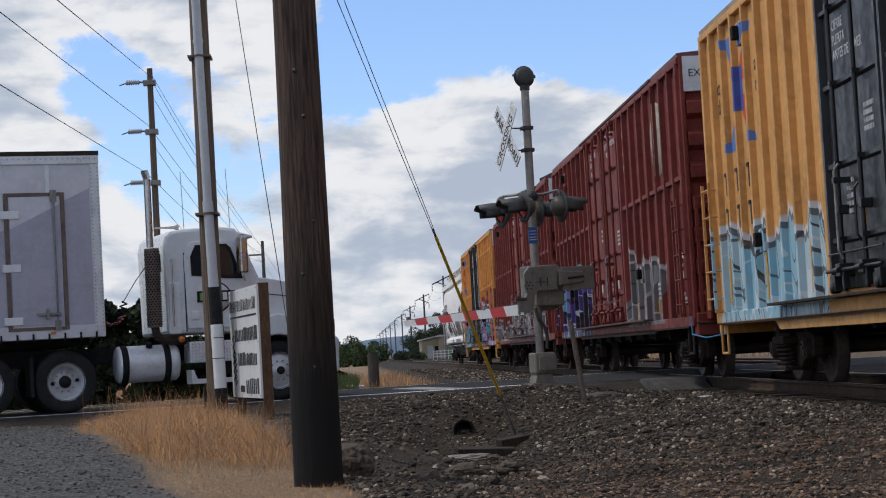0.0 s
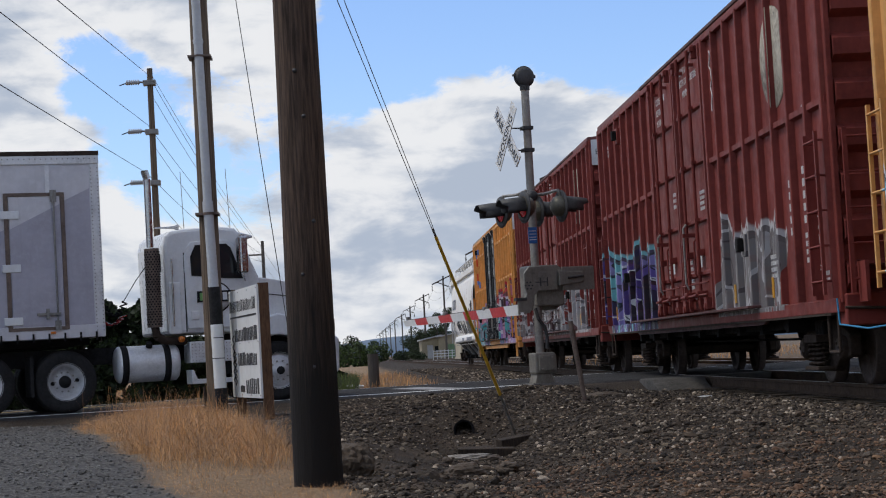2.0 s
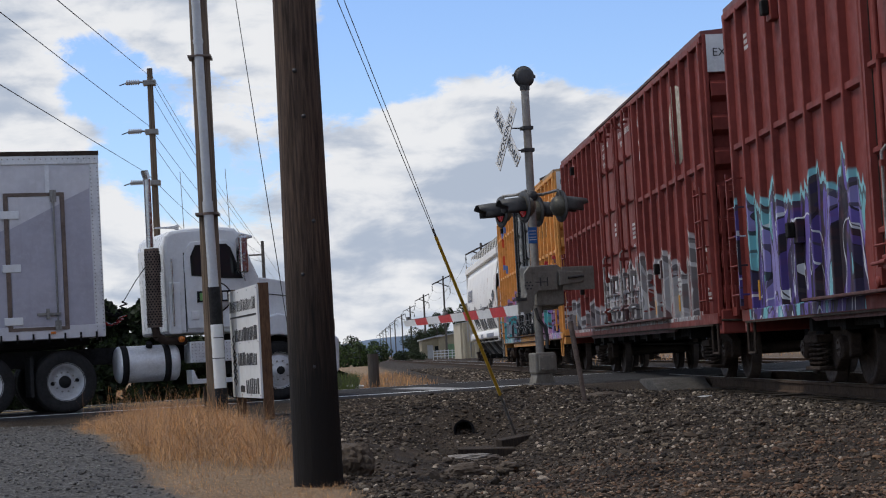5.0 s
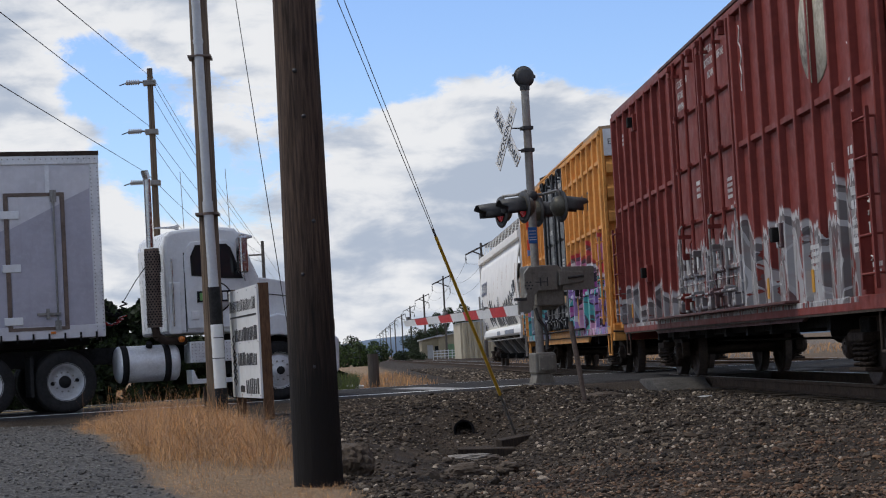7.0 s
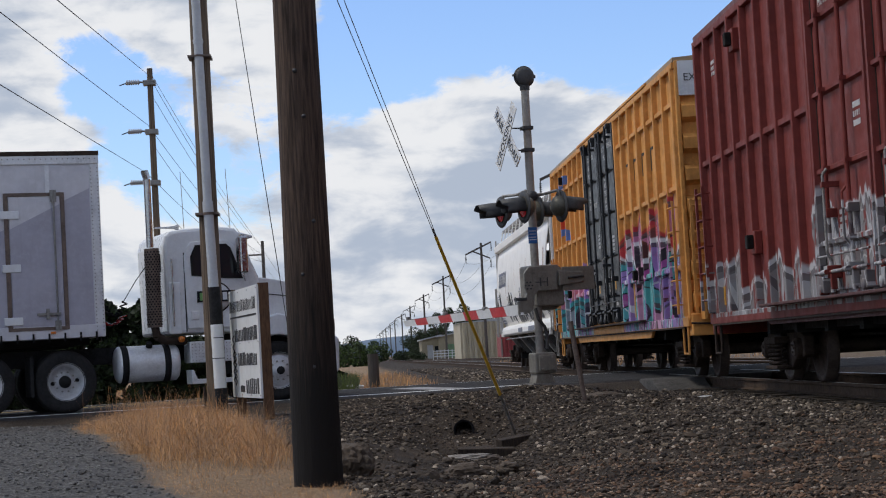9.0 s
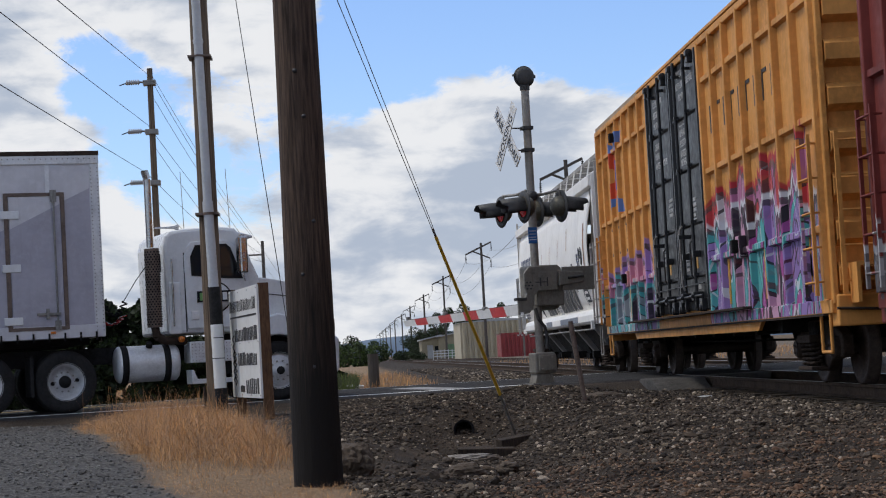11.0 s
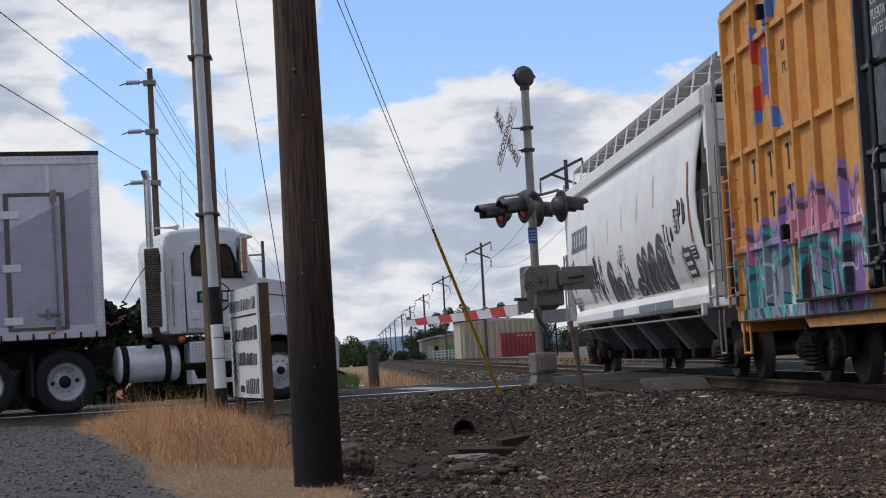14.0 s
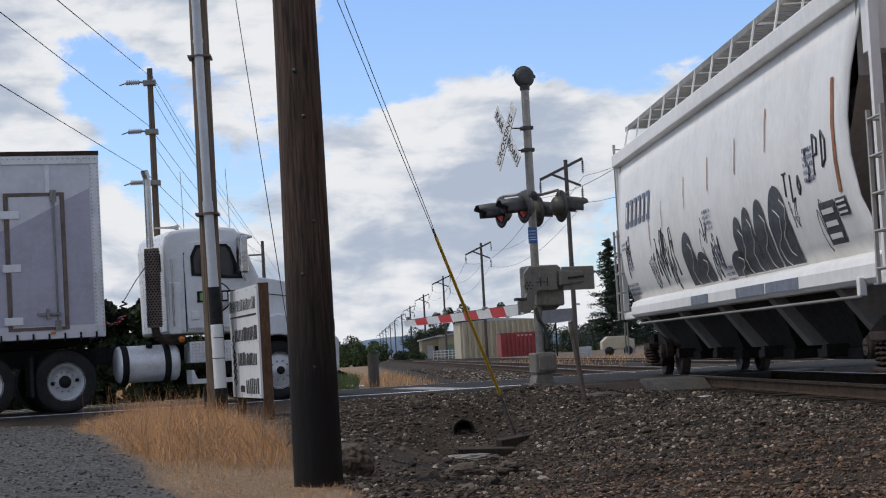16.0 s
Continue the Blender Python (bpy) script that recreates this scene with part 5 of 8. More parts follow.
def build_trailer():
    t = thing("box_trailer", TR, "white box trailer with a lavender-grey stripe, hitched to a truck", "trailer")
    x0, x1, z0, z1, y0 = -11.5, 0.665, 1.30, 4.32, -0.08
    part("body", MB().box(x0, x1, y0, y0 + 2.58, z0, z1), M_TRAILER, t, bevel=0.03)
    part("top_rail", MB().box(x0, x1 + 0.012, y0 - 0.022, y0 + 2.6, z1 - 0.19, z1 - 0.05), M_ALU, t, bevel=0.008)
    part("roof_cap", MB().box(x0, x1 + 0.02, y0 - 0.01, y0 + 2.6, z1 - 0.05, z1 + 0.03), M_BROWNIRON, t, bevel=0.01)
    part("corner_post", MB().prism([(x1 - 0.15, y0 - 0.014), (x1 + 0.006, y0 - 0.014), (x1 + 0.01, y0 + 0.2), (x1 - 0.16, y0 + 0.2)], "Z", z0, z1 - 0.19), M_ALU, t, bevel=0.01)
    part("bottom_rail", MB().box(x0, x1 + 0.008, y0 - 0.02, y0 + 2.6, z0 - 0.06, z0 + 0.15), M_TRAILER, t, bevel=0.008)
    part("grey_stripe", MB().prism([(0.5, 3.72), (0.5, 1.452), (-4.4, 1.452)], "Y", y0 - 0.006, y0 + 0.01), M_TRAILERGREY, t)
    rv = MB()
    for k in range(44):
        for x in (x1 - 0.13, x1 - 0.02):
            z = z0 + 0.05 + k * 0.063
            rv.box(x - 0.008, x + 0.008, y0 - 0.022, y0, z - 0.008, z + 0.008)
    for k in range(40):
        rv.box(x1 - 0.05 - k * 0.09 - 0.008, x1 - 0.05 - k * 0.09 + 0.008, y0 - 0.03, y0, z1 - 0.11, z1 - 0.094)
    tagged(part("rivets", rv, M_GREYSTEEL, t), kind="stuff")
    for x in (-0.19, -1.4, -2.6, -3.8):
        part("roof_post_strap", MB().box(x - 0.035, x + 0.035, y0 - 0.016, y0, z1 - 0.75, z1 - 0.19), M_ALU, t)
    # side door with its gasket, lock rod and hinges
    d = part("door", MB().box(-0.84, 0.0, y0 - 0.022, y0 + 0.004, z0 + 0.12, 3.6), M_TRAILER, t, "side door of the trailer", bevel=0.01)
    g = MB().box(-0.92, -0.85, y0 - 0.03, y0, z0 + 0.1, 3.66).box(0.01, 0.075, y0 - 0.03, y0, z0 + 0.1, 3.66).box(-0.92, 0.075, y0 - 0.031, y0, 3.605, 3.66).box(-0.92, 0.075, y0 - 0.031, y0, z0 + 0.085, z0 + 0.14)
    part("gasket", g, M_RUSTYSTEEL, d)
    part("door_stripe", MB().prism([(-0.001, 3.47), (-0.001, 1.453), (-0.84, 1.453), (-0.84, 3.06)], "Y", y0 - 0.027, y0 - 0.02), M_TRAILERGREY, d)
    part("lock_rod", MB().tube((-0.11, y0 - 0.05, z0 + 0.1), (-0.11, y0 - 0.05, 3.66), 0.017, n=8).box(-0.16, -0.06, y0 - 0.06, y0 - 0.02, 3.5, 3.7).box(-0.16, -0.06, y0 - 0.06, y0 - 0.02, z0 + 0.08, z0 + 0.24), M_GREYSTEEL, d)
    part("latch", MB().box(-0.45, -0.06, y0 - 0.07, y0 - 0.045, 1.63, 1.67).box(-0.3, -0.25, y0 - 0.08, y0 - 0.03, 1.57, 1.74), M_GREYSTEEL, d)
    for z in (1.55, 2.42, 3.3):
        part("hinge", MB().box(-0.98, -0.68, y0 - 0.04, y0 - 0.01, z - 0.065, z + 0.065), M_WHITE, d, bevel=0.008)
    part("landing_frame", MB().box(x0, 0.5, 0.5, 0.62, 1.12, 1.3).box(x0, 0.5, 1.8, 1.92, 1.12, 1.3), M_FRAMEBLACK, t)
    for k in range(5):
        x = -0.2 - k * 2.2
        part("marker_lamp", MB().box(x - 0.04, x + 0.04, y0 - 0.04, y0, z0 + 0.02, z0 + 0.06), M_AMBER, t)
    hk = MB()
    for k in range(12):
        x = x1 - 0.15 - k * 0.26
        hk.box(x - 0.014, x + 0.014, y0 - 0.05, y0 - 0.01, z0 - 0.11, z0 + 0.03)
    tagged(part("strap_hooks", hk, M_FRAMEBLACK, t), kind="stuff")


def build_tractor():
    t = thing("day_cab_tractor", TR, "white conventional day-cab tractor unit with chrome stack", "truck")
    # chassis
    part("frame_rail", MB().box(-1.9, 4.3, 0.62, 0.72, 0.78, 1.06), M_FRAMEBLACK, t)
    part("frame_rail", MB().box(-1.9, 4.3, 1.72, 1.82, 0.78, 1.06), M_FRAMEBLACK, t)
    part("fifth_wheel", MB().box(-1.1, 0.2, 0.7, 1.75, 1.08, 1.22), M_FRAMEBLACK, t, bevel=0.03)
    part("axle", MB().tube((0, 0.3, 0.52), (0, 2.2, 0.52), 0.1, n=12).tube((-1.34, 0.3, 0.52), (-1.34, 2.2, 0.52), 0.1, n=12).tube((3.67, 0.3, 0.5), (3.67, 2.2, 0.5), 0.06, n=12), M_FRAMEBLACK, t)
    for x in (0.0, -1.34):
        for y in (0.0, 0.34, 1.82, 2.16):
            road_wheel(t, x, y, 0.52, 0.11)
    road_wheel(t, 3.67, 0.0, 0.51, -0.04)
    road_wheel(t, 3.67, 2.15, 0.51, -0.04)
    # cab: a rounded shell in profile, with a door
    cab = [(1.76, 1.22), (1.74, 2.74), (1.78, 2.9), (1.86, 2.97), (2.1, 3.01), (2.75, 3.03), (3.0, 3.0), (3.1, 2.9), (3.42, 2.06), (3.42, 1.22)]
    part("cab", MB().prism(cab, "Y", 0.05, 2.15), M_WHITE, t, bevel=0.06)
    part("visor", MB().prism([(2.95, 2.9), (3.33, 2.82), (3.34, 2.86), (2.95, 2.97)], "Y", 0.12, 2.24), M_WHITE, t, bevel=0.01)
    part("windscreen", MB().prism([(3.10, 2.86), (3.125, 2.86), (3.435, 2.12), (3.41, 2.12)], "Y", 0.2, 2.15), M_GLASS, t)
    # hood and wings
    arch = [(4.29, 0.62), (4.23, 0.82), (4.1, 0.97), (3.9, 1.09), (3.67, 1.13), (3.44, 1.09), (3.24, 0.97), (3.11, 0.82), (3.05, 0.62)]
    hood = [(3.38, 1.0), (3.38, 2.14), (3.6, 2.11), (4.2, 1.98), (4.5, 1.85), (4.66, 1.62), (4.7, 0.9), (4.23, 0.82)] + arch[2:7]
    part("hood", MB().prism(hood, "Y", 0.12, 2.22), M_WHITE, t, bevel=0.1)
    part("wing", MB().prism([(2.98, 0.62), (3.0, 0.95), (3.12, 1.22), (3.36, 1.42), (3.67, 1.5), (3.98, 1.42), (4.22, 1.22), (4.36, 0.95), (4.38, 0.62)] + arch, "Y", -0.07, 0.3), M_WHITE, t, bevel=0.03)
    part("wheel_well", MB().box(3.0, 4.3, 0.36, 1.9, 0.5, 1.2), M_FRAMEBLACK, t)
    part("hood_seam", MB().tube((3.4, 0.112, 1.86), (4.45, 0.112, 1.72), 0.008, n=5), M_FRAMEBLACK, t)
    part("bumper", MB().prism([(4.2, 0.36), (4.62, 0.36), (4.76, 0.46), (4.78, 1.0), (4.7, 1.08), (4.3, 1.08)], "Y", 0.0, 2.34), M_ALU, t, bevel=0.04)
    part("headlamp", MB().box(4.45, 4.72, 0.03, 0.16, 1.12, 1.36), M_GLASS, t, bevel=0.02)
    part("marker_lamp", MB().box(4.38, 4.6, 0.1, 0.14, 1.5, 1.75), M_REDLENS, t, bevel=0.01)
    # door: outline gap, window with black rim, grab handle
    d = part("door", MB().prism([(2.1, 1.3), (2.08, 2.55), (2.2, 2.78), (2.85, 2.8), (3.0, 2.66), (3.2, 2.1), (3.18, 1.3)], "Y", 0.018, 0.06), M_WHITE, t, bevel=0.015)
    part("window_rim", MB().prism([(2.2, 2.2), (2.19, 2.52), (2.28, 2.72), (2.82, 2.73), (2.9, 2.66), (3.1, 2.12), (2.75, 2.14)], "Y", 0.004, 0.03), M_FRAMEBLACK, d)
    part("window_pane", MB().prism([(2.25, 2.24), (2.24, 2.5), (2.32, 2.67), (2.56, 2.68), (2.56, 2.22)], "Y", -0.001, 0.02), M_GLASS, d)
    part("window_pane", MB().prism([(2.62, 2.2), (2.62, 2.68), (2.8, 2.68), (2.86, 2.6), (3.03, 2.16)], "Y", -0.001, 0.02), M_GLASS, d)
    part("door_gap", MB().box(2.075, 2.09, 0.04, 0.052, 1.25, 2.6), M_FRAMEBLACK, d)
    part("door_handle", MB().box(2.16, 2.3, 0.0, 0.02, 1.45, 1.6), M_ALU, d, bevel=0.01)
    part("emblem", MB().lathe([(0.0, 0.008), (0.26, 0.008), (0.26, 0.02)], (2.62, 0, 1.82), "Y", 32), M_FRAMEBLACK, d, "round dark emblem with a white band")
    part("emblem_disc", MB().lathe([(0.0, 0.004), (0.235, 0.004), (0.235, 0.02)], (2.62, 0, 1.82), "Y", 32), M_WHITE, d)
    part("emblem_band", MB().box(2.28, 2.96, -0.003, 0.02, 1.74, 1.93), M_FRAMEBLACK, d)
    for k, (a, c) in enumerate(((2.32, 2.42), (2.46, 2.55), (2.6, 2.68), (2.72, 2.8), (2.83, 2.92))):
        part("emblem_bar", MB().box(a, c, -0.006, 0.02, 1.77, 1.9), M_LOGO_GREEN if k < 1 else M_WHITE, d)
    part("rear_window", MB().box(1.735, 1.78, 0.3, 1.2, 2.3, 2.62), M_FRAMEBLACK, t, bevel=0.02)
    part("rear_window_pane", MB().box(1.728, 1.78, 0.34, 1.16, 2.33, 2.59), M_GLASS, t)
    part("grab_rail", MB().tube((1.86, 0.0, 1.35), (1.86, 0.0, 2.5), 0.014, n=6), M_CHROME, t)
    part("cab_fairing", MB().box(1.79, 2.0, 0.02, 0.06, 1.22, 2.1), M_WHITE, t, bevel=0.02)
    # mirror
    m = part("mirror", MB().box(2.98, 3.12, -0.32, -0.1, 2.2, 2.83), M_CHROME, t, "tall chrome mirror", bevel=0.03)
    part("mirror_glass", MB().box(2.965, 2.98, -0.3, -0.12, 2.24, 2.8), M_CHROME, m)
    part("mirror_arm", MB().path([(3.1, 0.05, 2.9), (3.05, -0.2, 2.86), (3.05, -0.2, 2.15), (3.15, 0.05, 2.08)], 0.014), M_CHROME, m)
    # exhaust stack with perforated guard
    part("exhaust_pipe_upper", MB().tube((1.5, -0.02, 2.7), (1.5, -0.02, 3.86), 0.06, n=16).tube((1.5, -0.02, 3.86), (1.46, -0.02, 4.0), 0.062, 0.066, n=16), M_CHROME, t)
    part("stack_mouth", MB().tube((1.458, -0.02, 3.995), (1.456, -0.02, 4.008), 0.056, n=16), M_FRAMEBLACK, t)
    part("muffler", MB().tube((1.52, -0.02, 1.35), (1.52, -0.02, 2.68), 0.125, n=20), M_RUSTYSTEEL, t)
    gd = MB()
    for k in range(30):
        z = 1.4 + k * 0.042
        for j in range(7):
            a = math.pi + (j + 0.5 + 0.5 * (k % 2)) * math.pi / 7.5
            gd.box(-0.012, 0.012, 0, 0.006, -0.012, 0.012, Matrix.Translation((1.52 + 0.131 * math.cos(a), -0.02 + 0.131 * math.sin(a), z)) @ Matrix.Rotation(a - math.pi / 2, 4, "Z"))
    tagged(part("guard_mesh", gd, M_FRAMEBLACK, t), kind="stuff")
    part("exhaust_pipe", MB().path([(1.52, -0.02, 1.36), (1.55, 0.0, 1.2), (1.7, 0.1, 1.12), (2.1, 0.3, 1.1)], 0.07, 10), M_BROWNIRON, t)
    part("marker_lamp", MB().lathe([(0, -0.03), (0.05, -0.025), (0.055, 0.03)], (1.98, 0.02, 1.13), "Y", 16), M_AMBER, t)
    # tank and straps
    k = part("fuel_tank", MB().lathe([(0.0, 0.9), (0.26, 0.9), (0.305, 0.94), (0.31, 1.0), (0.31, 1.86), (0.305, 1.92), (0.26, 1.96), (0.0, 1.96)], (0, 0.36, 0.75), "X", 40), M_ALU, t, "dull aluminium fuel tank")
    for x in (1.02, 1.74):
        part("tank_strap", MB().lathe([(0.312, x - 0.055), (0.322, x - 0.055), (0.322, x + 0.055), (0.312, x + 0.055)], (0, 0.36, 0.75), "X", 40), M_FRAMEBLACK, k)
    part("filler_cap", MB().tube((1.45, 0.2, 1.03), (1.45, 0.16, 1.1), 0.055, n=14), M_FRAMEBLACK, k)
    # steps
    s = part("step_box", MB().box(2.12, 3.0, 0.05, 0.5, 0.72, 1.08), M_ALU, t, "diamond-plate step box", bevel=0.02)
    tp = MB()
    for i in range(14):
        for j in range(6):
            tp.box(-0.012, 0.012, -0.004, 0.004, -0.003, 0.003, Matrix.Translation((2.16 + i * 0.06, 0.046, 0.76 + j * 0.055)) @ Matrix.Rotation(radians(45 if (i + j) % 2 else -45), 4, "Y"))
    tagged(part("tread_pattern", tp, M_CHROME, s), kind="stuff")
    part("lower_step", MB().prism([(2.12, 0.36), (3.0, 0.36), (3.0, 0.44), (2.22, 0.44), (2.16, 0.6), (2.12, 0.6)], "Y", 0.0, 0.4), M_ALU, s, bevel=0.01)
    # coiled air lines and cable behind the cab
    pts = [(0.85 + 0.4 * u + 0.05 * math.cos(u * 60), 1.0 + 0.05 * math.sin(u * 60), 1.85 - 0.25 * math.sin(u * math.pi)) for u in np.linspace(0, 1, 70)]
    part("air_line", MB().path(pts, 0.014, 5), M_FRAMEBLACK, t, "coiled black air line")
    part("line_hanger", MB().path([(1.76, 1.0, 2.6), (1.45, 1.0, 2.2), (1.2, 1.0, 1.82)], 0.008, 5), M_FRAMEBLACK, t)
    pts = [(0.8 + 0.45 * u + 0.05 * math.cos(u * 50), 1.2 + 0.05 * math.sin(u * 50), 1.6 - 0.15 * math.sin(u * math.pi)) for u in np.linspace(0, 1, 60)]
    part("air_line", MB().path(pts, 0.014, 5), M_REDLENS, t, "coiled red air line")
    # horn and aerials on the roof
    part("air_horn", MB().lathe([(0.015, 1.75), (0.02, 2.0), (0.03, 2.1), (0.06, 2.17)], (0, 0.7, 3.08), "X", 14), M_CHROME, t)
    part("aerial", MB().tube((2.15, 0.2, 3.0), (2.13, 0.2, 4.0), 0.006, n=5), M_CHROME, t)
    part("aerial", MB().tube((2.98, 0.25, 2.9), (2.94, 0.25, 4.05), 0.006, n=5), M_CHROME, t)
    part("mudguard", MB().box(-0.58, -0.53, 0.0, 0.6, 0.3, 0.95), M_RUBBER, t)


build_trailer()
build_tractor()

# ---- poles, wires, sign ----
M_POLE = wood_mat("creosoted_pole_wood", (0.16, 0.105, 0.075), (0.035, 0.024, 0.018), 1.2, 0.7, tar=(1.6, 3.0))
M_POLE_GREY = wood_mat("weathered_pole_wood", (0.27, 0.2, 0.14), (0.1, 0.075, 0.055), 0.5, 0.5)
M_FARPOLE = wood_mat("grey_far_pole_wood", (0.17, 0.15, 0.13), (0.08, 0.07, 0.065), 0.4, 0.3)
M_CONDUIT = mat("grey_plastic_conduit", (0.46, 0.48, 0.5), 0.45, var=0.1, scale=3, streak=0.1)
M_WIRE = mat("black_cable", (0.025, 0.025, 0.028), 0.6)
M_STEELWIRE = mat("galvanised_wire", (0.22, 0.22, 0.23), 0.5, 0.6)
M_YELLOW = mat("yellow_guy_guard", (0.68, 0.42, 0.04), 0.45, var=0.2, scale=4, streak=0.15)
M_INSUL = mat("grey_insulator", (0.38, 0.38, 0.39), 0.35, var=0.2, scale=9)
M_LUMBER = wood_mat("brown_lumber_post", (0.22, 0.12, 0.065), (0.09, 0.05, 0.03), 3)
M_SIGNWHITE = mat("white_sign_board", (0.68, 0.69, 0.68), 0.5, var=0.06, scale=2, streak=0.06)
M_INK = mat("black_sign_ink", (0.03, 0.03, 0.033), 0.5)


def log_pole(name, x, y, z0, z1, r0, r1, m, label, lean=(0, 0), seed=0, n=40, steps=60):
    """A tapering pole with checks and knots."""
    t = thing(name, pose(x, y, z0), label, "utility pole", "poles")
    V, F = [], []
    for j in range(steps + 1):
        u = j / steps
        r = r0 + (r1 - r0) * u
        for i in range(n):
            a = 2 * math.pi * i / n
            k = r * (1 + 0.018 * noise.noise((math.cos(a) * 4 + seed, math.sin(a) * 4, u * 5)) + 0.01 * noise.noise((math.cos(a) * 14 + seed, math.sin(a) * 14, u * 2)))
            V.append((lean[0] * u + k * math.cos(a), lean[1] * u + k * math.sin(a), (z1 - z0) * u))
    F = [(j * n + i, j * n + (i + 1) % n, (j + 1) * n + (i + 1) % n, (j + 1) * n + i) for j in range(steps) for i in range(n)]
    b = MB().add(V, F, True)
    b.add(V[-n:], [tuple(range(n))])
    part("shaft", b, m, t)
    return t


def wire(name, pts, r, m=None, sag=0.0, label="thin dark overhead cable wire", cat="cable", group="overhead wires"):
    out = []
    for a, c in zip(pts, pts[1:]):
        a, c = Vector(a), Vector(c)
        for k in range(13):
            u = k / 12
            p = a.lerp(c, u)
            p.z -= sag * 4 * u * (1 - u)
            out.append(p)
    ob = part(name, MB().path(out, r, 5), m or M_WIRE)
    return tagged(ob, label, cat, group)


def build_poles():
    p = log_pole("utility_pole", -0.305, 14.5, -0.6, 9.5, 0.19, 0.125, M_POLE, "dark creosoted wooden utility pole with a tarred butt", seed=3)
    for z, a in ((3.45, 4.6), (3.1, 4.9), (1.9, 4.5), (2.3, 5.1), (1.2, 4.8)):
        part("knot", MB().lathe([(0, -0.012), (0.014, -0.008), (0.02, 0.01)], (0.17 * math.cos(a), 0.172 * math.sin(a) - 0.002, z), "Y", 10), M_INK, p)
    q = log_pole("utility_pole", -2.02, 28.15, -0.2, 13.0, 0.145, 0.125, M_POLE_GREY, "weathered brown utility pole carrying a grey conduit", seed=8)
    c = part("conduit", MB().tube((0.056, -0.27, 0.1), (-0.09, -0.27, 13), 0.066, n=20), M_CONDUIT, q, "grey plastic cable conduit")
    part("conduit_collar", MB().tube((0.022, -0.27, 3.1), (0.02, -0.27, 3.26), 0.078, n=20).tube((0.048, -0.27, 2.0), (0.022, -0.27, 3.1), 0.072, n=20), M_CONDUIT, c)
    part("conduit_collar", MB().tube((-0.006, -0.27, 5.6), (-0.007, -0.27, 5.66), 0.075, n=20), M_CONDUIT, c)
    part("strap", MB().tube((0.022, -0.27, 3.06), (0.022, -0.27, 3.1), 0.08, n=20).box(-0.17, 0.17, -0.3, 0.12, 3.065, 3.1), M_RUSTYSTEEL, c)
    part("strap", MB().tube((-0.005, -0.27, 5.4), (-0.005, -0.27, 5.43), 0.075, n=20).box(-0.17, 0.17, -0.3, 0.12, 5.4, 5.43), M_RUSTYSTEEL, c)
    part("black_sleeve", MB().tube((0.06, -0.275, 1.45), (0.05, -0.275, 2.0), 0.088, n=20), M_RUBBER, c)
    part("black_foot", MB().tube((0.082, -0.275, 0.02), (0.076, -0.275, 0.52), 0.092, n=20), M_RUBBER, c)
    part("shield", MB().tube((0.076, -0.28, 0.52), (0.062, -0.28, 1.45), 0.09, n=20), M_SIGNWHITE, c, "white plastic guard")
    for z in (0.95, 1.25):
        part("band", MB().tube((0.068, -0.28, z), (0.068, -0.28, z + 0.012), 0.092, n=20), M_INK, c)
    part("rod", MB().tube((-0.16, -0.1, 0.0), (-0.17, -0.1, 0.55), 0.022, n=8), M_BROWNIRON, q)
    # guy wires and their yellow guard
    g = thing("guy_wire", pose(2.07, 24.8, -0.45), "twin steel guy wires in a yellow plastic guard", "guy wire")
    lo, hi = guy_point(0.0), guy_point(0.955)
    part("guard", MB().tube(lo, hi, 0.022, 0.019, n=12), M_YELLOW, g)
    part("anchor_rod", MB().tube((0, 0, 0.0), lo, 0.02, n=8), M_GREYSTEEL, g)
    for s in (-0.006, 0.012):
        part("clamp_sleeve", MB().tube(hi, hi + (hi - lo) * 0.05, 0.014, n=8), M_STEELWIRE, g) if s < 0 else None
        part("strand", MB().tube(hi + Vector((s, 0, 0)), Vector((0.0 - 2.07 - 0.28 + s * 4, 15.0 - 24.8 - 0.5, GUY_TOP + 0.45)), 0.0042, n=6), M_STEELWIRE, g)


def guy_point(u):
    a, b = Vector((1.86 - 2.07, 24.8 - 24.8 - 0.5, 0.08 + 0.45)), Vector((1.02 - 2.07, 22.3 - 24.8, 2.12 + 0.45))
    return a.lerp(b, u)


GUY_TOP = 4.35
build_poles()


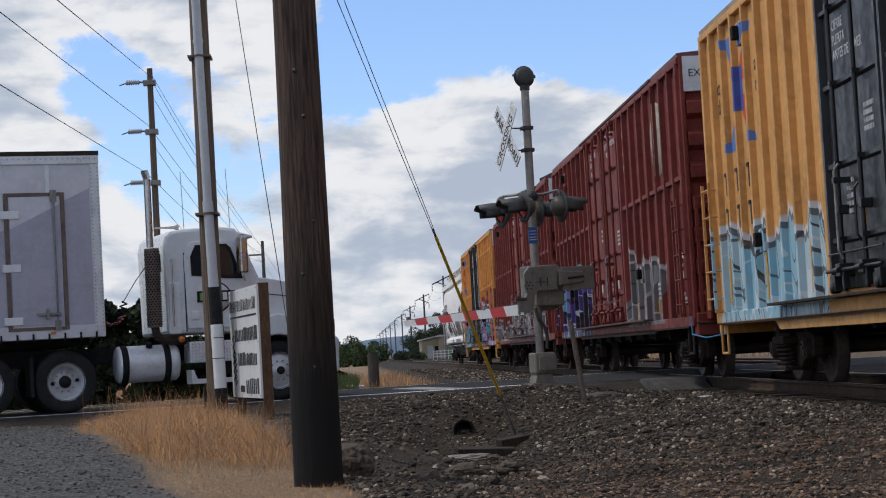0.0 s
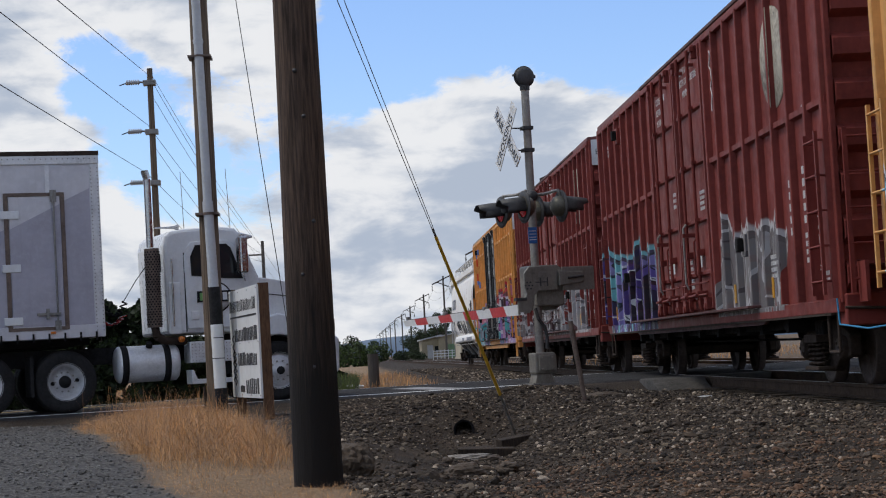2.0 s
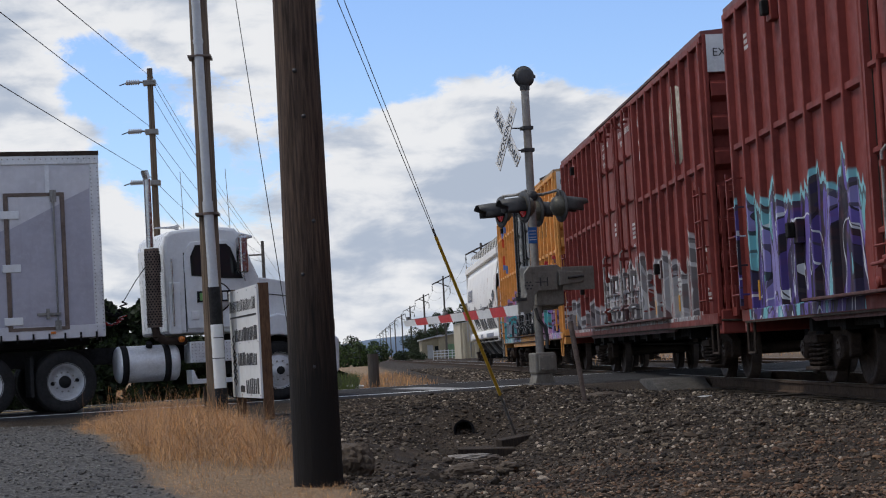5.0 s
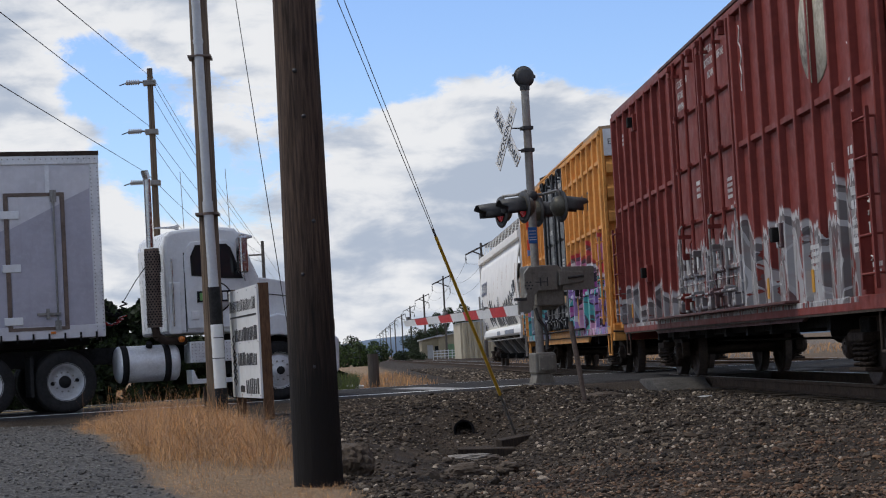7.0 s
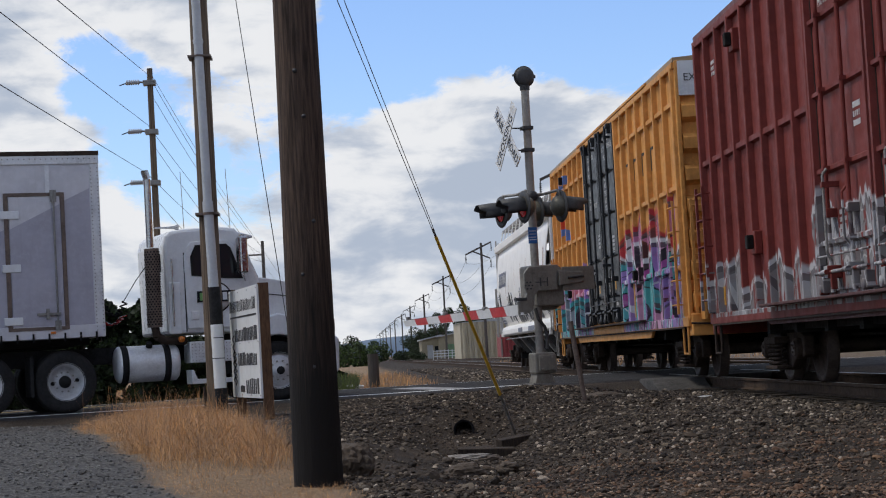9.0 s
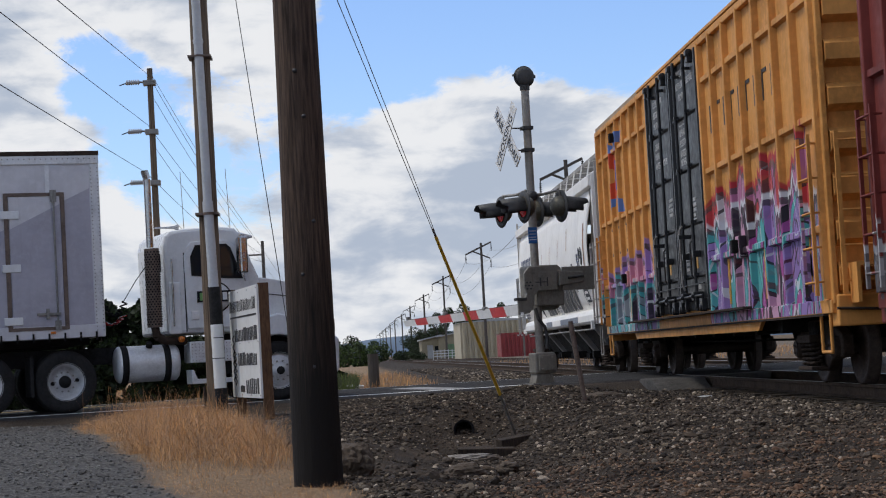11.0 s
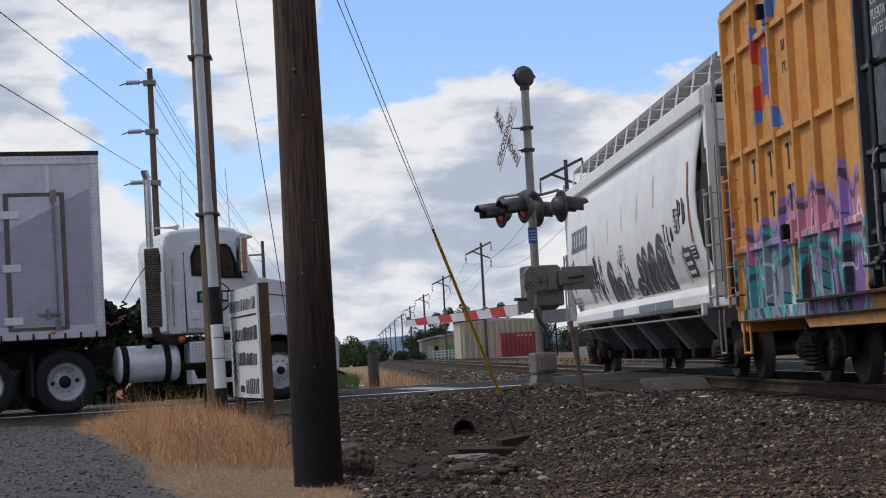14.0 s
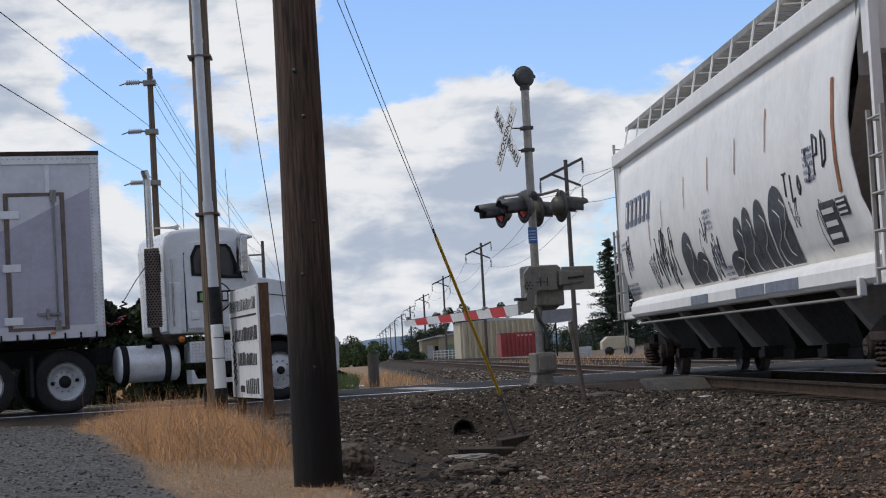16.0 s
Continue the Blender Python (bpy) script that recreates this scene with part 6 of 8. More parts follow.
def build_sign():
    s = thing("roadside_sign", pose(-1.25, 26.0, -0.15, 0, 0, 12.5), "white painted business sign board on brown timber posts", "sign")
    # board runs along local +y, faces -x
    part("board", MB().box(-0.015, 0.015, 0.0, 2.46, 0.32, 1.88), M_SIGNWHITE, s, bevel=0.004)
    for y in (0.0, 2.3):
        part("post", MB().box(0.016, 0.155, y, y + 0.09, -0.25, 1.9), M_LUMBER, s, bevel=0.006)

    def bars(y, z, w, h, n, nm="writing_bar", fill=(0.45, 0.68)):
        step = w / n
        for k in range(n):
            part(nm, MB().box(-0.021, -0.0145, y - k * step - step * random.uniform(*fill), y - k * step, z, z + h * random.uniform(0.8, 1.0)), M_INK, s)
    # script line, underline, three lines of lettering and a drawing: all as bars
    bars(2.4, 1.56, 2.3, 0.17, 24, fill=(0.2, 0.45))
    part("underline", MB().box(-0.02, -0.0145, 0.12, 2.38, 1.47, 1.495), M_INK, s)
    bars(2.02, 1.13, 1.95, 0.2, 15)
    bars(1.78, 0.78, 1.6, 0.19, 13)
    bars(1.7, 0.4, 0.4, 0.1, 5)
    bars(1.2, 0.38, 1.1, 0.23, 7)
    pts = [(-0.017, 2.18 + 0.08 * math.sin(k * 1.7), 0.55 + k * 0.032) for k in range(22)]
    part("drawing", MB().path(pts, 0.012, 5), M_INK, s)
    pts = [(-0.017, 2.05 + 0.1 * math.sin(k * 2.3 + 1), 0.5 + k * 0.03) for k in range(18)]
    part("drawing", MB().path(pts, 0.009, 5), M_INK, s)
    for y in (0.05, 0.8, 1.6, 2.4):
        for z in (0.36, 1.1, 1.84):
            part("screw", MB().box(-0.02, -0.0145, y - 0.01, y + 0.01, z - 0.01, z + 0.01), M_GREYSTEEL, s)


build_sign()


# ---- crossing signal with gate ----
def build_signal():
    steel = mat("weathered_mast_aluminium", (0.3, 0.28, 0.25), 0.55, 0.35, var=0.22, scale=3, streak=0.35, bump=0.1, bscale=25)
    dark = mat("faded_black_paint", (0.045, 0.045, 0.045), 0.65, var=0.35, scale=5)
    brass = mat("weathered_lamp_housing", (0.13, 0.12, 0.09), 0.45, 0.4, var=0.3, scale=6)
    cast = mat("cast_grey_housing", (0.21, 0.195, 0.165), 0.65, 0.2, var=0.22, scale=4, streak=0.4, bump=0.2, bscale=30)
    wht = mat("white_sign_sheeting", (0.66, 0.66, 0.65), 0.45, var=0.12, scale=5, streak=0.1)
    redt = mat("red_reflective_stripe", (0.5, 0.03, 0.03), 0.4, var=0.12, scale=5)
    bluet = mat("blue_notice_sign", (0.03, 0.14, 0.4), 0.45, var=0.1)
    lamp_red = mat("lit_red_roundel", (0.5, 0.015, 0.02), 0.2, var=0.15, emit=0.06)
    s = thing("crossing_signal", pose(3.02, 30.5, 0.13, 0, 0, 18.5), "grey railroad crossing signal mast with lowered gate arm", "crossing signal")
    part("mast", MB().tube((0, 0, 0.1), (0, 0, 4.75), 0.068, 0.066, n=24), steel, s)
    bs = MB().prism([(-0.16, 0.1), (0.2, 0.1), (0.22, 0.14), (0.22, 0.4), (0.18, 0.44), (-0.16, 0.44)], "Y", -0.16, 0.13)
    part("base_box", bs, cast, s, bevel=0.03)
    part("base_cover", MB().box(-0.11, 0.17, -0.19, -0.16, 0.14, 0.4), cast, s, bevel=0.025)
    for x, z in ((-0.06, 0.18), (0.12, 0.18), (-0.06, 0.36), (0.12, 0.36)):
        part("bolt", MB().tube((x, -0.205, z), (x, -0.18, z), 0.016, n=6), steel, s)
    part("base_flange", MB().prism([(-0.17, -0.05), (0.17, -0.05), (0.13, 0.1), (-0.13, 0.1)], "Y", -0.13, 0.13), cast, s, bevel=0.01)
    part("foundation", MB().box(-0.26, 0.26, -0.26, 0.26, -0.4, -0.05), mat("mast_concrete", (0.2, 0.19, 0.18), 0.9, var=0.3, bump=0.4), s)
    # bell
    bell = MB().lathe([(0, -0.075), (0.1, -0.07), (0.155, -0.045), (0.165, 0.0), (0.155, 0.05), (0.1, 0.075), (0, 0.08)], (-0.0, 0, 4.92), "Y", 28)
    part("bell", bell, dark, s, "dark round crossing bell")
    part("bell_rim", MB().lathe([(0.168, -0.02), (0.178, -0.01), (0.178, 0.015), (0.168, 0.02)], (0, 0, 4.92), "Y", 28).box(-0.2, -0.14, -0.03, 0.03, 4.93, 4.96).box(0.16, 0.195, -0.02, 0.02, 4.9, 4.95), dark, s)
    part("bell_neck", MB().tube((0, 0, 4.7), (0, 0, 4.78), 0.08, n=20), dark, s)
    # crossbuck: faces oncoming traffic (-x)
    cb = part("crossbuck", MB().box(-0.012, 0.012, -0.61, 0.61, -0.115, 0.115, Matrix.Translation((-0.36, 0, 3.95)) @ Matrix.Rotation(radians(49), 4, "X")), wht, s, "white crossed boards lettered RAILROAD CROSSING", bevel=0.004)
    part("crossbuck_board", MB().box(-0.006, 0.006, -0.61, 0.61, -0.115, 0.115, Matrix.Translation((-0.38, 0, 3.95)) @ Matrix.Rotation(radians(-49), 4, "X")), wht, cb, bevel=0.003)
    face = pose(0, 0, 0, 90, 0, -90)
    # one board reads CROSSING rising to the reader's right, the other RAIL - ROAD falling
    R1 = Matrix.Translation((-0.388, 0, 3.95)) @ Matrix.Rotation(radians(-49), 4, "X") @ face
    R2 = Matrix.Translation((-0.376, 0, 3.95)) @ Matrix.Rotation(radians(49), 4, "X") @ face
    words("crossbuck_text", "CROSSING", 0.2, R1 @ Matrix.Translation((-0.56, -0.07, 0)), M_INK, cb, squeeze=1.02)
    words("crossbuck_text", "RAIL", 0.2, R2 @ Matrix.Translation((-0.56, -0.07, 0)), M_INK, cb)
    words("crossbuck_text", "ROAD", 0.2, R2 @ Matrix.Translation((0.1, -0.07, 0)), M_INK, cb, squeeze=0.85)
    for z in (3.72, 4.08):
        part("clamp", MB().box(-0.1, 0.08, -0.08, 0.08, z - 0.03, z + 0.03).tube((-0.35, 0, z), (-0.08, 0, z), 0.014, n=6), dark, s, bevel=0.008)
    # lamps on cross arms
    part("lamp_junction", MB().lathe([(0.0, -0.12), (0.06, -0.115), (0.085, -0.08), (0.085, 0.05), (0.0, 0.06)], (0, 0, 2.97), "Y", 20), dark, s)
    for side, x in ((-1, -0.33), (1, 0.30)):
        part("cross_arm", MB().path([(0, 0, 2.99), (x * 0.75, 0, 3.0), (x * 0.9, -0.46, 3.02), (x, -0.47, 2.93)], 0.024, 8).path([(x * 0.75, 0, 3.0), (x * 0.9, 0.46, 3.02), (x, 0.47, 2.93)], 0.024, 8), steel, s)
        for y in (-0.46, 0.46):
            lm = part("flasher", MB().lathe([(0.0, x - side * 0.16), (0.08, x - side * 0.155), (0.15, x - side * 0.1), (0.17, x), (0.17, x + side * 0.04)], (0, y, 2.76), "X", 28), brass, s, "round flashing-light housing")
            part("background_disc", MB().lathe([(0.17, x - side * 0.005), (0.255, x + side * 0.0), (0.26, x + side * 0.012), (0.255, x + side * 0.02), (0.17, x + side * 0.02)], (0, y, 2.76), "X", 36), dark, lm)
            part("lens", MB().lathe([(0.0, x + side * 0.06), (0.1, x + side * 0.052), (0.16, x + side * 0.025)], (0, y, 2.76), "X", 28), lamp_red, lm, "red lens")
            hb, nn = MB(), 18
            V = []
            for k, (d, r) in enumerate(((0.02, 0.17), (0.2, 0.165), (0.44, 0.15))):
                for i in range(nn + 1):
                    a = radians(-25 + 230 * i / nn)
                    V.append((x + side * (d if 3 < i < nn - 3 or k < 2 else d - 0.1), y + r * math.cos(a), 2.76 + r * math.sin(a) - d * 0.06))
            hb.add(V, [(k * (nn + 1) + i, k * (nn + 1) + i + 1, (k + 1) * (nn + 1) + i + 1, (k + 1) * (nn + 1) + i) for k in range(2) for i in range(nn)], True)
            hood = part("hood", hb, dark, lm)
            hood.modifiers.new("thick", "SOLIDIFY").thickness = 0.008
    # notice
    n = part("notice", MB().box(-0.13, 0.02, -0.1, -0.088, 2.2, 2.46).box(-0.07, -0.03, -0.09, -0.04, 2.3, 2.36), bluet, s, "small blue notice plate")
    for z in (2.4, 2.35, 2.3, 2.26):
        part("notice_line", MB().box(-0.115, 0.005, -0.105, -0.099, z - 0.006, z + 0.006), wht, n)
    # gate mechanism
    part("mechanism", MB().prism([(-0.1, 1.2), (-0.06, 1.14), (0.34, 1.12), (0.47, 1.22), (0.47, 1.8), (0.4, 1.85), (-0.1, 1.85)], "Y", 0.0, 0.44), cast, s, "cast grey gate mechanism box", bevel=0.035)
    part("mechanism_cover", MB().box(-0.06, 0.44, -0.12, 0.03, 1.18, 1.76), cast, s, bevel=0.03)
    arm = part("arm_bracket", MB().prism([(-0.29, 1.5), (-0.29, 1.72), (-0.2, 1.82), (0.29, 1.84), (0.29, 1.43), (-0.06, 1.43), (-0.12, 1.36), (-0.14, 1.2), (-0.22, 1.08), (-0.42, 1.06), (-0.42, 1.27), (-0.3, 1.3), (-0.26, 1.4)], "Y", -0.2, -0.15), cast, s, "pivoting gate arm support", bevel=0.012)
    for k in range(7):
        a = k * math.pi / 3
        r = 0.06 if k < 6 else 0
        part("bolt", MB().tube((-0.22 + r * math.cos(a), -0.215, 1.52 + r * math.sin(a)), (-0.22 + r * math.cos(a), -0.19, 1.52 + r * math.sin(a)), 0.014, n=6), dark, arm)
    part("bracket_slot", MB().box(-0.02, 0.0, -0.206, -0.19, 1.5, 1.64).box(0.1, 0.12, -0.206, -0.19, 1.5, 1.64).box(-0.1, 0.12, -0.206, -0.19, 1.56, 1.575), dark, arm)
    part("arm_clamp", MB().box(-0.46, -0.27, -0.22, -0.12, 1.28, 1.33), dark, arm, bevel=0.006)
    cw = part("counterweight", MB().box(0.38, 0.95, -0.2, -0.16, 1.42, 1.8), cast, s, "counterweight plate", bevel=0.01)
    part("counterweight_arm", MB().prism([(0.3, 1.5), (0.72, 1.54), (0.76, 1.62), (0.72, 1.72), (0.3, 1.74)], "Y", -0.25, -0.2), cast, cw, bevel=0.015)
    part("counterweight_bolts", MB().tube((0.45, -0.28, 1.62), (0.72, -0.28, 1.64), 0.02, n=8), dark, cw)
    part("hose", MB().path([(-0.06, -0.05, 1.15), (-0.04, -0.1, 0.98), (0.06, -0.1, 0.85), (0.1, -0.09, 0.7), (0.08, -0.1, 0.5)], 0.028, 8), dark, s)
    # striped arm across the lane
    a0, a1 = Vector((-0.36, -0.17, 1.14)), Vector((-0.42, 5.05, 1.10))
    n = 9
    for k in range(n):
        p, q = a0.lerp(a1, k / n), a0.lerp(a1, (k + 1) / n)
        h0, h1 = 0.085 - 0.03 * k / n, 0.085 - 0.03 * (k + 1) / n
        sl = 0.06
        V = [(p.x - 0.03, p.y + sl, p.z + h0), (p.x - 0.03, p.y - sl, p.z - h0), (q.x - 0.03, q.y - sl, q.z - h1), (q.x - 0.03, q.y + sl, q.z + h1)]
        V += [(x + 0.05, y, z) for x, y, z in V]
        part("arm_stripe", MB().add(V, [(0, 1, 2, 3), (7, 6, 5, 4), (0, 3, 7, 4), (1, 5, 6, 2), (0, 4, 5, 1), (3, 2, 6, 7)]), wht if k % 2 == 0 else redt, arm)
    for u in (0.28, 0.62, 0.97):
        p = a0.lerp(a1, u)
        part("arm_lamp", MB().box(p.x - 0.04, p.x + 0.03, p.y - 0.05, p.y + 0.05, p.z + 0.06, p.z + 0.12), M_GREYSTEEL, arm, bevel=0.012)
    part("arm_cable", MB().path([a0 + Vector((0.03, 0, 0.09)), a0.lerp(a1, 0.3) + Vector((0.03, 0, 0.085)), a0.lerp(a1, 0.62) + Vector((0.03, 0, 0.075)), a1 + Vector((0.03, 0, 0.06))], 0.008, 5), M_WIRE, arm)


build_signal()

p = thing("marker_post", pose(3.26, 27.0, -0.12), "leaning galvanised steel marker post with a grey plate edge", "post")
part("post", MB().tube((0.03, 0, -0.15), (-0.13, 0.0, 1.12), 0.036, n=14), M_RUSTYSTEEL, p)
part("plate", MB().prism([(-0.09, 0.55), (-0.03, 0.55), (-0.1, 1.08), (-0.16, 1.08)], "Y", 0.04, 0.05), M_GREYSTEEL, p)


# ---- loose ground cover ----
def rand_rot(n, rng):
    q = rng.normal(size=(n, 4))
    q /= np.linalg.norm(q, axis=1)[:, None]
    w, x, y, z = q.T
    return np.stack([1 - 2 * (y * y + z * z), 2 * (x * y - z * w), 2 * (x * z + y * w), 2 * (x * y + z * w), 1 - 2 * (x * x + z * z), 2 * (y * z - x * w), 2 * (x * z - y * w), 2 * (y * z + x * w), 1 - 2 * (x * x + y * y)], -1).reshape(n, 3, 3)


G = (1 + 5 ** 0.5) / 2
ICO_V = np.array([(-1, G, 0), (1, G, 0), (-1, -G, 0), (1, -G, 0), (0, -1, G), (0, 1, G), (0, -1, -G), (0, 1, -G), (G, 0, -1), (G, 0, 1), (-G, 0, -1), (-G, 0, 1)]) / 1.9
ICO_F = np.array([(0, 11, 5), (0, 5, 1), (0, 1, 7), (0, 7, 10), (0, 10, 11), (1, 5, 9), (5, 11, 4), (11, 10, 2), (10, 7, 6), (7, 1, 8), (3, 9, 4), (3, 4, 2), (3, 2, 6), (3, 6, 8), (3, 8, 9), (4, 9, 5), (2, 4, 11), (6, 2, 10), (8, 6, 7), (9, 8, 1)])


def ground_at(x, y):
    """Ground with its small unevenness, as the sheet has it."""
    z = ground_z(x, y)
    _, v = road_uv(x, y)
    calm = (sstep(-0.9, -1.6, v) + sstep(7.6, 8.4, v)) * (1 - 0.7 * sstep(2.6, 2.0, abs(x - TRACK_X)))
    r = np.array([noise.noise((a * 0.9, c * 0.9, 0)) * 0.07 + noise.noise((a * 3, c * 3, 7)) * 0.03 for a, c in zip(x, y)])
    return z + r * calm


def rocks(name, x, y, size, material, label, rng, sink=0.25, flat=0.7):
    n = len(x)
    z = ground_at(x, y)
    sc = size[:, None] * np.stack([rng.uniform(0.75, 1.5, n), rng.uniform(0.65, 1.1, n), rng.uniform(0.5, 0.9, n)], -1)
    V = ICO_V[None] * (1 + rng.uniform(-0.28, 0.28, (n, 12, 1))) * sc[:, None, :]
    V = np.einsum("nij,nkj->nki", rand_rot(n, rng), V)
    V[:, :, 2] *= flat
    V += np.stack([x, y, z + size * (0.5 - sink)], -1)[:, None, :]
    F = (ICO_F[None] + 12 * np.arange(n)[:, None, None]).reshape(-1, 3)
    ob = part(name, raw_mesh(name, V.reshape(-1, 3), F), material)
    return tagged(ob, label, "gravel", kind="stuff")


def stone_mat(name, stops):
    m = mat(name, (0.1, 0.1, 0.1), 0.9, var=0.2, scale=25, bump=0.4, bscale=90, spec=0.25)
    nt = m.node_tree
    N, L = nt.nodes.new, nt.links.new
    b = nt.nodes["Principled BSDF"]
    old = b.inputs["Base Color"].links[0].from_socket
    ge, r = N("ShaderNodeNewGeometry"), N("ShaderNodeValToRGB")
    el = r.color_ramp.elements
    while len(el) < len(stops):
        el.new(0.5)
    for e, (p, c) in zip(el, stops):
        e.position, e.color = p, (*c, 1)
    L(ge.outputs["Random Per Island"], r.inputs[0])
    x = N("ShaderNodeMix")
    x.data_type, x.blend_type = "RGBA", "MULTIPLY"
    x.inputs[0].default_value = 1.0
    g = N("ShaderNodeMix")
    g.data_type, g.blend_type = "RGBA", "MULTIPLY"
    g.inputs[0].default_value = 1.0
    L(old, g.inputs[6])
    g.inputs[7].default_value = (10, 10, 10, 1)
    L(r.outputs[0], x.inputs[6])
    L(g.outputs[2], x.inputs[7])
    L(x.outputs[2], b.inputs["Base Color"])
    return m


def build_ballast():
    rng = np.random.default_rng(5)
    dark = stone_mat("dark_ballast_stone", [(0.0, (0.022, 0.0175, 0.014)), (0.35, (0.05, 0.039, 0.03)), (0.6, (0.085, 0.062, 0.044)), (0.8, (0.1, 0.083, 0.064)), (0.93, (0.2, 0.155, 0.11)), (1.0, (0.45, 0.38, 0.3))])
    brown = stone_mat("brown_gravel_stone", [(0.0, (0.042, 0.033, 0.026)), (0.3, (0.085, 0.06, 0.044)), (0.5, (0.16, 0.09, 0.055)), (0.7, (0.11, 0.094, 0.076)), (0.9, (0.22, 0.13, 0.075)), (1.0, (0.4, 0.33, 0.26))])
    n = 84000
    x, y = rng.uniform(-0.4, 5.75, n), 9.0 + 24 * rng.uniform(size=n) ** 1.25
    _, v = road_uv(x, y)
    fore = sstep(20, 13, y) * sstep(0.3, 1.6, x)                     # rounder brown gravel close to the camera
    bare = np.maximum(np.exp(-((x - 0.5) / 0.9) ** 2 - ((y - 18) / 5.0) ** 2) * 0.93, np.exp(-((x - 1.5) / 0.8) ** 2 - ((y - 23.2) / 2.2) ** 2) * 0.97)
    keep = (v < -0.85) & (rng.uniform(size=n) > bare) & (straw_weight(x, y) < 0.4) & (np.abs(x - 2.07) + np.abs(y - 24.8) > 0.15)
    size = 0.008 + 0.02 * rng.uniform(size=n) ** 1.7
    size = size * np.where(rng.uniform(size=n) > 0.965, 2.0, 1.0)
    k = keep & (rng.uniform(size=n) < fore)
    rocks("gravel", x[k], y[k], size[k] * 0.8, brown, "brown and grey pebbles of the ballast slope", rng)
    k2 = keep & ~k
    rocks("ballast", x[k2], y[k2], size[k2], dark, "dark crushed railway ballast stones", rng)
    n = 900
    x, y = rng.uniform(-0.2, 5.6, n), 15 + 17 * rng.uniform(size=n)
    _, v = road_uv(x, y)
    k = (v < -1.0) & (straw_weight(x, y) < 0.3)
    rocks("rubble", x[k], y[k], rng.uniform(0.02, 0.05, n)[k], dark, "larger dark angular stones in the ballast", rng, sink=0.35)
    n = 9000
    x, y = rng.uniform(2.9, 5.7, n), 40 + 60 * rng.uniform(size=n) ** 1.4
    _, v = road_uv(x, y)
    k = v > 7.9
    rocks("ballast", x[k], y[k], rng.uniform(0.03, 0.06, n)[k], dark, "dark crushed railway ballast stones", rng)
    n = 7000
    x, y = rng.uniform(-5.5, -0.9, n), rng.uniform(12, 29, n)
    k = (straw_weight(x, y) < 0.25)
    rocks("lot_gravel", x[k], y[k], rng.uniform(0.008, 0.02, n)[k], stone_mat("grey_lot_stone", [(0.0, (0.07, 0.068, 0.066)), (0.6, (0.12, 0.116, 0.11)), (1.0, (0.2, 0.195, 0.185))]), "fine grey gravel of the lot", rng, sink=0.3)


def blades(name, x, y, z, hgt, wid, material, label, rng, bend=0.5, cat="grass"):
    """Thin bent blades, three quads and a tip each."""
    n = len(x)
    a = rng.uniform(0, 2 * np.pi, n)
    lean = rng.uniform(0.05, bend, n) * hgt
    dx, dy = np.cos(a), np.sin(a)
    ts = np.array([0, 0.35, 0.7, 1.0])
    ws = np.array([1.0, 0.8, 0.5, 0.12])
    V = np.zeros((n, 8, 3))
    for j, (t, w) in enumerate(zip(ts, ws)):
        cx, cy, cz = x + dx * lean * t ** 2, y + dy * lean * t ** 2, z + hgt * t * (1 - 0.15 * t * lean / hgt)
        V[:, 2 * j] = np.stack([cx - dy * wid * w, cy + dx * wid * w, cz], -1)
        V[:, 2 * j + 1] = np.stack([cx + dy * wid * w, cy - dx * wid * w, cz], -1)
    f = np.array([(0, 1, 3, 2), (2, 3, 5, 4), (4, 5, 7, 6)])
    F = (f[None] + 8 * np.arange(n)[:, None, None]).reshape(-1, 4)
    ob = part(name, raw_mesh(name, V.reshape(-1, 3), F, False), material)
    return tagged(ob, label, cat, kind="stuff")


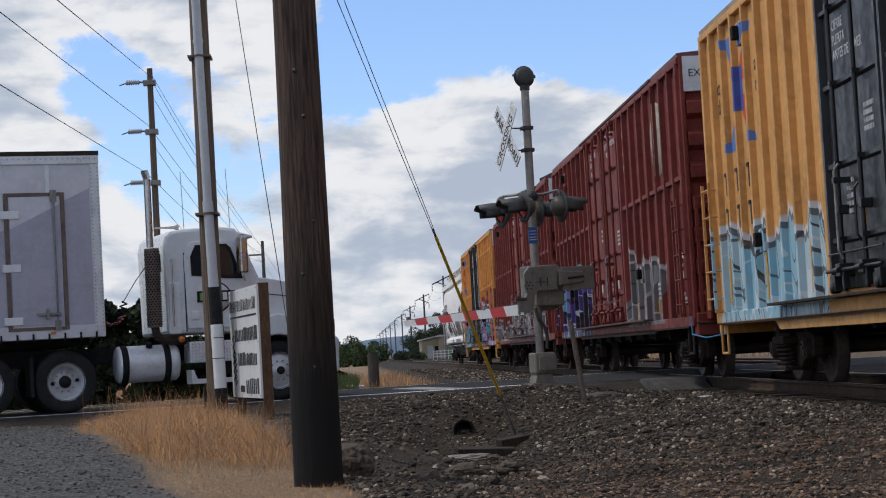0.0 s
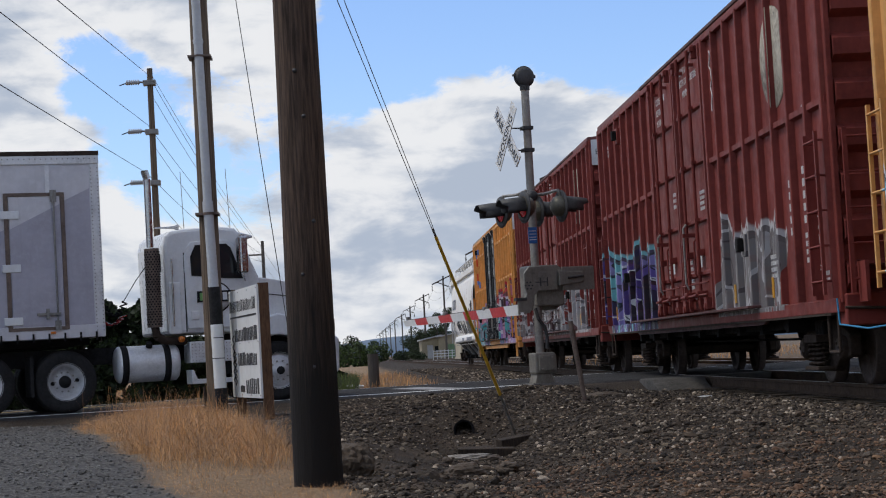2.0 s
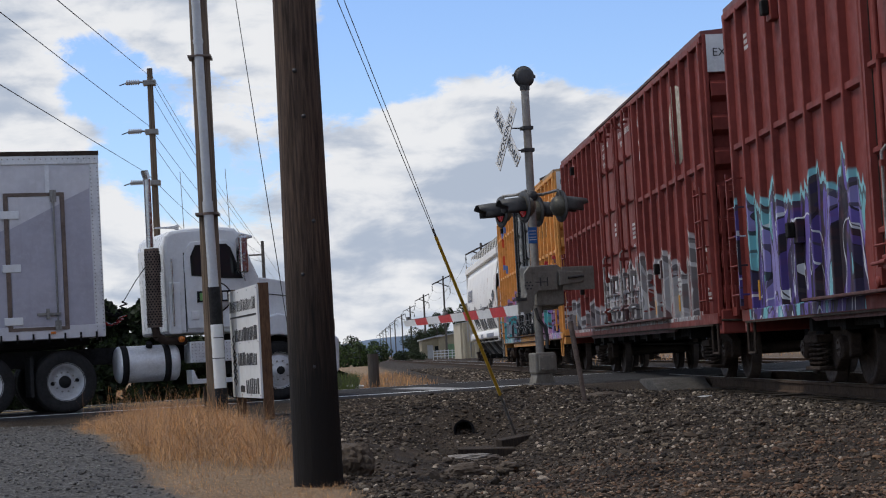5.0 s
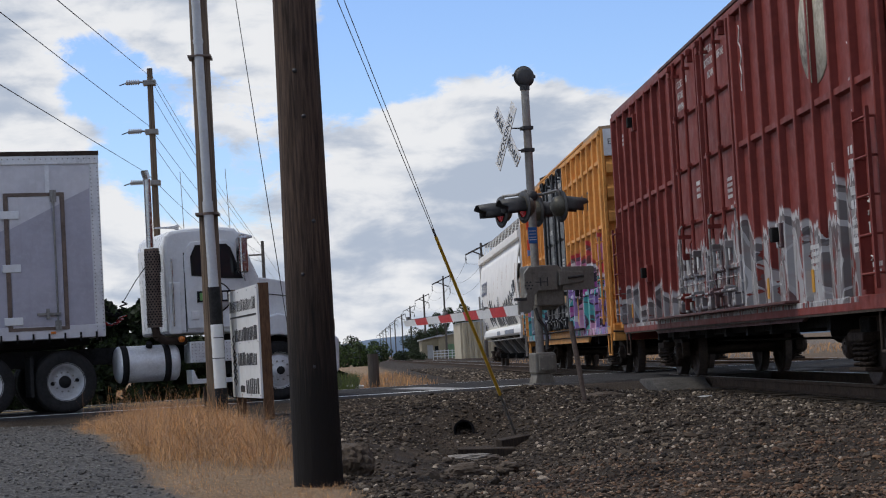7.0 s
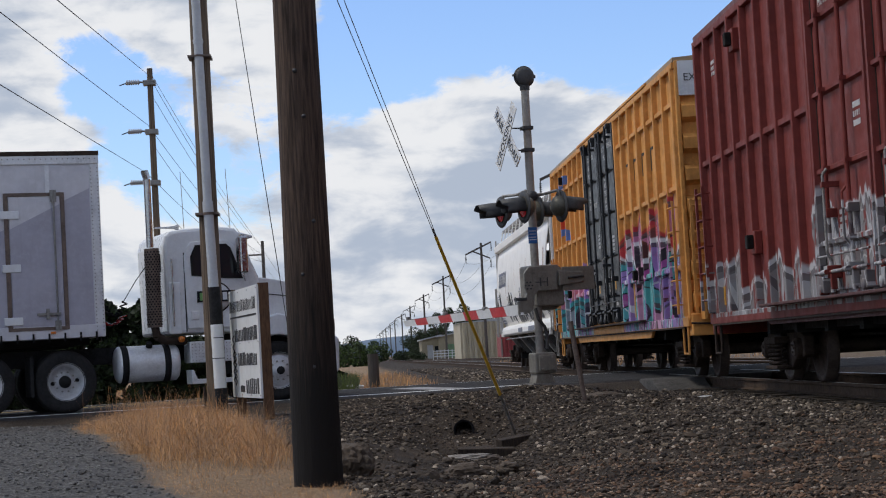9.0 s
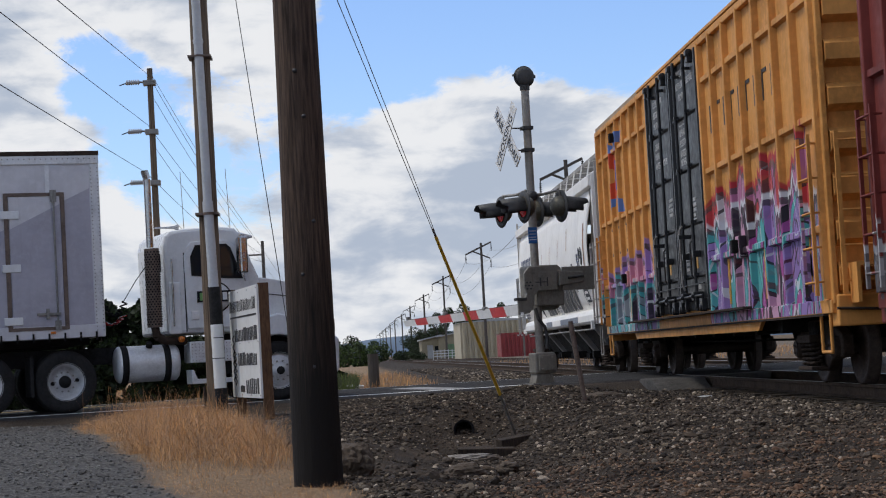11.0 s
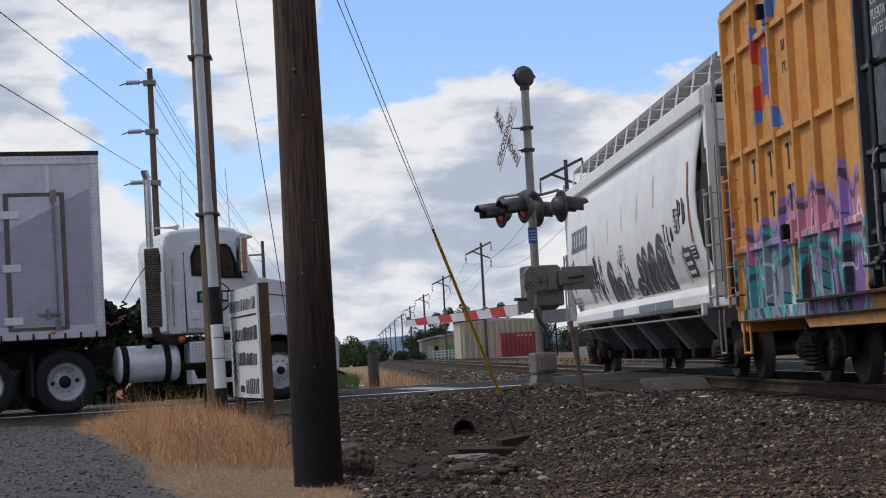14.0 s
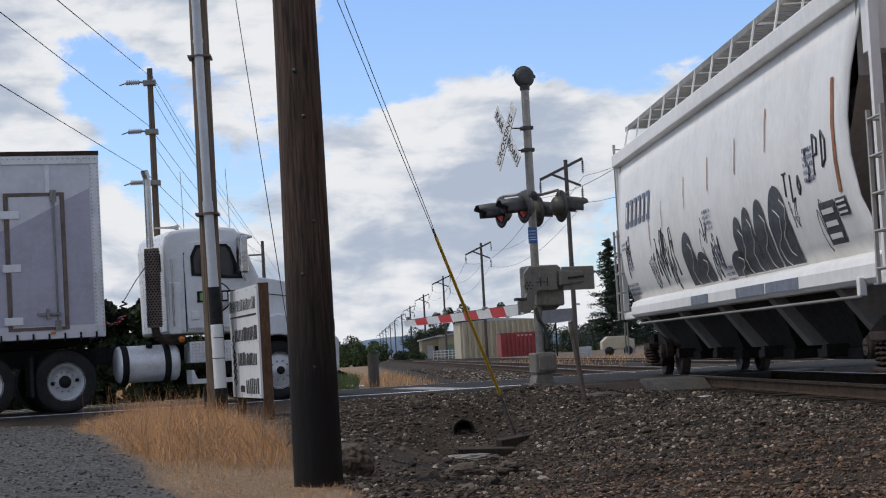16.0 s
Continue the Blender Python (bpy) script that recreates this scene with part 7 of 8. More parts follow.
def build_grass():
    rng = np.random.default_rng(9)
    straw = mat("dry_straw", (0.5, 0.29, 0.145), 0.8, var=0.3, scale=3, island=0.6, spec=0.2)
    n = 230000
    x, y = rng.uniform(-5.2, 0.6, n), rng.uniform(11.5, 29.8, n)
    w = straw_weight(x, y)
    tall = sstep(15.0, 18.5, y) * sstep(0.35, 1.0, w) * (1 - 0.45 * sstep(-2.6, -3.6, x))
    clump = np.array([noise.noise((a * 1.6, c * 1.6, 4)) for a, c in zip(x, y)])
    k = (w > 0.3) & (rng.uniform(size=n) < (0.35 + 0.5 * tall) * (0.75 + 0.8 * clump)) & (np.hypot(x + 0.305, y - 14.5) > 0.22)
    h = (0.05 + 0.24 * tall) * rng.uniform(0.4, 1.3, n) * (1 + 0.6 * clump)
    x, y, h = x[k], y[k], h[k]
    blades("dry_grass", x, y, ground_at(x, y) - 0.01, h, rng.uniform(0.0007, 0.0015, len(x)), straw, "tall dry straw-coloured grass at the roadside", rng, 1.9)
    # tall seed stalks
    n = 700
    x, y = rng.uniform(-4.5, -0.2, n), rng.uniform(17, 29.4, n)
    k = straw_weight(x, y) > 0.7
    x, y = x[k], y[k]
    blades("seed_stalk", x, y, ground_at(x, y), rng.uniform(0.4, 0.62, len(x)), np.full(len(x), 0.0022), straw, "thin pale seed stalks over the dry grass", rng, 0.5)
    # tufts beyond the road
    n = 16000
    x, y = rng.uniform(-12, 4.0, n), 40 + 35 * rng.uniform(size=n) ** 1.5
    _, v = road_uv(x, y)
    k = (straw_weight(x, y) > 0.4) & (v > 8)
    x, y = x[k], y[k]
    blades("dry_grass", x, y, ground_at(x, y), rng.uniform(0.1, 0.28, len(x)), rng.uniform(0.004, 0.008, len(x)), straw, "dry orange grass beyond the road", rng, 0.6)
    n = 4000
    x, y = rng.uniform(9, 30, n), rng.uniform(70, 125, n)
    blades("dry_grass", x, y, ground_z(x, y), rng.uniform(0.08, 0.22, n), rng.uniform(0.01, 0.016, n), straw, "dry grass beside the far track", rng, 0.6)
    green = mat("green_weed", (0.10, 0.13, 0.035), 0.7, var=0.3, scale=4, island=0.4)
    n = 2500
    x, y = rng.uniform(-1.2, 0.1, n), rng.uniform(41.5, 46, n)
    _, v = road_uv(x, y)
    k = v > 8
    x, y = x[k], y[k]
    blades("weeds", x, y, ground_at(x, y), rng.uniform(0.2, 0.5, len(x)), np.full(len(x), 0.008), green, "yellow-green roadside weeds", rng, 0.5, "weeds")


# ---- clutter in the ditch ----
def boulder(name, x, y, z, sx, sy, sz, m, label, cat, seed, rough=0.25):
    bm = bmesh.new()
    bmesh.ops.create_icosphere(bm, subdivisions=4, radius=1)
    for v in bm.verts:
        p = v.co * 1.3 + Vector((seed * 7.1, 0, 0))
        k = 1 + rough * noise.noise(p) + rough * 0.5 * noise.noise(p * 2.7) + rough * 0.25 * noise.noise(p * 7)
        v.co = Vector((max(-1.05, min(1.02, v.co.x * k)) * sx, max(-1.02, min(1.05, v.co.y * k)) * sy, max(-0.95, min(1.0, v.co.z * k)) * sz))
    me = bpy.data.meshes.new(name)
    bm.to_mesh(me)
    bm.free()
    ob = part(name, me, m)
    ob.location = (x, y, z)
    return tagged(ob, label, cat)


def build_clutter():
    stone = mat("grey_brown_stone", (0.075, 0.055, 0.038), 0.9, var=0.35, scale=5, bump=0.7, bscale=22)
    slabm = mat("broken_concrete", (0.22, 0.2, 0.175), 0.9, var=0.3, scale=5, bump=0.6, bscale=25)
    pipem = mat("black_corrugated_plastic", (0.008, 0.008, 0.009), 0.85, spec=0.15)
    timber = wood_mat("old_tie_timber", (0.08, 0.058, 0.04), (0.035, 0.027, 0.022), 3, 0.8)
    c = thing("culvert_pipe", pose(1.44, 25.55, -0.4, -3, 0, -6), "black corrugated plastic drain pipe mouth in the ditch bank", "drain pipe")
    prof = []
    for k in range(22):
        prof += [(0.125, k * 0.05), (0.14, k * 0.05 + 0.015), (0.14, k * 0.05 + 0.035), (0.125, k * 0.05 + 0.05)]
    part("outer_wall", MB().lathe(prof, axis="Y", n=24), pipem, c)
    part("inner_wall", MB().lathe([(0.14, 0.0), (0.115, 0.0), (0.113, 1.0), (0.0, 1.0)], axis="Y", n=24), pipem, c)
    for x, y, z, l, w, rz, ry in ((1.62, 24.0, -0.55, 0.72, 0.16, -3, 2), (2.0, 24.35, -0.5, 0.42, 0.14, 22, -6), (1.55, 24.45, -0.5, 0.5, 0.1, 5, 0)):
        t = part("timber_block", MB().box(-l / 2, l / 2, -0.09, 0.09, -w / 2, w / 2), timber, bevel=0.012)
        t.matrix_world = pose(x, y, float(ground_z(x, y)) + w * 0.4, 4, ry, rz)
        tagged(t, "old dark railway tie timber lying in the ditch", "timber", "ditch timbers")
    boulder("concrete_slab", 1.22, 21.0, float(ground_z(1.22, 21.0)) + 0.02, 0.34, 0.26, 0.07, slabm, "broken flat concrete slab lying in the ditch", "slab", 12, 0.45)
    boulder("concrete_slab", 1.45, 20.9, float(ground_z(1.45, 20.9)) + 0.01, 0.16, 0.2, 0.06, stone, "broken flat concrete slab lying in the ditch", "slab", 13, 0.45)
    g1 = float(ground_z(0.98, 17.5))
    boulder("stone", 0.98, 17.5, g1 + 0.02, 0.19, 0.16, 0.10, stone, "dark angular stone at the edge of the ditch", "stone", 1)
    boulder("stone", 1.38, 17.6, g1 + 0.03, 0.11, 0.1, 0.075, stone, "dark angular stone at the edge of the ditch", "stone", 2)
    boulder("stone", -0.02, 15.3, float(ground_z(-0.02, 15.3)) + 0.1, 0.15, 0.2, 0.17, stone, "grey-brown boulder behind the utility pole", "stone", 3)
    for x, y in ((2.6, 22.6), (0.4, 21.5), (2.9, 19.0), (4.1, 20.5), (1.9, 16.2), (3.4, 15.0), (0.9, 19.3)):
        boulder("stone", x, y, float(ground_z(x, y)) + 0.015, random.uniform(0.05, 0.09), 0.06, 0.04, stone, "loose dark stone on the ballast slope", "stone", x * 3)
    w = log_pole("timber_post", 0.47, 44.0, -0.2, 0.72, 0.13, 0.125, M_FARPOLE, "short weathered round timber post beyond the road", seed=5, n=20, steps=6)
    w["category"] = "post"
    litter = mat("white_plastic_litter", (0.7, 0.7, 0.68), 0.5, var=0.1)
    boulder("litter", -0.13, 42.6, 0.0, 0.2, 0.12, 0.05, litter, "crumpled white plastic litter in the grass", "litter", 6, 0.6)
    boulder("litter", 0.08, 42.9, 0.0, 0.14, 0.1, 0.04, litter, "crumpled white plastic litter in the grass", "litter", 7, 0.6)
    paper = boulder("litter", 5.02, 27.1, float(ground_z(5.02, 27.1)) + 0.02, 0.1, 0.05, 0.012, litter, "white scrap beside the crossing panel", "litter", 8, 0.5)
    boulder("ballast_heap", 3.75, 28.2, float(ground_z(3.75, 28.2)) - 0.02, 0.32, 0.2, 0.09, stone, "low heap of dark dirt beside the track", "heap", 9, 0.3)


# ---- trees ----
def leaf_cloud(rng, centres, radii, n, size, squash=0.8):
    """Many small two-sided leaf quads spread through clumps."""
    k = rng.integers(0, len(centres), n)
    d = rng.normal(size=(n, 3))
    d /= np.linalg.norm(d, axis=1)[:, None]
    p = centres[k] + d * (radii[k] * rng.uniform(0.45, 1.05, n) ** 0.5)[:, None] * np.array([1, 1, squash])
    R = rand_rot(n, rng)
    s = size * rng.uniform(0.6, 1.4, n)
    q = np.array([(-1, -0.5, 0), (1, -0.5, 0), (0.8, 0.6, 0.15), (-0.8, 0.6, -0.15)])
    V = np.einsum("nij,kj->nki", R, q) * s[:, None, None] + p[:, None, :]
    F = np.arange(4 * n).reshape(n, 4)
    return V.reshape(-1, 3), F


LEAF = [mat("leaf_dark_green", (0.028, 0.042, 0.016), 0.7, var=0.3, scale=1.0, island=0.5, spec=0.25), mat("leaf_mid_green", (0.05, 0.075, 0.022), 0.7, var=0.3, scale=1.0, island=0.45, spec=0.25), mat("needle_green", (0.03, 0.046, 0.028), 0.75, var=0.3, scale=1.0, island=0.5, spec=0.2)]
M_BARK = mat("grey_bark", (0.07, 0.055, 0.045), 0.95, var=0.3, scale=3, bump=0.5)


def tree(name, x, y, h, w, m, seed, label, n=2600, low=0.15, size=None, group="far trees", cat="tree", z0=None):
    rng = np.random.default_rng(seed)
    z0 = float(ground_z(x, y)) if z0 is None else z0
    t = thing(name, pose(x, y, z0), label, cat, group)
    b = MB().tube((0, 0, -0.2), (0.04 * h * rng.normal() * 0.3, 0, h * 0.6), h * 0.022, h * 0.01, n=8)
    C, R = [], []
    for k in range(16):
        u = low + (0.95 - low) * (k + rng.uniform()) / 16
        r = w * 0.5 * math.sin(math.pi * min(1, 0.12 + u * 0.82)) * rng.uniform(0.35, 0.95)
        a = rng.uniform(0, 6.28)
        p = (r * math.cos(a), r * math.sin(a), u * h)
        C.append(p)
        R.append(w * rng.uniform(0.13, 0.24))
        b.tube((0, 0, max(0.1, u * h - r * 0.7) * 0.85), p, h * 0.008, h * 0.003, n=5)
    part("trunk", b, M_BARK, t)
    V, F = leaf_cloud(rng, np.array(C), np.array(R), n, size or w * 0.03)
    part("crown", raw_mesh("crown", V, F), m, t)
    return t


def conifer(x, y, h, w, seed, label, n_br=150):
    rng = np.random.default_rng(seed)
    t = thing("conifer_tree", pose(x, y, float(ground_z(x, y))), label, "tree", "conifers")
    b = MB().tube((0, 0, -0.2), (0, 0, h * 0.98), h * 0.018, 0.02, n=8)
    V, F = [], []
    for k in range(n_br):
        u = 0.07 + 0.91 * (k + rng.uniform()) / n_br
        L = w * 0.5 * (1 - u) ** 0.8 * rng.uniform(0.55, 1.1) + 0.15
        a = rng.uniform(0, 6.28)
        base, d = np.array((0, 0, u * h)), np.array((math.cos(a), math.sin(a), -0.18 + 0.35 * u))
        b.tube(base, base + d * L, 0.035, 0.01, n=4, caps=False)
        m = int(10 + 26 * L)
        f = rng.uniform(0.1, 1.0, m)
        p = base + d * (f * L)[:, None] + rng.normal(size=(m, 3)) * np.array((0.16, 0.16, 0.12)) * (0.4 + L * 0.3)
        R = rand_rot(m, rng)
        s = 0.16 * rng.uniform(0.6, 1.5, m)
        q = np.array([(-1.2, -0.3, 0), (1.2, -0.3, 0), (0.9, 0.35, 0), (-0.9, 0.35, 0)])
        W = np.einsum("nij,kj->nki", R, q) * s[:, None, None] * np.array((1, 1, 0.6)) + p[:, None, :]
        o = sum(len(v) for v in V)
        V.append(W.reshape(-1, 3))
        F.append(np.arange(4 * m).reshape(m, 4) + o)
    part("trunk", b, M_BARK, t)
    part("crown", raw_mesh("crown", np.concatenate(V), np.concatenate(F)), LEAF[2], t)


def build_trees():
    for x, y, h, w, s in ((30.4, 220, 13.2, 8.6, 1), (33.6, 232, 12.4, 9.0, 2), (37.5, 240, 11.5, 7.5, 3)):
        conifer(x, y, h, w, s, "tall dark conifer tree behind the yard")
    rng = random.Random(4)
    # hedge of pointed evergreens beyond the road, behind the lorry
    for k in range(22):
        u = -7.3 + k * 0.48
        x, y = road_xy(u, 10.3 + rng.uniform(-0.4, 0.4))
        tall = 1.0 if 9 < k < 15 else 0.0
        h = 1.45 + 0.85 * tall + rng.uniform(-0.2, 0.2) - (0.25 if k > 15 else 0)
        tree("evergreen_shrub", x, y, h, 1.25, LEAF[0], 40 + k, "dark green evergreen shrub beyond the road", 4200, 0.0, 0.075, "hedge shrubs", "shrub")
    # tree belts down the line
    for k in range(11):
        tree("broadleaf_tree", 17.5 + rng.uniform(-4.0, 6), 400 + rng.uniform(-50, 90), rng.uniform(3.5, 6.0), rng.uniform(5, 8), LEAF[0], 60 + k, "distant dark green broadleaf tree beside the line", 3600, 0.05, 0.1)
    for k in range(8):
        tree("broadleaf_tree", 14.5 + k * 1.6 + rng.uniform(-0.6, 0.6), 320 + rng.uniform(-8, 12), rng.uniform(6.5, 9.0), rng.uniform(4, 6), LEAF[0], 80 + k, "dark green tree behind the farm sheds", 3600, 0.1, 0.09)
    for k in range(9):
        tree("broadleaf_tree", 17.5 + k * 1.9 + rng.uniform(-0.5, 0.5), 255 + rng.uniform(-8, 10), rng.uniform(2.6, 4.2), rng.uniform(4, 5.5), LEAF[0], 140 + k, "low dark green tree behind the yard", 3000, 0.02, 0.08)
    for x, y, h, w, m, s in ((-0.2, 330, 4.4, 4.5, 0, 101), (-2.4, 335, 3.9, 5, 0, 102), (0.6, 170, 1.9, 3.0, 1, 103), (1.4, 172, 1.5, 2.2, 1, 104), (-0.6, 168, 1.7, 3, 1, 105), (4.6, 350, 3.4, 5, 1, 106), (6.4, 250, 1.3, 2.6, 0, 107), (8.5, 245, 1.1, 2.4, 0, 108)):
        tree("bush", x, y, h, w, LEAF[m], s, "green bush in the dry field", 1500, 0.03, None, "far bushes", "bush")
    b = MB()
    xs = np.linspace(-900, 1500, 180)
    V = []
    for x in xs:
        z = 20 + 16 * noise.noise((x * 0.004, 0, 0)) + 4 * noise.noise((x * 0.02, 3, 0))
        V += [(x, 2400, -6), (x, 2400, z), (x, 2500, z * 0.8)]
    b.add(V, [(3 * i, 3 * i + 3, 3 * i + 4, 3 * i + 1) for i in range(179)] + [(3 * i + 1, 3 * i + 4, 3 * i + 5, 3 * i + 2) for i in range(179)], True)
    # the haze of distance is put into the hills' blue base colour
    tagged(part("backdrop_hills", b, mat("haze_painted_hills", (0.2, 0.27, 0.36), 1.0, var=0.1, scale=0.01)), "hills on the horizon with blue haze painted into their colour", "hills", kind="structure")


# ---- pole lines ----
def build_lines():
    t = thing("utility_pole", pose(-5.95, 60, -0.1), "tall weathered utility pole with three stand-off insulators", "utility pole", "poles")
    part("shaft", MB().tube((0.0, 0, -0.4), (0.02, 0, 10.25), 0.125, 0.09, n=16), M_POLE_GREY, t)
    for z in (9.78, 8.22, 6.6):
        part("bracket", MB().tube((0, 0, z), (-0.35, 0, z + 0.06), 0.035, n=8).box(-0.2, 0.2, -0.16, 0.16, z - 0.07, z + 0.09), M_GREYSTEEL, t, bevel=0.02)
        ins = MB().tube((-0.3, 0, z + 0.05), (-0.75, 0, z + 0.03), 0.05, n=10)
        for k in range(6):
            x = -0.34 - k * 0.07
            ins.tube((x, 0, z + 0.05), (x - 0.03, 0, z + 0.05), 0.085, n=12)
        part("insulator", ins, M_INSUL, t)
        part("jumper", MB().path([(-0.75, 0, z + 0.03), (-0.95, 0, z - 0.03)], 0.02, 6), M_WIRE, t)
    p2 = thing("utility_pole", pose(-6.45, 146, -0.1), "distant utility pole beyond the lorry", "utility pole", "poles")
    part("shaft", MB().tube((0, 0, -0.4), (0, 0, 10.1), 0.17, 0.12, n=10), M_FARPOLE, p2)
    part("bracket", MB().box(-1.3, 0.1, -0.08, 0.08, 9.0, 9.12), M_FARPOLE, p2)
    for a, c in [((-2.09, -2.7, 2.4), (-5.98, 60.0, 9.95)), ((-3.55, -2.7, 3.57), (-6.06, 60.0, 8.35)), ((-3.54, -2.7, 2.97), (-6.17, 60.0, 6.83))]:
        wire("overhead_wire", [a, c], 0.008)
        wire("overhead_wire", [c, (-6.4, 146, c[2] * 0.35 + 6.0)], 0.009, sag=0.6)
    for z, z2 in ((9.9, 9.4), (9.2, 8.6), (7.6, 7.4), (5.9, 6.3)):
        wire("overhead_wire", [(-5.85, 60, z), (-4.2, 90, z2 - 3.0), (-2.5, 150, 3.2)], 0.008, M_STEELWIRE, sag=0.2)
    # strand beside the conduit pole
    wire("guy_strand", [(-2.0, 28.1, 11.2), (-0.66, 24.0, -0.2)], 0.006, M_WIRE, label="thin steel guy strand of the conduit pole", cat="guy wire")
    # trunk line beside the railway: slanting arms, hanging insulators
    n = 11
    for k in range(n):
        y = 122 + 84 * k
        h = 12.6 if k else 12.9
        q = thing("trunk_line_pole", pose(14.45 + 0.15 * (k % 2), y, -0.2), "dark timber power pole with slanting cross arms", "utility pole", "trunk line poles")
        r = 0.17 if k < 3 else 0.22
        part("shaft", MB().tube((0, 0, -0.3), (0, 0, h), r, r * 0.75, n=10), M_FARPOLE, q)
        part("cross_arm", MB().box(-1.9, 1.2, -0.08, 0.08, -0.09, 0.09, Matrix.Translation((0, 0, h - 0.45)) @ Matrix.Rotation(radians(-24), 4, "Y")), M_FARPOLE, q)
        part("cross_arm", MB().box(-0.1, 2.0, -0.08, 0.08, -0.07, 0.07, Matrix.Translation((-0.9, 0.1, h - 0.9)) @ Matrix.Rotation(radians(24), 4, "Y")), M_FARPOLE, q)
        for x, z in ((-1.72, h - 1.25), (1.1, h + 0.05), (1.0, h - 1.75)):
            b = MB().tube((x, 0, z), (x, 0, z - 1.0), 0.03, n=6)
            for j in range(6):
                b.tube((x, 0, z - 0.2 - j * 0.13), (x, 0, z - 0.25 - j * 0.13), 0.09, n=8)
            part("insulator_string", b, M_FRAMEBLACK, q)
    for x, z in ((-1.72, 10.3), (1.1, 11.6), (1.0, 9.85)):
        wire("overhead_wire", [(14.5 + x, 38, z)] + [(14.5 + x, 122 + 84 * k, z) for k in range(6)], 0.016, M_STEELWIRE, sag=1.5)


# ---- yard and sheds down the line ----
def build_yard():
    beige = mat("beige_ribbed_steel", (0.42, 0.36, 0.25), 0.55, var=0.1, scale=0.6, streak=0.15)
    tan = mat("tan_shed_wall", (0.27, 0.23, 0.15), 0.7, var=0.15, scale=0.6, streak=0.2)
    roofm = mat("pale_shed_roof", (0.36, 0.37, 0.37), 0.55, var=0.15, scale=0.5)
    redc = mat("red_container_paint", (0.27, 0.035, 0.035), 0.5, var=0.15, scale=0.8, streak=0.2)
    greyc = mat("grey_tarp_panel", (0.2, 0.2, 0.21), 0.7, var=0.2, scale=0.7)
    green = mat("green_door_paint", (0.12, 0.2, 0.1), 0.6)

    def ribbed(w, hgt, step, depth):
        pts, x = [], 0.0
        while x < w:
            pts += [(x, 0), (x + step * 0.35, 0), (x + step * 0.5, -depth), (x + step * 0.85, -depth)]
            x += step
        return pts + [(w, 0), (w, 0.2), (0, 0.2)]

    # big beige shed
    s = thing("steel_shed", pose(12.4, 216, -0.2), "beige ribbed steel shed beside the line", "shed", "yard sheds")
    part("front_wall", MB().prism(ribbed(9.2, 4.2, 0.62, 0.25), "Z", 0, 4.15), beige, s)
    part("side_wall", MB().box(0, 0.2, 0.2, 14, 0, 4.15), beige, s)
    part("roof", MB().prism([(-0.2, 4.16), (9.4, 4.16), (4.6, 4.5)], "Y", -0.1, 14), roofm, s)
    # tan farm sheds further off
    for x, y, w, h, dpt in ((11.0, 300, 2.9, 3.0, 10), (13.7, 298, 3.9, 3.4, 12)):
        t = thing("farm_shed", pose(x, y, -0.2), "tan farm shed with a pale roof", "shed", "yard sheds")
        part("wall", MB().prism([(0, 0), (w, 0), (w, h + 0.6), (0, h)], "Y", 0, dpt), tan, t)
        part("roof", MB().prism([(-0.3, h - 0.06), (w + 0.3, h + 0.62), (w + 0.3, h + 0.8), (-0.3, h + 0.14)], "Y", -0.4, dpt), roofm, t)
        part("door", MB().box(w * 0.3, w * 0.62, -0.05, 0.02, 0, 2.2), roofm if w < 3 else green, t)
        part("window", MB().box(w * 0.7, w * 0.9, -0.05, 0.02, 1.2, 2.0), M_GLASS, t)
    # containers
    c = thing("shipping_container", pose(15.7, 199, -0.2), "red corrugated steel shipping container in the yard", "container")
    part("side", MB().prism([(a, b) for a, b in ribbed(3.9, 2.5, 0.43, 0.16)], "Z", 0.12, 2.4), redc, c)
    part("end", MB().box(-0.02, 0.1, 0.1, 6.0, 0.1, 2.42), redc, c)
    part("frame", MB().box(-0.06, 3.96, -0.08, 0.0, 2.4, 2.58).box(-0.06, 3.96, -0.08, 0.0, 0, 0.14).box(-0.06, 0.08, -0.09, 0.0, 0, 2.58).box(3.82, 3.96, -0.09, 0, 0, 2.58), redc, c)
    part("top", MB().box(-0.04, 3.94, -0.05, 6, 2.5, 2.56), redc, c)
    part("stencil_lines", MB().box(1.7, 3.4, -0.1, -0.07, 2.2, 2.34), M_STENCIL, c)
    # open canopy
    k = thing("open_canopy", pose(15.6, 158, -0.2), "grey sheet-clad canopy on steel posts", "canopy")
    part("fascia", MB().prism([(0.0, 2.75), (3.1, 2.95), (3.1, 4.0), (0.0, 3.95)], "Y", 0, 0.1), greyc, k)
    part("roof", MB().box(0, 3.1, 0.1, 6, 3.85, 3.95), greyc, k)
    for x in (0.1, 1.5, 2.95):
        part("post", MB().box(x - 0.06, x + 0.06, 0.12, 0.24, 0, 3.9), M_FRAMEBLACK, k)
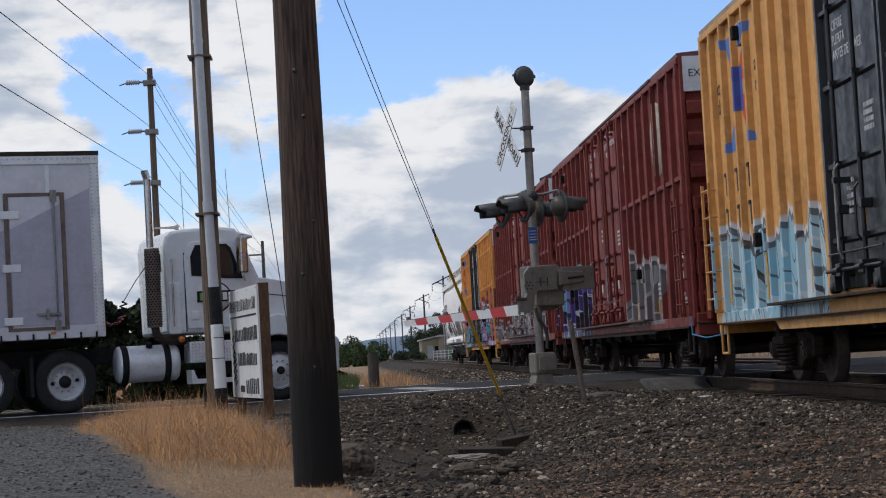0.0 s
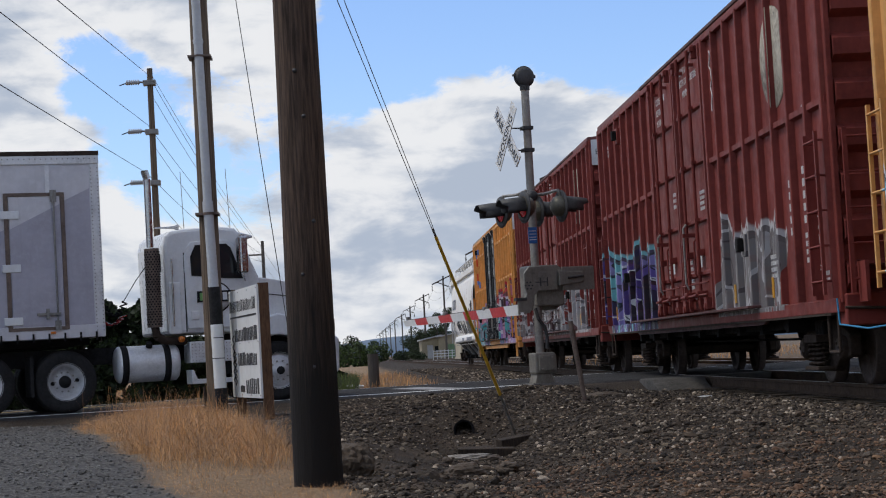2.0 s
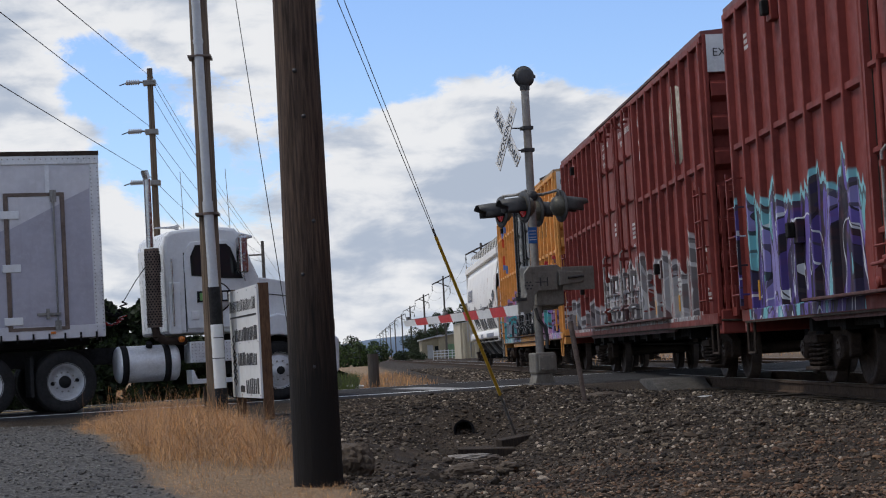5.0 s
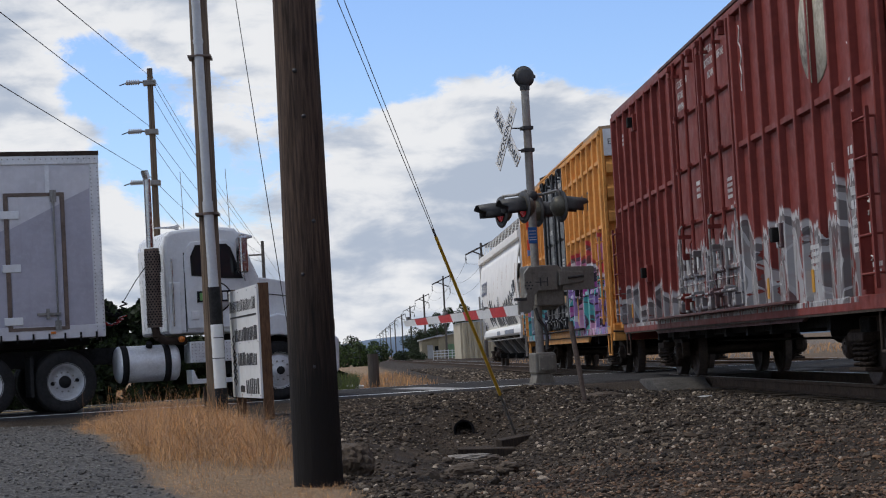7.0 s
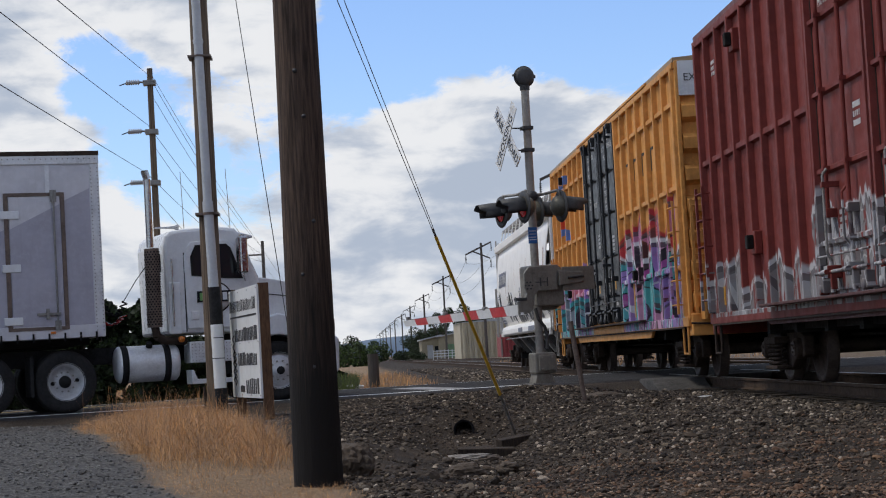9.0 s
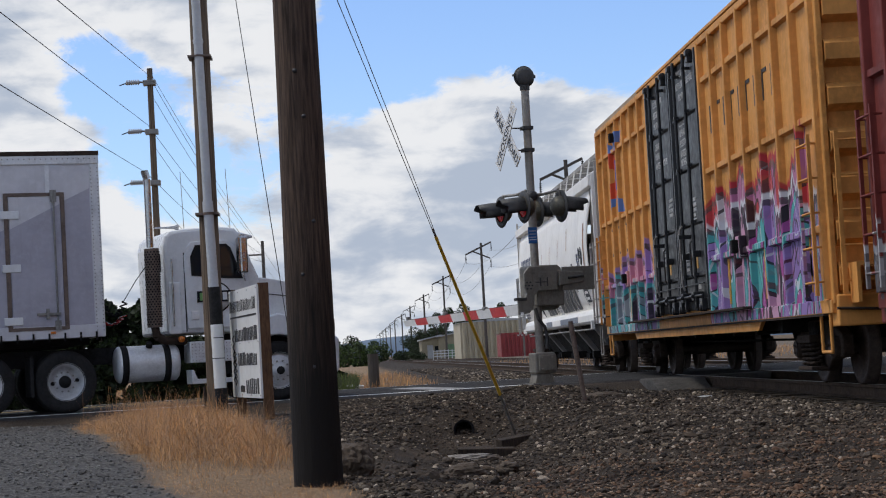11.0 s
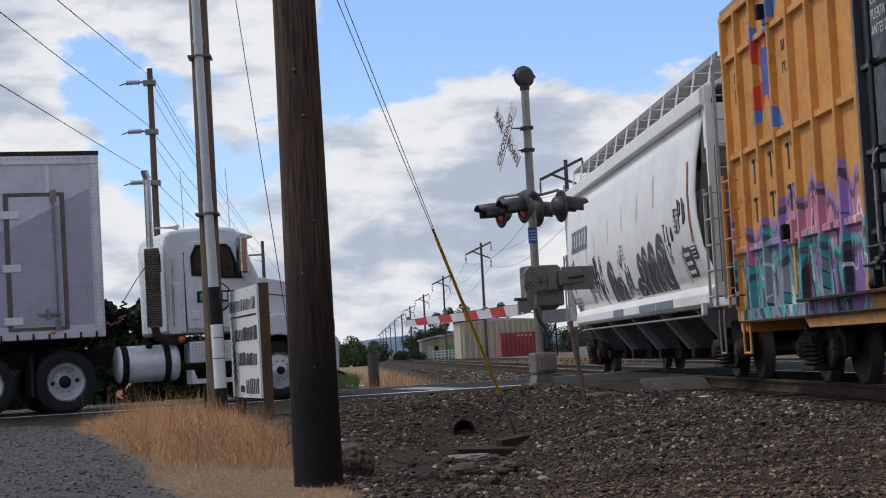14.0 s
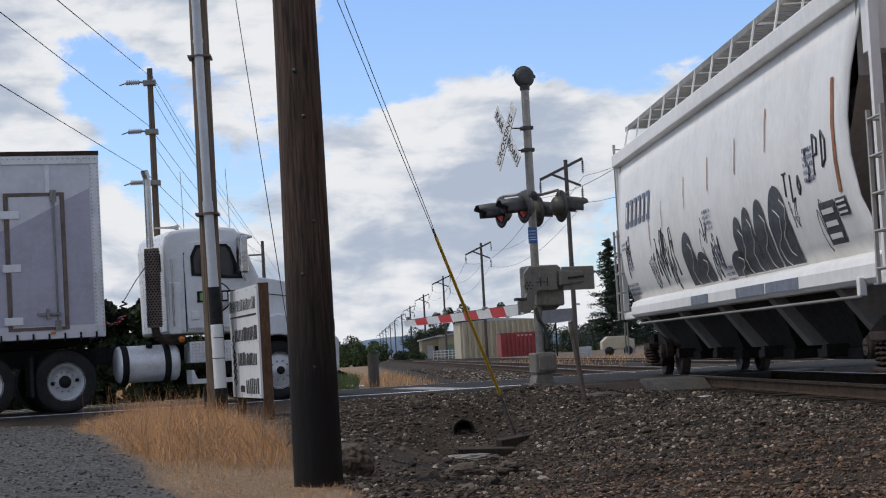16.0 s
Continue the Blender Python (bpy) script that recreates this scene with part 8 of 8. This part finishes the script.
    part("brace", MB().tube((0.1, 0.18, 0.3), (1.5, 0.18, 2.6), 0.06, n=6), M_FRAMEBLACK, k)
    # a tan machine and drums in the yard
    m = thing("yard_machine", pose(17.2, 130, -0.2), "small tan engine-driven machine on wheels in the yard", "machine")
    part("body", MB().prism([(0, 0.45), (2.2, 0.45), (2.2, 1.0), (1.7, 1.35), (0.4, 1.35), (0, 1.0)], "Y", 0, 1.4), beige, m, bevel=0.05)
    for x in (0.45, 1.75):
        part("wheel", MB().lathe([(0.0, -0.1), (0.3, -0.1), (0.32, 0.0), (0.3, 0.1)], (x, -0.05, 0.32), "Y", 18), M_RUBBER, m)
    part("seat_post", MB().box(0.9, 1.1, 0.5, 0.7, 1.3, 1.7), M_FRAMEBLACK, m)
    for x, y, w, h, mm, lb in ((16.6, 140, 1.1, 0.7, roofm, "pale crate in the yard"), (19.4, 135, 0.8, 1.1, greyc, "grey crate in the yard")):
        q = part("crate", MB().box(0, w, 0, w, 0, h).box(0.05, w - 0.05, -0.02, 0.02, h * 0.3, h * 0.4).box(0.05, w - 0.05, -0.02, 0.02, h * 0.65, h * 0.75), mm, bevel=0.02)
        q.location = (x, y, -0.16)
        tagged(q, lb, "crate", "yard crates")
    f = thing("white_fence", pose(10.6, 250, -0.2), "low white board fence beside the sheds", "fence")
    for i in range(9):
        part("post", MB().box(i * 0.5, i * 0.5 + 0.09, 0, 0.09, 0, 1.3), M_WHITEPANEL, f)
    for z in (0.4, 0.75, 1.1):
        part("rail", MB().box(0, 4.1, -0.03, 0.0, z, z + 0.09), M_WHITEPANEL, f)
    pg = thing("lamp_pole", pose(22.6, 190, -0.2), "slim timber pole with a lamp in the yard", "lamp pole")
    part("shaft", MB().tube((0, 0, 0), (0, 0, 5.2), 0.1, 0.08, n=8), M_FARPOLE, pg)
    part("lamp", MB().box(-0.1, 0.5, -0.1, 0.1, 4.9, 5.1), M_INSUL, pg, bevel=0.03)


build_trees()
build_lines()
build_yard()
build_clutter()
build_grass()
build_ballast()


motions()
